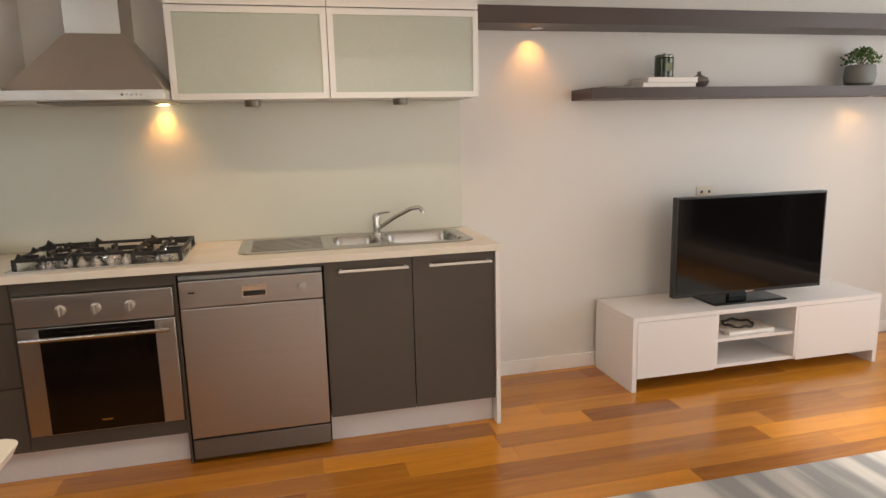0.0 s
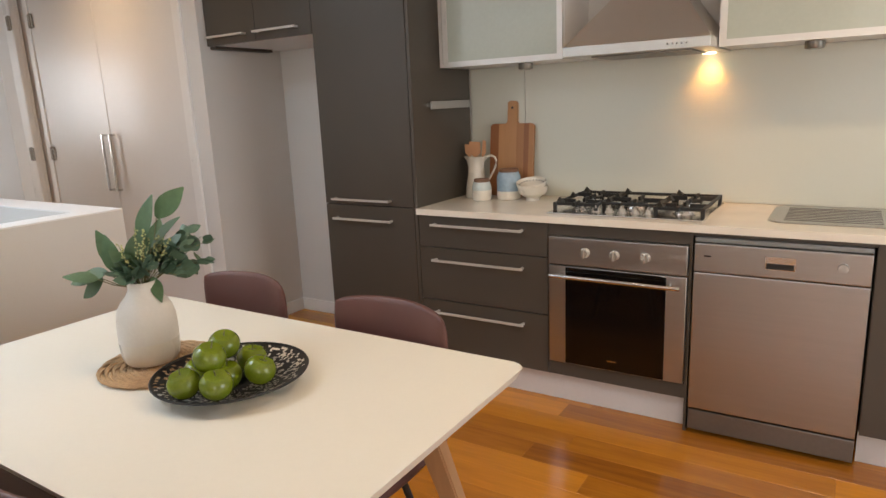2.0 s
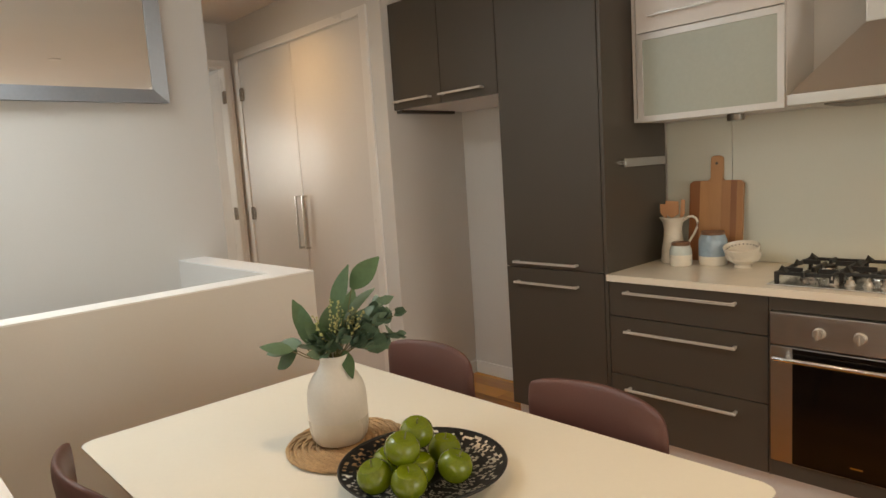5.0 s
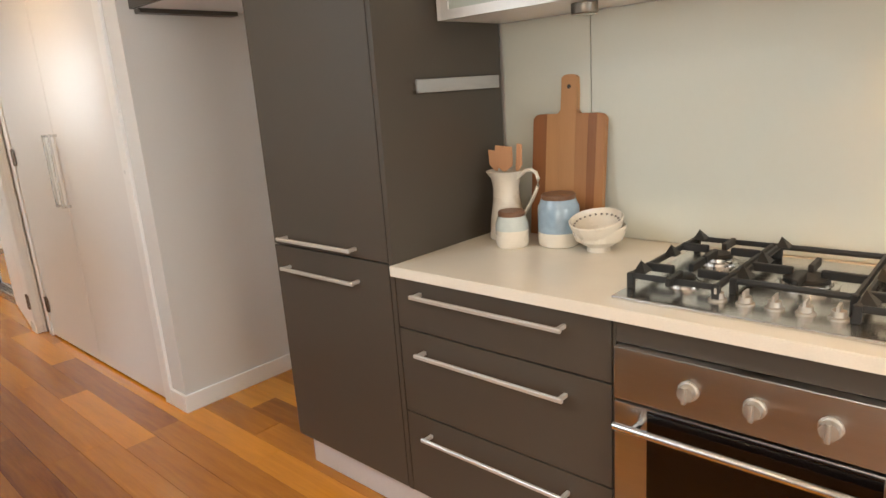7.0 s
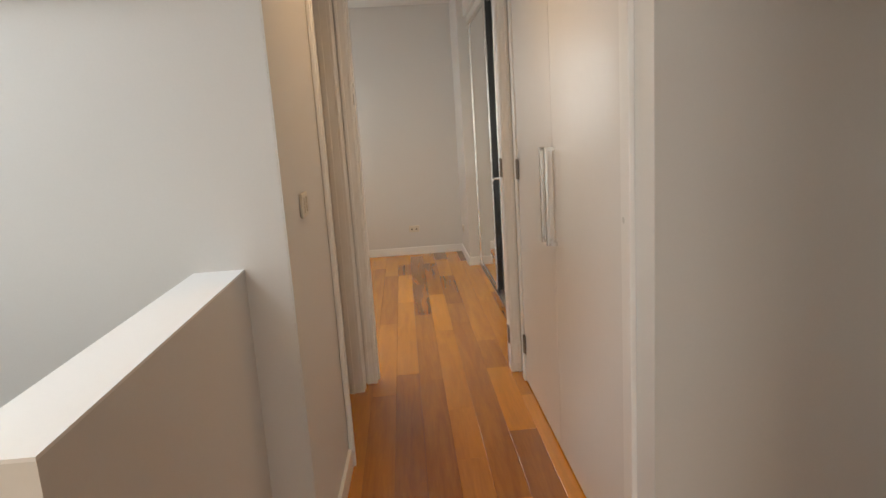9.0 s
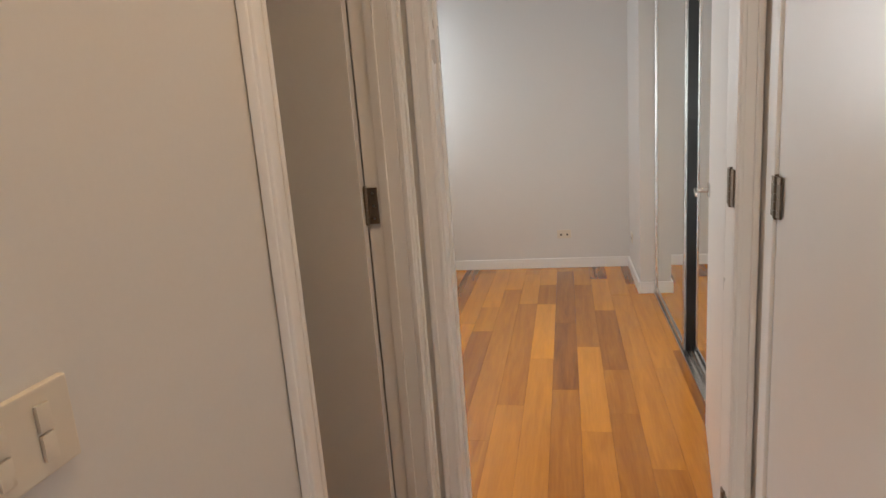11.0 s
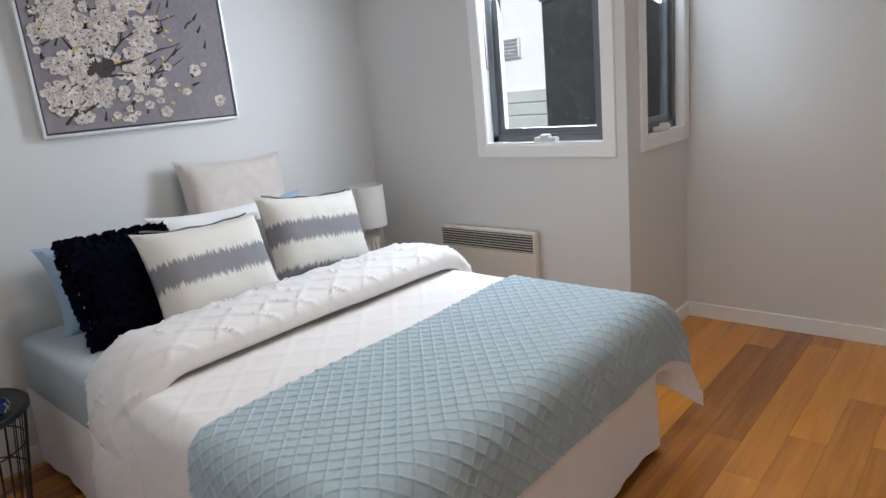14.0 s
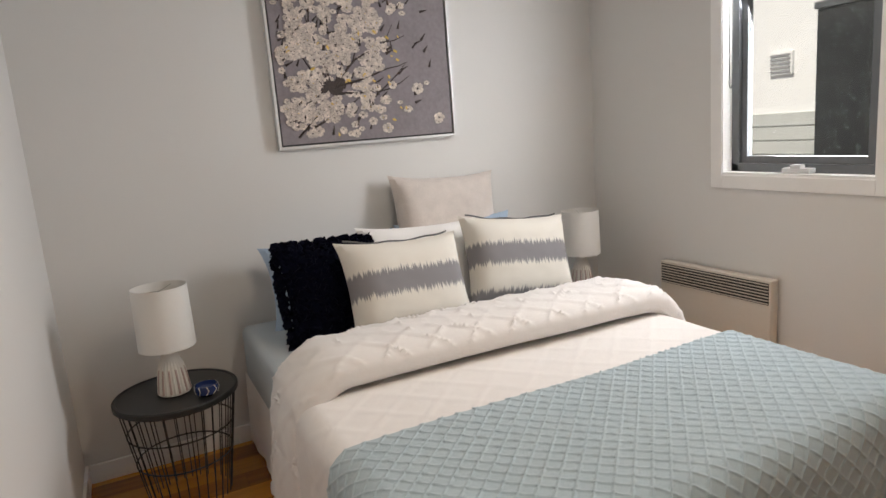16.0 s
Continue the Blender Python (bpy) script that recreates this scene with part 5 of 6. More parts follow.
part("neck", lathe([(0.0755, 0.066), (0.0752, 0.10), (0.0735, 0.13), (0.068, 0.152), (0.058, 0.170), (0.044, 0.186), (0.036, 0.200), (0.035, 0.212), (0.037, 0.224), (0.033, 0.224), (0.030, 0.205), (0.031, 0.19)], (VX, VY, 0.764), 40), MATTCER, v, "matt upper part")


def leaf_mesh(name, length, width, curl, material, n=5):
    bm = bmesh.new()
    rows = []
    for i in range(n + 1):
        k = i / n
        w = width * math.sin(math.pi * min(1, (k * 0.93 + 0.04)) ** 0.85) * 0.5
        z = curl * (k * k) * length
        rows.append([bm.verts.new((-w, k * length, z + 0.12 * w)), bm.verts.new((0, k * length, z)), bm.verts.new((w, k * length, z + 0.12 * w))])
    for a, b in zip(rows, rows[1:]):
        for j in (0, 1):
            bm.faces.new((a[j], a[j + 1], b[j + 1], b[j]))
    return mesh_of(name, bm, material)


LEAVES = [leaf_mesh("leaf", 0.100, 0.044, -0.12, LEAFDK, 8), leaf_mesh("leaf", 0.044, 0.032, -0.15, LEAF), leaf_mesh("leaf", 0.032, 0.022, 0.1, LEAF)]
rnd = random.Random(11)
base = Vector((VX, VY, 0.965))
stems = bmesh.new()
buds = bmesh.new()


def put_leaf(kind, at, way, roll, scale=1.0):
    q = Vector(way).normalized().to_track_quat("Y", "Z").to_matrix().to_4x4()
    m = Matrix.Translation(at) @ q @ Matrix.Rotation(roll, 4, "Y") @ Matrix.Scale(scale, 4)
    ob = new("leaf", LEAVES[kind])
    ob.parent = v
    ob.matrix_basis = MW[v].inverted() @ m


def big_leaf(root, tip, face, scale=1.0):
    """A broad gum leaf on its own stalk, from root to tip (given from the neck), its blade turned to face."""
    a, b = base + Vector(root), base + Vector(tip)
    way = (b - a).normalized()
    nrm = Vector(face)
    nrm = (nrm - way * nrm.dot(way)).normalized()
    side = way.cross(nrm)
    m = Matrix.Translation(a) @ Matrix((side, way, nrm)).transposed().to_4x4() @ Matrix.Scale((b - a).length / 0.1, 4) @ Matrix.Diagonal((1.2 * scale, 1, 1, 1))
    ob = new("leaf", LEAVES[0])
    ob.parent = v
    ob.matrix_basis = MW[v].inverted() @ m
    mid = Vector((a.x - 0.35 * (a.x - VX), a.y - 0.35 * (a.y - VY), (a.z + base.z) / 2))
    tube([base + Vector((0, 0, -0.09)), base.lerp(mid, 0.3), mid, a], 0.0019, 5, stems, taper=0.0012)


FACE, TILTED, UPWARD = (0.55, -0.7, 0.45), (0.2, -0.85, 0.6), (0.3, -0.3, 0.9)
for root, tip, face, wide in (((0.030, 0.050, 0.185), (0.074, 0.105, 0.262), FACE, 1.1), ((0.015, 0.005, 0.125), (0.043, 0.024, 0.250), TILTED, 0.85), ((-0.02, -0.012, 0.06), (0.020, 0.015, 0.165), (0.6, -0.7, 0.1), 0.9),
                              ((0.02, 0.03, 0.11), (0.094, 0.062, 0.195), UPWARD, 0.9), ((-0.055, -0.022, 0.055), (-0.104, -0.044, 0.160), FACE, 0.75), ((-0.030, -0.040, 0.05), (-0.065, -0.050, 0.150), TILTED, 0.95),
                              ((-0.065, -0.050, 0.050), (-0.145, -0.110, 0.035), UPWARD, 1.3), ((-0.070, -0.060, 0.035), (-0.130, -0.095, -0.012), (0.3, -0.7, 0.6), 1.2), ((-0.06, -0.08, 0.04), (-0.120, -0.135, 0.062), UPWARD, 1.0),
                              ((0.02, 0.02, 0.03), (0.070, 0.005, -0.025), UPWARD, 0.8), ((0.0, -0.01, 0.05), (-0.012, -0.065, 0.115), FACE, 1.0), ((-0.015, 0.05, 0.08), (-0.030, 0.095, 0.175), FACE, 0.9)):
    big_leaf(root, tip, face, wide)
for tip, kind, count in (((0.045, 0.185, 0.095), 1, 16), ((0.075, 0.160, 0.045), 1, 13), ((0.02, 0.150, 0.130), 1, 14), ((0.085, 0.11, 0.100), 1, 14), ((0.06, 0.09, 0.02), 1, 12), ((0.03, 0.05, 0.075), 1, 12),
                         ((-0.03, -0.02, 0.075), 1, 12), ((-0.05, 0.00, 0.05), 1, 12), ((0.03, -0.05, 0.035), 1, 12), ((-0.01, -0.055, 0.045), 1, 12), ((0.055, -0.015, 0.065), 1, 12), ((0.05, 0.14, 0.015), 1, 11), ((0.00, 0.07, 0.10), 2, 14)):
    curve = [base + Vector((tip[0] * 0.05, tip[1] * 0.05, -0.10)), base, base + Vector(tip) * 0.45 + Vector((0, 0, 0.03)), base + Vector(tip)]
    pts = []
    for i in range(9):
        k = i / 8 * 3
        j = min(int(k), 2)
        pts.append(curve[j].lerp(curve[j + 1], k - j))
    tube(pts, 0.0020, 5, stems, taper=0.001)
    for i in range(count):
        k = 0.35 + 0.65 * (i + 0.5) / count
        f = 1 + k * 1.99
        j = min(int(f), 2)
        at = curve[j].lerp(curve[j + 1], f - j)
        out = Vector((rnd.uniform(-1, 1), rnd.uniform(-1, 1), rnd.uniform(-0.35, 0.7)))
        put_leaf(kind, at, Vector(tip).normalized() * 0.9 + out, rnd.uniform(-1.2, 1.2), rnd.uniform(0.75, 1.15))
for k in range(9):
    tip = Vector((0.035 + rnd.gauss(0, 0.028), 0.035 + rnd.gauss(0, 0.032), 0.135 + rnd.uniform(-0.04, 0.035)))
    start = base + Vector((tip.x * 0.3, tip.y * 0.3, 0.03))
    tube([start, start.lerp(base + tip, 0.6), base + tip], 0.0011, 5, stems, taper=0.0007)
    for i in range(24):
        at = start.lerp(base + tip, 0.35 + 0.65 * i / 23) + 0.006 * Vector((rnd.uniform(-1, 1), rnd.uniform(-1, 1), rnd.uniform(-0.6, 0.6)))
        bmesh.ops.create_icosphere(buds, subdivisions=1, radius=rnd.uniform(0.0018, 0.0034), matrix=Matrix.Translation(at))
part("stem", stems, STEM, v, "thin green stems")
part("bud_cluster", buds, BUDS, v, "pale green buds", kind="stuff")

PX, PY = -1.110, 1.650
pl = thing("fruit_plate", (PX, PY, 0.75), label="shallow black perforated metal dish on the table", category="dish")
bm = bmesh.new()
rings, nseg = 20, 150
rnd = random.Random(3)
prev = None
keep = []
for i in range(rings + 1):
    rr = 0.035 + 0.152 * i / rings
    z = 0.756 + 0.030 * (i / rings) ** 2.0
    ring = [bm.verts.new((PX + rr * math.cos(2 * math.pi * (k + 0.5 * (i % 2)) / nseg), PY + rr * math.sin(2 * math.pi * (k + 0.5 * (i % 2)) / nseg), z)) for k in range(nseg)]
    if prev:
        for k in range(nseg):
            if i in (1, rings) or rnd.random() > 0.30:
                bm.faces.new((prev[k], prev[(k + 1) % nseg], ring[(k + 1) % nseg], ring[k]))
    else:
        bm.faces.new(ring)
    prev = ring
top_ring = [v_.co.copy() for v_ in prev]
res = bmesh.ops.solidify(bm, geom=list(bm.faces), thickness=0.0015)
part("dish", bm, BLACKMT, pl, smooth=False)
part("rim", tube(top_ring[::2], 0.003, 6, closed=True), BLACKMT, pl)
part("foot", lathe([(0.045, 0), (0.045, 0.006), (0, 0.006)], (PX, PY, 0.750), 24), BLACKMT, pl)

prof = []
for i in range(15):
    a = -math.pi / 2 + math.pi * i / 14
    r_ = 0.0385 * math.cos(a) * (1 + 0.06 * math.sin(a))
    z_ = 0.036 * math.sin(a)
    if i >= 12:
        z_ -= 0.010 * (i - 11) / 3
    if i <= 1:
        z_ += 0.004 * (2 - i) / 2
    prof.append((max(r_, 0), z_ + 0.034))
APM = mesh_of("apple_body", lathe(prof, seg=24), APPLE)
STM = mesh_of("stalk", tube([(0, 0, 0.052), (0.001, 0, 0.066), (0.004, 0.001, 0.076)], 0.0014, 6), STEM)
for x, y, z, a, b in ((0.092, -0.005, 0.777, 10, 20), (0.078, -0.108, 0.780, -12, 8), (0.012, -0.132, 0.780, 8, -14), (0.005, 0.058, 0.767, -8, 0), (0.026, -0.038, 0.763, 0, 6), (-0.040, -0.070, 0.770, 14, 0), (0.032, -0.092, 0.832, 18, -10), (-0.012, -0.006, 0.828, -6, 16)):
    t = thing("apple", label="shiny green apple heaped on the black dish", category="apple", group="green apples", m=pose(PX + x, PY + y, z - 0.004, a, b, a * 7))
    for nm, me in (("body", APM), ("stalk", STM)):
        ob = new(nm, me)
        ob.parent = t

# ---- on the worktop ----
ZW = 0.9
b = thing("chopping_board", (-1.43, 3.86, ZW), label="paddle-shaped wooden chopping board leaning on the splashback", category="chopping board", m=pose(-1.415, 3.845, ZW + 0.001, -6, 0, 0))
STAVES = [wood("board_wood_%s" % n_, d_, l_, "Z", 0.45) for n_, d_, l_ in (("red", (0.16, 0.055, 0.020), (0.34, 0.145, 0.060)), ("honey", (0.33, 0.155, 0.062), (0.56, 0.30, 0.135)), ("tan", (0.27, 0.115, 0.042), (0.48, 0.235, 0.10)))]


def board_top(x):
    """The height of the board's outline at x: square shoulders and a long handle."""
    d_ = abs(x)
    if d_ <= 0.0285:
        return 0.512 - 0.010 * (d_ / 0.0285) ** 4
    if d_ < 0.042:
        return 0.392 + 0.012 * ((0.042 - d_) / 0.0135) ** 2
    return 0.392 - 0.016 * max(0.0, (d_ - 0.100) / 0.030) ** 3


for k, (a_, b_, m__) in enumerate(((-0.130, -0.078, 0), (-0.078, -0.0285, 1), (-0.0285, 0.0285, 1), (0.0285, 0.072, 2), (0.072, 0.101, 0), (0.101, 0.130, 2))):
    xs = [a_ + 0.0002 + (b_ - a_ - 0.0004) * i_ / 8 for i_ in range(9)]
    o_ = [(xs[0], 0.0), (xs[-1], 0.0)] + [(x_, board_top(x_)) for x_ in reversed(xs)]
    bm = bmesh.new()
    fa, fb = [bm.verts.new((x_, 0, z_)) for x_, z_ in o_], [bm.verts.new((x_, 0.020, z_)) for x_, z_ in o_]
    bm.faces.new(fa)
    bm.faces.new(fb[::-1])
    for i_ in range(len(o_)):
        bm.faces.new((fa[i_], fb[i_], fb[(i_ + 1) % len(o_)], fa[(i_ + 1) % len(o_)]))
    part("stave", bm, STAVES[m__], b, ("dark red-brown", "honey-coloured", "tan")[m__] + " timber stave", local=True, smooth=False)
part("hanging_hole", rod((0, -0.001, 0.475), (0, 0.0, 0.475), 0.007, seg=14), SLOT, b, local=True)

j = thing("jug", (-1.60, 3.745, ZW), label="tall cream enamel jug holding wooden spoons", category="jug")
JX, JY = -1.580, 3.765
part("body", lathe([(0.056, 0), (0.060, 0.005), (0.055, 0.06), (0.045, 0.13), (0.042, 0.165), (0.048, 0.200), (0.064, 0.222), (0.063, 0.2235), (0.046, 0.200), (0.039, 0.165), (0.038, 0.12), (0.045, 0.02), (0, 0.015)], (JX, JY, ZW), 36), CERAM, j)
part("handle", tube([(JX + 0.042, JY, ZW + 0.196), (JX + 0.058, JY, ZW + 0.210), (JX + 0.078, JY, ZW + 0.224), (JX + 0.100, JY, ZW + 0.228), (JX + 0.118, JY, ZW + 0.219), (JX + 0.126, JY, ZW + 0.200), (JX + 0.122, JY, ZW + 0.175), (JX + 0.108, JY, ZW + 0.145), (JX + 0.090, JY, ZW + 0.115), (JX + 0.068, JY, ZW + 0.085), (JX + 0.052, JY, ZW + 0.068)], 0.0060, 10), CERAM, j)
for dx, dy, w, h_, lab in ((-0.03, 0.0, 0.018, 0.27, "wooden spoon"), (0.0, -0.005, 0.034, 0.285, "wooden spatula"), (0.03, 0.015, 0.010, 0.29, "thin wooden stick")):
    s = thing(lab.replace(" ", "_"), (JX + dx * 0.3, JY, ZW + 0.03), label=lab + " standing in a cream jug", category="utensil", group="utensils in the jug")
    bm = rod((JX + dx * 0.3, JY + dy * 0.3, ZW + 0.03), (JX + dx * 1.2, JY + dy, ZW + 0.21), 0.005, seg=8)
    part("shaft", bm, BEECH, s)
    x1 = JX + dx * 1.2
    bm = bmesh.new()
    vs = [(x1 - 0.006, 0.205), (x1 + 0.006, 0.205), (x1 + w + dx * 0.3, 0.225), (x1 + w + dx * 0.4, h_), (x1 - w + dx * 0.4, h_ + 0.004), (x1 - w + dx * 0.3, 0.225)]
    fa, fb = [bm.verts.new((x, JY + dy - 0.003, ZW + 0.015 + z)) for x, z in vs], [bm.verts.new((x, JY + dy + 0.003, ZW + 0.015 + z)) for x, z in vs]
    bm.faces.new(fa)
    bm.faces.new(fb[::-1])
    for k in range(len(vs)):
        bm.faces.new((fa[k], fb[k], fb[(k + 1) % len(vs)], fa[(k + 1) % len(vs)]))
    bmesh.ops.bevel(bm, geom=list(bm.edges), offset=0.002, segments=2, affect="EDGES")
    part("blade", bm, BEECH, s)
for x, y, r, hh, split, lab in ((-1.497, 3.675, 0.0515, 0.098, 0.055, "small pale jar with a dipped blue glaze and a wooden lid"), (-1.377, 3.755, 0.064, 0.145, 0.045, "blue glazed jar with a white base and a wooden lid")):
    t = thing("canister", (x, y, ZW), label=lab, category="jar", group="glazed jars")
    part("base", lathe([(r * 0.86, 0), (r * 0.95, 0.004), (r, 0.015), (r, split)], (x, y, ZW), 36), CERAM, t, "bare cream base")
    part("body", lathe([(r, split), (r, hh - 0.032), (r * 0.97, hh - 0.020), (r * 0.88, hh - 0.009), (r * 0.84, hh), (0, hh)], (x, y, ZW), 36), BLUECER if r > 0.055 else mat("pale_glaze", (0.56, 0.62, 0.60), 0.25, coat=0.4), t, "glazed upper part")
    part("lid", lathe([(r * 0.80, 0), (r * 0.82, 0.002), (r * 0.82, 0.012), (r * 0.76, 0.016), (0, 0.016)], (x, y, ZW + hh), 36), LIDWOOD, t, "dark wooden lid")
for k, (dz, tilt, r) in enumerate(((0, 0, 0.078), (0.026, 13, 0.079))):
    t = thing("bowl", label=("fluted cream bowl on a small foot" if k == 0 else "cream bowl with a grey pattern inside, stacked on another bowl"), category="bowl", group="stacked bowls", m=pose(-1.235, 3.745, ZW + dz, tilt, 0, 0))
    prof = [(0.036, 0), (0.034, 0.014), (0.046, 0.019), (0.066, 0.034), (r - 0.004, 0.056), (r, 0.073), (r - 0.003, 0.076), (r - 0.008, 0.056), (0.055, 0.032), (0.03, 0.022), (0, 0.020)]
    part("body", lathe(prof, seg=48, flute=24 if k == 0 else 0, depth=0.0025, flute_z=(0.03, 0.066)), CERAM, t, local=True)
    bm = bmesh.new()
    for i in range(24):
        a = 2 * math.pi * i / 24
        rod(((r - 0.014) * math.cos(a), (r - 0.014) * math.sin(a), 0.0588), ((r - 0.0148) * math.cos(a), (r - 0.0148) * math.sin(a), 0.0612), 0.0035, seg=6, bm=bm)
    part("pattern", bm, mat("grey_glaze", (0.16, 0.14, 0.13), 0.4), t, local=True)

# ---- wall mirror by the stairs ----
mi = thing("wall_mirror", (-3.46, 1.64, 1.85), label="wall mirror in a wide sloping silver-grey frame above the stairwell", category="mirror")
my0, my1, mz0, mz1, fw = 1.19, 2.09, 1.852, 2.60, 0.068
bm = bmesh.new()
O = [(my0, mz0), (my1, mz0), (my1, mz1), (my0, mz1)]
I = [(my0 + fw, mz0 + fw), (my1 - fw, mz0 + fw), (my1 - fw, mz1 - fw), (my0 + fw, mz1 - fw)]
for xf, xb, L in ((-3.422, -3.467, None),):
    o1 = [bm.verts.new((xf, y, z)) for y, z in O]
    i1 = [bm.verts.new((xf - 0.018, y, z)) for y, z in I]
    o2 = [bm.verts.new((xb, y, z)) for y, z in O]
    i2 = [bm.verts.new((xb, y, z)) for y, z in I]
    for k in range(4):
        n_ = (k + 1) % 4
        bm.faces.new((o1[k], o1[n_], i1[n_], i1[k]))
        bm.faces.new((o1[k], o2[k], o2[n_], o1[n_]))
        bm.faces.new((i1[k], i1[n_], i2[n_], i2[k]))
        bm.faces.new((o2[k], i2[k], i2[n_], o2[n_]))
part("frame", bm, SILVERFR, mi, smooth=False)
part("glass", bx(-3.456, -3.448, my0 + fw, my1 - fw, mz0 + fw, mz1 - fw), MIRROR, mi, "clear mirror glass")

# ---- bedroom ----
BX0, BX1, BY0, BY1 = -7.40, -5.93, -0.375, 1.77
BT = 0.585
bed = thing("bed", (-6.68, 0.55, 0), label="made double bed with pale blue-grey sheet and white valance", category="bed")
part("base", bx(BX0 + 0.02, BX1 - 0.02, BY0, BY1 - 0.02, 0.03, 0.33, 0.02), SHEETS, bed, "white-covered bed base")
bm = bx(BX0, BX1, BY0, BY1, 0.30, BT, 0.05, 4)
part("mattress", bm, VALANCE, bed, "mattress in a pale blue-grey sheet")


def skirt(u, v):
    """The side cloth hanging down round the bed."""
    L1, L2 = BY1 - BY0, BX1 - BX0
    s = u * (2 * L1 + L2)
    wob = 0.006 * math.sin(s * 16) + 0.004 * math.sin(s * 37 + 1)
    d = 0.004 + (0.012 + wob) * v
    if s < L1:
        x, y = BX1 + d, BY0 + s
    elif s < L1 + L2:
        x, y = BX1 - (s - L1), BY1 + d
    else:
        x, y = BX0 - d, BY1 - (s - L1 - L2)
    return (x, y, 0.36 - 0.335 * v)


part("valance", sheet(skirt, 150, 8), SHEETS, bed, "white valance with soft folds", smooth=True)


def drape(x0, x1, y1, top, r=0.05, puff=0.0, flare=0.03, corner=0.25):
    """A cloth over the bed: (s, t) in cloth metres to a place; s across from x0 to x1 and t along, hanging past x0, x1 and y1."""
    def bend(d):
        if d <= 0:
            return 0.0, 0.0
        a = d / r
        if a < math.pi / 2:
            return r * math.sin(a), r * (1 - math.cos(a))
        return r + flare * (d - r * math.pi / 2), r + (d - r * math.pi / 2)

    def f(s, t):
        sx = bend(s - (x1 - r)) if s > (x1 + x0) / 2 else bend((x0 + r) - s)
        sy = bend(t - (y1 - r))
        if s > x1 - r:
            x = x1 - r + sx[0]
        elif s < x0 + r:
            x = x0 + r - sx[0]
        else:
            x = s
        y = t if t < y1 - r else y1 - r + sy[0]
        both = min(sx[1], sy[1])
        drop = max(sx[1], sy[1]) + corner * both
        x += math.copysign(0.55 * both, s - (x0 + x1) / 2)
        y += 0.25 * both
        edge = min(1, drop / 0.15)
        fold = 0.012 * edge * (noise.noise(Vector((s * 5, t * 5, 1.5))))
        mid = puff * noise.noise(Vector((s * 1.7, t * 1.7, 4.0)))
        z = top - drop + mid * (1 - edge)
        if sx[1] > sy[1]:
            x += math.copysign(abs(fold) * 1.5, s - (x0 + x1) / 2)
        else:
            y += abs(fold) * 1.5
        return Vector((x, y, z))
    return f


def relief(f, s, t, period, height, sharp=6):
    """Raised diamond lines on a cloth."""
    a, b = (s + t) / period, (s - t) / period
    d = max(math.exp(-sharp * abs(math.sin(math.pi * a)) ), math.exp(-sharp * abs(math.sin(math.pi * b))))
    e = 0.004
    p = f(s, t)
    n = (f(s + e, t) - p).cross(f(s, t + e) - p).normalized()
    if n.z < -0.2:
        n = -n
    return p + n * d * height


# white quilt, its turned-down top
q = thing("quilt", (-6.68, 1.0, 0.6), label="white cotton quilt with raised diamonds, turned down at the top", category="quilt")
QF = drape(BX0 - 0.035, BX1 + 0.035, BY1 + 0.015, BT + 0.028, 0.07, 0.010, 0.06, 0.5)
part("cover", sheet(lambda u, v: relief(QF, BX0 - 0.36 + u * (BX1 - BX0 + 0.70), 0.72 + v * 1.31, 0.17, 0.0035, 10), 190, 120, 0.018), QUILT, q)


def roll(u, v):
    """The thick turned-down band: a flattened roll that droops over both sides."""
    s = BX0 - 0.30 + u * (BX1 - BX0 + 1.02)
    a = v * 2 * math.pi
    hw, hh = 0.205, 0.053 + 0.006 * noise.noise(Vector((s * 4, v * 3, 0)))
    ca, sa = math.cos(a), math.sin(a)
    ly = hw * math.copysign(abs(ca) ** 0.8, ca)
    lz = hh * math.copysign(abs(sa) ** 0.7, sa)
    if lz > 0:
        lz *= 1.15 + 0.25 * (ca + 0.2)
    yc = 0.635 + 0.012 * math.sin(s * 2.2)
    F = drape(BX0 - 0.075, BX1 - 0.005, 5.0, BT + 0.086, 0.16, 0.0, 0.10)
    p = F(s, yc)
    e = 0.005
    nrm = (F(s + e, yc) - p).normalized().cross(Vector((0, 1, 0)))
    if nrm.z < 0 and abs(nrm.z) > 0.3:
        nrm = -nrm
    if abs(nrm.z) <= 0.3 and nrm.x * (s + 6.68) < 0:
        nrm = -nrm
    dd = max(math.exp(-11 * abs(math.sin(math.pi * (s + ly) / 0.16))), math.exp(-11 * abs(math.sin(math.pi * (s - ly) / 0.16))))
    return p + Vector((0, ly, 0)) + nrm * (lz + (0.014 * dd if lz > 0 else 0))


part("turned_down_band", sheet(roll, 200, 84), QUILT, q, "thick turned-down band of quilt")

th = thing("throw_blanket", (-6.68, 1.5, 0.66), label="pale blue-green throw with small raised diamonds across the bed", category="blanket")
TF = drape(BX0 - 0.045, BX1 + 0.045, BY1 + 0.035, BT + 0.045, 0.08, 0.010, corner=0.3)


def throw(u, v):
    s0 = BX0 - 0.16 + u * (BX1 - BX0 + 0.34 + 0.05 * v)
    head = 1.155 + 0.02 * u
    t0 = head + v * (2.03 - head)
    s0 += 0.015 * math.sin(v * 7) * (u - 0.5)
    return relief(TF, s0, t0, 0.056, 0.0062, 8)


part("weave", sheet(throw, 460, 250, 0.008), THROW, th)


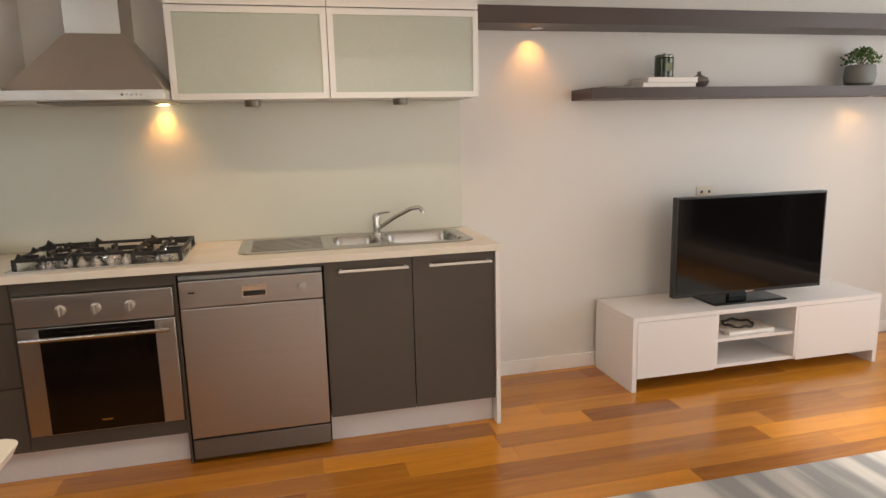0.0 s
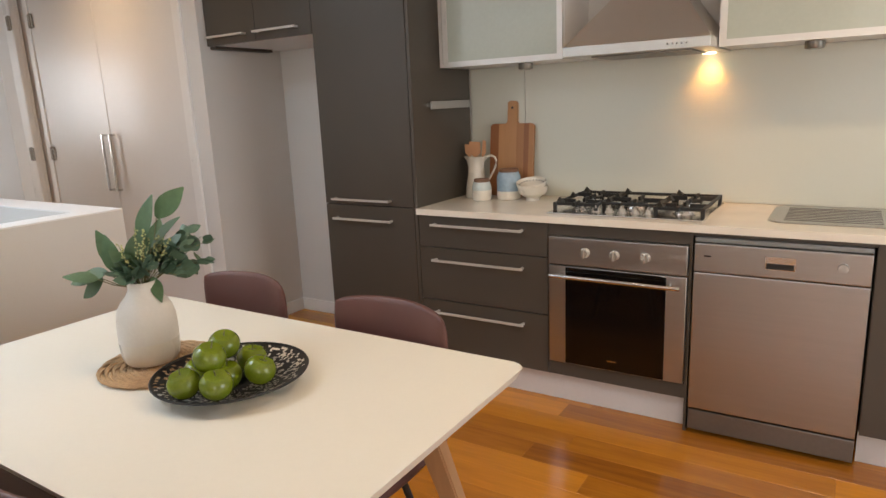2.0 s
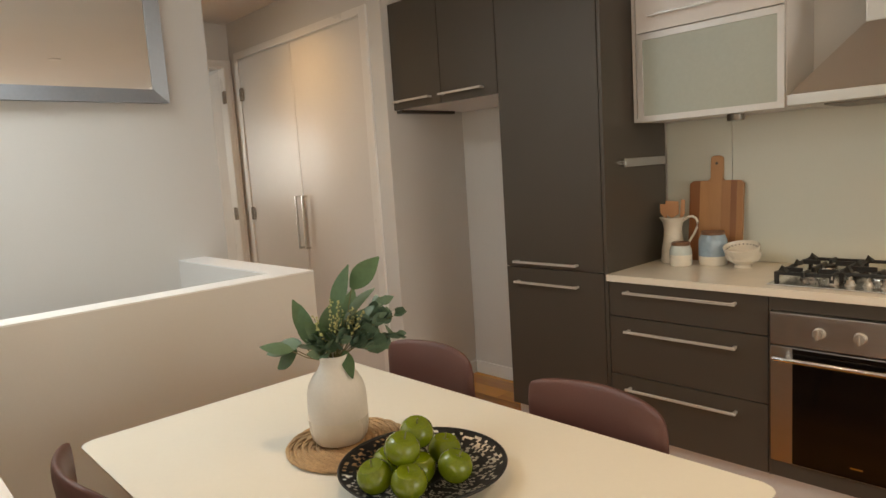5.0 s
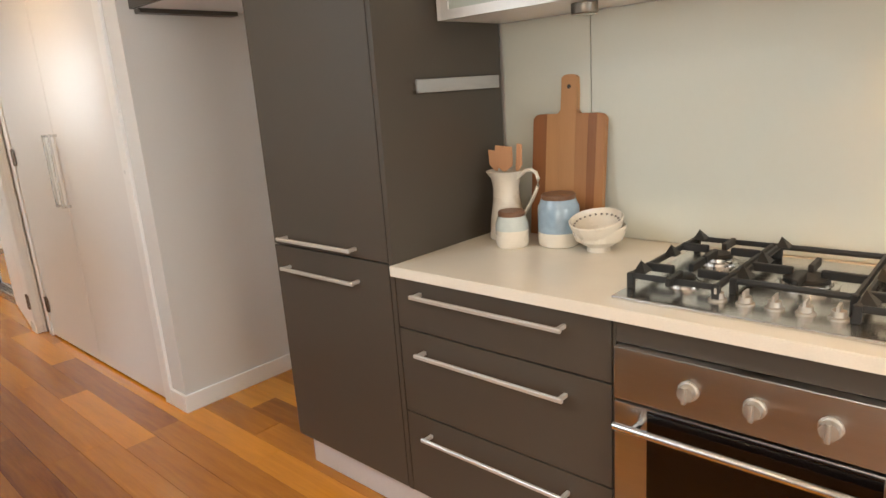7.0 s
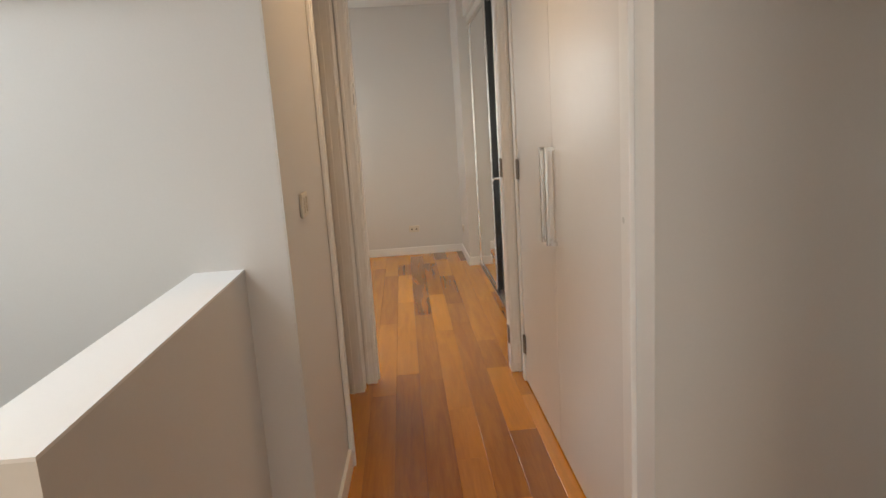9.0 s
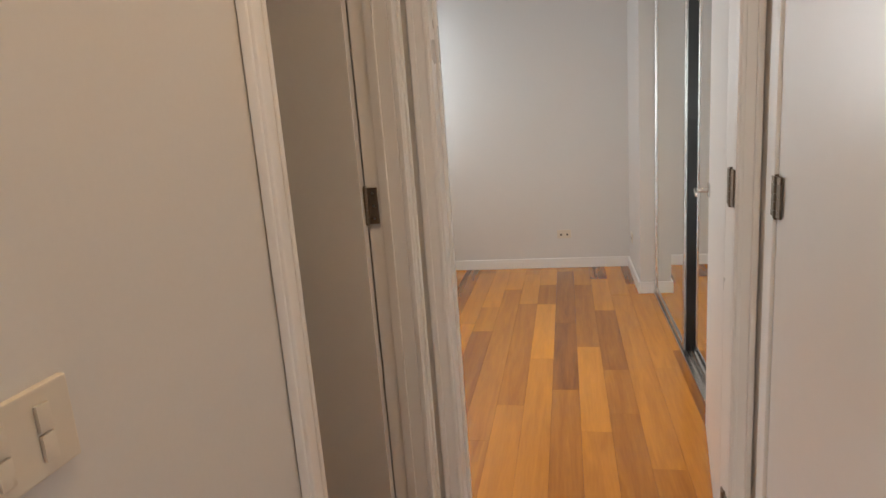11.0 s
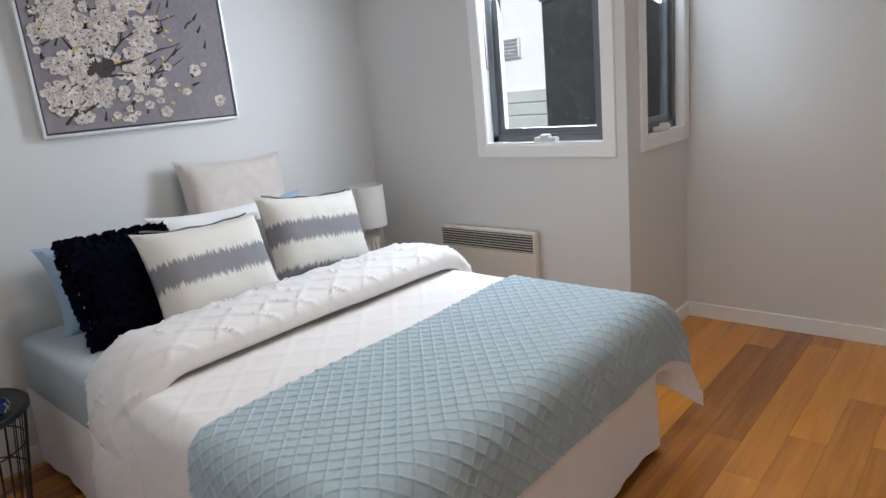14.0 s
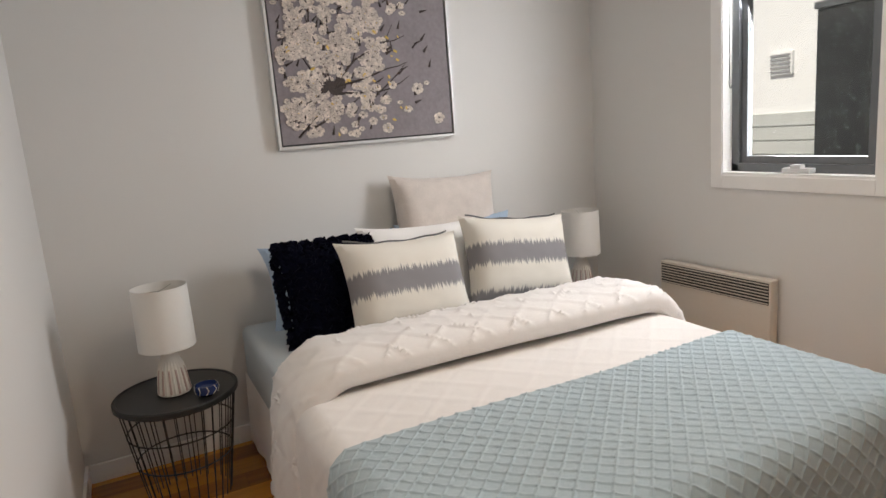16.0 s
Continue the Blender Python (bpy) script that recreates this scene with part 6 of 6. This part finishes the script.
def pillow(name, w, h, t, m, material, label, category="pillow", group="", seams=None, res=26):
    p = thing(name, label=label, category=category, group=group, m=m)

    def side(sg):
        def f(u, v):
            a, b = 2 * u - 1, 2 * v - 1
            th_ = t / 2 * max(0.0, (1 - a ** 4)) ** 0.55 * max(0.0, (1 - b ** 4)) ** 0.55
            x = a * w / 2 * (1 - 0.105 * (1 - abs(b) ** 2.5) * abs(a) ** 2)
            z = h / 2 + b * h / 2 * (1 - 0.105 * (1 - abs(a) ** 2.5) * abs(b) ** 2)
            wr = 0.006 * noise.noise(Vector((a * 2.5, b * 2.5, w * 7 + sg))) + 0.003 * noise.noise(Vector((a * 7, b * 7, w * 9)))
            return (x, sg * (th_ + wr * (1 - a ** 4) * (1 - b ** 4)), z)
        return f
    bm = sheet(side(-1), res, res)
    sheet(side(1), res, res, bm=bm)
    bmesh.ops.remove_doubles(bm, verts=bm.verts, dist=0.0008)
    part("cover", bm, material, p, local=True)
    return p


# pillows: the head is at low y, so that they lean back towards -y
def lean(x, y, z, tilt, rz=0, roll_=0):
    return pose(x, y, z, 0, 0, rz) @ pose(0, 0, 0, tilt, roll_, 0)


PB = BT - 0.018
pillow("pillow_pale_blue", 0.68, 0.40, 0.15, lean(-6.38, -0.17, PB, 16, 3), PALEBLUE, "pale blue linen pillow standing against the wall")
pillow("pillow_white", 0.66, 0.44, 0.15, lean(-6.78, -0.02, PB, 20, 2, -3), SHEETS, "white pillow behind the striped cushions")
pillow("pillow_pale_blue", 0.66, 0.42, 0.13, lean(-7.04, -0.14, PB, 20, -4), PALEBLUE, "pale blue striped pillow behind the striped cushions")
pillow("cushion_cream", 0.64, 0.52, 0.18, lean(-7.02, -0.26, PB + 0.115, 10, 4, -3), CREAMCUSH, "large cream velvet cushion at the back", "cushion")
nv = pillow("cushion_navy", 0.46, 0.44, 0.14, lean(-6.28, 0.13, PB, 22, 8, -3), NAVY, "dark navy cushion covered in felt petals", "cushion")
rnd = random.Random(8)
bm = bmesh.new()
for k in range(1100):
    u, w_ = rnd.uniform(-1, 1), rnd.uniform(-1, 1)
    if k > 780:
        if rnd.random() < 0.5:
            w_ = 1.03 * rnd.choice((-1, 1))
        else:
            u = 1.03 * rnd.choice((-1, 1))
    th_ = 0.07 * max(0.0, 1 - u ** 4) ** 0.55 * max(0.0, 1 - w_ ** 4) ** 0.55
    c0 = Vector((u * 0.225, th_ * (1 if rnd.random() < 0.85 else -1), 0.215 + w_ * 0.215))
    r_ = rnd.uniform(0.012, 0.022) * (1.35 if k > 780 else 1)
    ax = Vector((rnd.uniform(-1, 1), rnd.uniform(-1, 1), rnd.uniform(-1, 1))).normalized()
    e1 = ax.cross(Vector((0, 0, 1)))
    e1 = e1.normalized() if e1.length > 0.1 else Vector((1, 0, 0))
    e2 = ax.cross(e1)
    vs = [bm.verts.new(c0 + r_ * (math.cos(i * 1.0472) * e1 + math.sin(i * 1.0472) * e2) + ax * 0.004 * ((i % 2) * 2 - 1)) for i in range(6)]
    bm.faces.new(vs)
part("petals", bm, NAVY, nv, "ruffled navy felt petals", local=True, kind="stuff", smooth=False)

# striped cushions: bands in the cloth with ragged edges
m, nt, pr = nodes_of("striped_cushion_cloth")
co = nt.nodes.new("ShaderNodeTexCoord")
sep = nt.nodes.new("ShaderNodeSeparateXYZ")
ns = nt.nodes.new("ShaderNodeTexNoise")
mp = nt.nodes.new("ShaderNodeMapping")
mp.inputs["Scale"].default_value = (210, 4, 4)
ns.inputs["Scale"].default_value = 1.0
nt.links.new(co.outputs["Object"], mp.inputs["Vector"])
nt.links.new(mp.outputs[0], ns.inputs["Vector"])
nt.links.new(co.outputs["Object"], sep.inputs[0])
jig = nt.nodes.new("ShaderNodeMath")
jig.operation = "MULTIPLY_ADD"
jig.inputs[1].default_value = 0.075
nt.links.new(ns.outputs["Fac"], jig.inputs[0])
nt.links.new(sep.outputs["Z"], jig.inputs[2])
rp = nt.nodes.new("ShaderNodeValToRGB")
rp.color_ramp.interpolation = "LINEAR"
els = rp.color_ramp.elements
CR, GR = (0.72, 0.68, 0.61, 1), (0.23, 0.22, 0.23, 1)
els[0].position, els[0].color = 0.0, GR
els[1].position, els[1].color = 1.0, CR
for p_, c_ in ((0.205, GR), (0.235, CR), (0.475, CR), (0.505, GR), (0.690, GR), (0.720, CR)):
    e_ = els.new(p_)
    e_.color = c_
sc = nt.nodes.new("ShaderNodeMath")
sc.operation = "MULTIPLY"
sc.inputs[1].default_value = 1 / 0.46
nt.links.new(jig.outputs[0], sc.inputs[0])
nt.links.new(sc.outputs[0], rp.inputs["Fac"])
nt.links.new(rp.outputs["Color"], pr.inputs["Base Color"])
pr.inputs["Roughness"].default_value = 0.85
nf = nt.nodes.new("ShaderNodeTexNoise")
nf.inputs["Scale"].default_value = 200
bp = nt.nodes.new("ShaderNodeBump")
bp.inputs["Strength"].default_value, bp.inputs["Distance"].default_value = 0.3, 0.004
nt.links.new(nf.outputs["Fac"], bp.inputs["Height"])
nt.links.new(bp.outputs[0], pr.inputs["Normal"])
STRIPE = m
for x, y, tilt, rz, ro in ((-6.55, 0.30, 23, 4, -3), (-7.165, 0.18, 22, -4, -6)):
    c = pillow("cushion_striped", 0.59, 0.445, 0.20, lean(x, y, PB, tilt, rz, ro), STRIPE, "square cream cushion with ragged grey stripes", "cushion", "striped cushions")
    pts = []
    for k in range(40):
        a = -1 + 2 * k / 39
        pts.append((a * 0.25, 0.0, 0.445 - 0.0215 * (1 - abs(a) ** 2.5) + 0.002 + 0.003 * math.sin(a * 9)))
    part("zip", tube(pts, 0.0042, 6), mat("zip_grey", (0.12, 0.12, 0.12), 0.5), c, "dark piping along the top seam", local=True)


# bedside tables and lamps
def bedside(m):
    t = thing("bedside_table", label="round black bedside table with a tapered wire basket", category="bedside table", group="bedside tables", m=m)
    part("tabletop", lathe([(0.225, 0.448), (0.230, 0.452), (0.230, 0.470), (0.226, 0.474), (0.218, 0.474), (0.216, 0.470), (0, 0.470)], seg=48), BLACKMT, t, local=True)
    for k in range(30):
        a = 2 * math.pi * k / 30
        part("wire", rod((0.215 * math.cos(a), 0.215 * math.sin(a), 0.448), (0.150 * math.cos(a), 0.150 * math.sin(a), 0.006), 0.0023, seg=6), BLACKMT, t, local=True)
    for r_, z in ((0.215, 0.445), (0.197, 0.325), (0.179, 0.20), (0.150, 0.006)):
        part("hoop", tube([(r_ * math.cos(a / 24 * math.pi), r_ * math.sin(a / 24 * math.pi), z) for a in range(48)], 0.0031, 6, closed=True), BLACKMT, t, local=True)
    bm = bmesh.new()
    for k in range(24):
        a = 2 * math.pi * k / 24
        rod((0.149 * math.cos(a), 0.149 * math.sin(a), 0.006), (0.028 * math.cos(a), 0.028 * math.sin(a), 0.006), 0.0015, seg=5, bm=bm)
    lathe([(0.03, 0.003), (0.03, 0.008), (0, 0.008)], seg=16, bm=bm)
    part("basket_floor", bm, BLACKMT, t, local=True)
    return t


def table_lamp(m, lab):
    t = thing("table_lamp", label=lab, category="lamp", group="bedside lamps", m=m)
    part("base", lathe([(0.050, 0), (0.060, 0.004), (0.061, 0.010), (0.052, 0.080), (0.045, 0.118), (0.038, 0.140)], seg=96, flute=24, depth=0.004, flute_z=(0.008, 0.12)), MATTCER, t, "white fluted ceramic base", local=True)
    for k in range(12):
        a = 2 * math.pi * (k + 0.5) / 12
        pts = [((r_ + 0.0005) * math.cos(a), (r_ + 0.0005) * math.sin(a), z) for r_, z in ((0.0605, 0.012), (0.0560, 0.055), (0.0510, 0.085), (0.0465, 0.108))]
        part("glaze_stripe", tube(pts, 0.0048, 6, taper=0.0036), PINKCER, t, "dusty pink stripe", local=True)
    part("neck", lathe([(0.038, 0.140), (0.030, 0.165), (0.026, 0.185), (0.026, 0.20), (0, 0.20)], seg=32), MATTCER, t, local=True)
    part("shade", lathe([(0.108, 0.195), (0.104, 0.440), (0.1025, 0.440), (0.1065, 0.195), (0.108, 0.195)], seg=48), SHADE, t, "white linen drum shade, unlit", local=True)
    bm = bmesh.new()
    for k in range(3):
        a = 2.1 * k
        rod((0, 0, 0.42), (0.103 * math.cos(a), 0.103 * math.sin(a), 0.425), 0.0015, seg=5, bm=bm)
    rod((0, 0, 0.2), (0, 0, 0.42), 0.006, bm=bm)
    part("shade_frame", bm, CHROME, t, local=True)
    return t


bedside(pose(-5.605, -0.04, -0.012) @ Matrix.Diagonal((1.04, 1.04, 1, 1)))
bedside(pose(-7.80, -0.14, 0))
table_lamp(pose(-5.60, -0.02, 0.460), "unlit white-shaded lamp with pink striped base, beside a blue bowl")
table_lamp(pose(-7.79, -0.17, 0.472), "unlit white-shaded lamp with pink striped base in the room corner")
t = thing("trinket_bowl", (-5.71, 0.095, 0.46), label="small blue and white patterned bowl on the bedside table", category="bowl")
part("body", lathe([(0.022, 0), (0.040, 0.012), (0.047, 0.030), (0.044, 0.046), (0.041, 0.046), (0.040, 0.03), (0.02, 0.008), (0, 0.008)], (-5.71, 0.095, 0.46), 32), mat("cobalt_glaze", (0.02, 0.04, 0.14), 0.2, coat=0.5), t)
bm = bmesh.new()
for k in range(9):
    a = k * 0.7
    tube([(-5.71 + r_ * math.cos(a + d_), 0.095 + r_ * math.sin(a + d_), 0.46 + z) for r_, z, d_ in ((0.0405, 0.012, 0), (0.0475, 0.030, 0.25), (0.0445, 0.046, 0.1))], 0.0018, 5, bm)
part("pattern", bm, CERAM, t, "white brushed lines")

# panel heater
h = thing("panel_heater", (-8.07, 0.39, 0.15), label="cream wall panel heater with a slotted grille along the top", category="heater")
part("body", bx(-8.085, -8.035, 0.185, 0.840, 0.16, 0.640, 0.006), HEATER, h)
part("mount", boxes((-8.10, -8.085, 0.27, 0.32, 0.2, 0.5), (-8.10, -8.085, 0.70, 0.75, 0.2, 0.5)), HEATER, h)
part("grille", bx(-8.036, -8.032, 0.195, 0.830, 0.527, 0.627), SLOT, h, "dark grille opening")
for k in range(7):
    part("slat", bx(-8.034, -8.026, 0.195, 0.830, 0.531 + 0.0145 * k, 0.5345 + 0.0145 * k, 0.001, 1), HEATER, h)

# painting
pc = thing("painting", (-6.70, -0.38, 1.37), label="large painting of white blossom on mauve in thin silver frame", category="painting")
px0, px1, pz0, pz1 = -7.150, -6.215, 1.378, 2.30
part("frame", boxes((px0, px0 + 0.012, -0.400, -0.360, pz0, pz1), (px1 - 0.012, px1, -0.400, -0.360, pz0, pz1), (px0 + 0.012, px1 - 0.012, -0.400, -0.360, pz0, pz0 + 0.012), (px0 + 0.012, px1 - 0.012, -0.400, -0.360, pz1 - 0.012, pz1), bev=0.001), ALU, pc, "thin silver frame")
part("shadow_gap", bx(px0 + 0.012, px1 - 0.012, -0.400, -0.377, pz0 + 0.012, pz1 - 0.012), BLACKMT, pc, "black inner edge")
part("canvas", bx(px0 + 0.020, px1 - 0.020, -0.377, -0.368, pz0 + 0.020, pz1 - 0.020, 0.001), CANVAS, pc, "mauve-grey canvas")
rnd = random.Random(21)
PYF = -0.3675


def on_canvas(x, z, lift=0.0):
    return (min(max(x, px0 + 0.024), px1 - 0.024), PYF + lift, min(max(z, pz0 + 0.024), pz1 - 0.024))


bm = bmesh.new()
BX_, BZ_ = px1 - 0.30, pz0 + 0.27
for x, z, a, n_, w_ in [(BX_, BZ_, 0.35, 8, 0.013), (BX_, BZ_, 0.9, 9, 0.010), (BX_, BZ_, 1.3, 9, 0.008), (BX_ + 0.02, BZ_ + 0.02, 1.75, 8, 0.008), (BX_ + 0.05, BZ_, 2.2, 5, 0.008), (BX_, BZ_ - 0.03, 0.1, 8, 0.010),
                        (BX_ + 0.12, BZ_ - 0.18, 0.5, 7, 0.009), (BX_ + 0.2, BZ_ - 0.22, 0.8, 6, 0.009), (BX_ + 0.05, BZ_, -2.4, 4, 0.010), (BX_ - 0.15, BZ_ + 0.06, 0.9, 6, 0.006), (BX_ - 0.1, BZ_ + 0.12, 1.2, 7, 0.006), (BX_ + 0.1, BZ_ + 0.2, 1.5, 6, 0.006), (BX_ - 0.2, BZ_ - 0.05, 0.7, 5, 0.006)]:
    pts = []
    for i in range(n_):
        pts.append(on_canvas(x, z, 0.0005))
        x -= 0.058 * math.cos(a)
        z += 0.058 * math.sin(a)
        a += rnd.uniform(-0.28, 0.28)
    tube(pts, w_ * 0.65, 5, bm, taper=0.0015)
for k in range(110):
    x, z = px1 - 0.05 - 0.8 * rnd.random() ** 1.4, rnd.uniform(pz0 + 0.05, pz1 - 0.06)
    a = rnd.uniform(0.2, 1.9)
    tube([on_canvas(x, z, 0.0005), on_canvas(x - 0.04 * math.cos(a), z + 0.04 * math.sin(a), 0.001)], rnd.uniform(0.004, 0.009), 5, bm, taper=0.0015)
for dx, dz, r_ in ((0, 0, 0.044), (0.03, 0.015, 0.028), (-0.026, 0.028, 0.026), (0.055, -0.008, 0.018)):
    bm.faces.new([bm.verts.new(on_canvas(BX_ + dx + r_ * (1 + 0.2 * math.sin(3 * b)) * math.cos(b), BZ_ + dz + 0.8 * r_ * math.sin(b), 0.0050 + dx * 0.01)) for b in [i * 0.6283 for i in range(10)]])
part("branchwork", bm, BRANCH, pc, "dark painted branches", kind="stuff")
fl, gold, bm2 = bmesh.new(), bmesh.new(), bmesh.new()
seeds = [(px1 - 0.05 - 0.62 * rnd.random() ** 1.2, pz0 + 0.05 + 0.82 * rnd.random() ** 1.5) for k in range(26)] + [(BX_ + 0.27 * rnd.uniform(-0.9, 0.9) + 0.02, BZ_ + rnd.uniform(-0.24, 0.26)) for k in range(46)] + [(px1 - 0.06 - 0.82 * rnd.random() ** 1.2, pz0 + 0.06 + 0.82 * rnd.random()) for k in range(52)] + [(px1 - 0.05 - 0.5 * rnd.random(), pz0 + 0.35 + 0.52 * rnd.random()) for k in range(40)]
for sx_, sz_ in seeds:
    u = (px1 - sx_) / 0.92
    for k in range(rnd.choice((2, 3, 3, 4)) if u < 0.62 else rnd.choice((0, 1, 1, 2))):
        x, z = sx_ + rnd.gauss(0, 0.034), sz_ + rnd.gauss(0, 0.034)
        if not (px0 + 0.045 < x < px1 - 0.045 and pz0 + 0.045 < z < pz1 - 0.045) or (abs(x - BX_ - 0.01) < 0.035 and abs(z - BZ_) < 0.03):
            continue
        r_ = rnd.choice((0.018, 0.022, 0.026, 0.031)) * rnd.uniform(0.9, 1.1)
        a0 = rnd.uniform(0, 6.28)
        sq = rnd.uniform(0.6, 1.0)
        lift = 0.0012 + 0.0030 * rnd.random()
        for i in range(5):
            a = a0 + i * 1.2566
            cx, cz = x + 0.62 * r_ * math.cos(a), z + 0.62 * r_ * sq * math.sin(a)
            vs = []
            for j in range(8):
                b = a + 2 * math.pi * j / 8
                q_ = 0.46 * r_ * (1 - (0.25 if j == 0 else 0))
                vs.append(fl.verts.new(on_canvas(cx + q_ * math.cos(b), cz + q_ * sq * math.sin(b), lift + (0.0022 if j in (0, 1, 7) else 0))))
            fl.faces.new(vs)
        bmesh.ops.create_icosphere(gold if rnd.random() < 0.22 else bm2, subdivisions=1, radius=r_ * 0.10, matrix=Matrix.Translation((x, PYF + lift + 0.001, z)))
for k in range(26):
    x, z = px1 - 0.08 - 0.62 * rnd.random(), rnd.uniform(pz0 + 0.05, pz0 + 0.55)
    a, r_ = rnd.uniform(0, 3.14), rnd.uniform(0.008, 0.014)
    gold.faces.new([gold.verts.new(on_canvas(x + r_ * math.cos(b) * math.cos(a) - 0.5 * r_ * math.sin(b) * math.sin(a), z + r_ * math.cos(b) * math.sin(a) + 0.5 * r_ * math.sin(b) * math.cos(a), 0.0055)) for b in [i * 1.0472 for i in range(6)]])
part("stamens", bm2, BRANCH, pc, "dark flower centres", kind="stuff")
part("blossom", fl, PETAL, pc, "raised cream blossom", kind="stuff", smooth=False)
part("gold_leaf_touch", gold, GOLD, pc, "gold leaf flecks", kind="stuff", smooth=False)

# mirrored wardrobe
w = thing("sliding_wardrobe", (-6.65, 3.445, 0), label="built-in wardrobe with sliding mirror doors in silver frames", category="wardrobe")
part("track", boxes((-8.035, -5.2055, 3.380, 3.387, 0, 0.022), (-8.035, -5.2055, 3.410, 3.417, 0, 0.022), (-8.035, -5.2055, 3.440, 3.447, 0, 0.022), (-8.035, -5.2055, 3.387, 3.440, 0, 0.006), bev=0.001), CHROME, w, "silver floor track")
part("head_track", bx(-8.035, -5.2055, 3.380, 3.455, 2.36, 2.42, 0.002), ALU, w)
part("jamb", bx(-8.037, -8.022, 3.390, 3.455, 0, 2.36), ALU, w)
for x0, x1, y in ((-8.02, -6.86, 3.397), (-6.90, -5.75, 3.427), (-5.76, -5.27, 3.397)):
    bm = bmesh.new()
    for s in ((x0, x0 + 0.032, 0.024, 2.36), (x1 - 0.032, x1, 0.024, 2.36), (x0 + 0.032, x1 - 0.032, 0.024, 0.055), (x0 + 0.032, x1 - 0.032, 2.33, 2.36)):
        bx(s[0], s[1], y - 0.009, y + 0.012, s[2], s[3], 0.003, 2, bm)
    d = part("door", bm, CHROME, w, "silver-framed sliding door")
    part("mirror_glass", bx(x0 + 0.032, x1 - 0.032, y, y + 0.005, 0.055, 2.33), MIRROR, d)
# Black upright strip filling the gap where the first two doors overlap.
part("gap_strip", bx(-6.862, -6.852, 3.402, 3.435, 0.024, 2.36), BLACKPL, w, "black strip between the doors")

# roller blind chain
t = thing("blind_chain", (-8.13, 0.36, 1.5), label="thin blind chain hanging in the window's reveal", category="blind chain")
part("chain", tube([(-8.112, 0.552, 2.2), (-8.112, 0.552, 1.52), (-8.118, 0.552, 1.50), (-8.126, 0.552, 1.50), (-8.132, 0.552, 1.52), (-8.132, 0.552, 2.2)], 0.0022, 6), mat("chain_grey", (0.2, 0.2, 0.2), 0.4, 0.8), t)

# downlights, all out of view; the dining and bedroom ones are added for fill
for x, y in ((-3.95, 2.78), (-1.3, 1.6), (0.2, 2.5), (-6.6, 1.9)):
    l = thing("ceiling_downlight", (x, y, H - 0.01), label="small round white recessed ceiling downlight, lit, placed out of view", category="light", group="ceiling downlights")
    part("trim", lathe([(0.040, 0.0), (0.050, 0.0), (0.050, 0.006), (0.042, 0.009), (0.040, 0.009)], (x, y, H - 0.009), 24), TRIM, l)
    part("lens", lathe([(0, 0.004), (0.039, 0.004), (0.039, 0.007), (0, 0.007)], (x, y, H - 0.009), 24), glow("downlight_glow", (1.0, 0.84, 0.62), 6.0), l)

# ---- floor boards ----
rnd = random.Random(5)
fl = structure("floor", boxes((-9.0, -8.9, 1.0, 1.1, -0.24, -0.23)), SHELFLAM, "polished warm timber floor boards in honey and red-brown tones")
BW = 0.132
GAP = 0.0003
meshes = {}


def board_mesh(length, width):
    key = (round(length, 2), round(width, 3))
    if key not in meshes:
        hl, hw = key[0] / 2 - GAP, key[1] / 2 - GAP
        bm = bmesh.new()
        v = [bm.verts.new(p) for p in ((-hl, -hw, -0.0006), (hl, -hw, -0.0006), (hl, hw, -0.0006), (-hl, hw, -0.0006),
                                       (-hl + .0008, -hw + .0008, 0), (hl - .0008, -hw + .0008, 0), (hl - .0008, hw - .0008, 0), (-hl + .0008, hw - .0008, 0),
                                       (-hl, -hw, -0.018), (hl, -hw, -0.018), (hl, hw, -0.018), (-hl, hw, -0.018))]
        bm.faces.new(v[4:8])
        for k in range(4):
            n_ = (k + 1) % 4
            bm.faces.new((v[k], v[n_], v[4 + n_], v[4 + k]))
            bm.faces.new((v[8 + k], v[8 + n_], v[n_], v[k]))
        meshes[key] = mesh_of("board", bm, BOARD, smooth=False)
    return meshes[key]


def spans(y):
    """The stretches of floor, along x, for a row of boards at y."""
    if y > 3.40:
        out_ = [(-8.84, -8.04)] if y < 3.4 else [(-8.03, -5.205), (-3.14, 4.40)]
    elif y > 2.13:
        out_ = [(-8.84, 4.40)]
    elif y > 0.83:
        out_ = [(-8.84 if y > 1.34 else -8.10, -5.205), (-2.39, 4.40)]
    elif y > -0.43:
        out_ = [(-8.10, -5.205), (-0.49, 4.40)]
    else:
        out_ = [(-0.5, 4.40)]
    if 0.72 < y < 2.25:
        out_.append((-5.12, -3.75))
    return out_


row = 0
y = -2.2
while y < 4.0:
    yc = y + BW / 2
    for a, b in spans(yc):
        x = a - rnd.uniform(0.1, 1.4)
        while x < b:
            L = rnd.choice((0.5, 0.8, 1.0, 1.3, 1.6, 1.9, 2.3))
            x0, x1 = max(x, a), min(x + L, b)
            x += L
            if x1 - x0 < 0.05:
                continue
            x1 = x0 + round(x1 - x0, 2)
            ob = new("board", board_mesh(x1 - x0, BW))
            ob.parent = fl
            ob.location = ((x0 + x1) / 2, yc, 0)
    y += BW
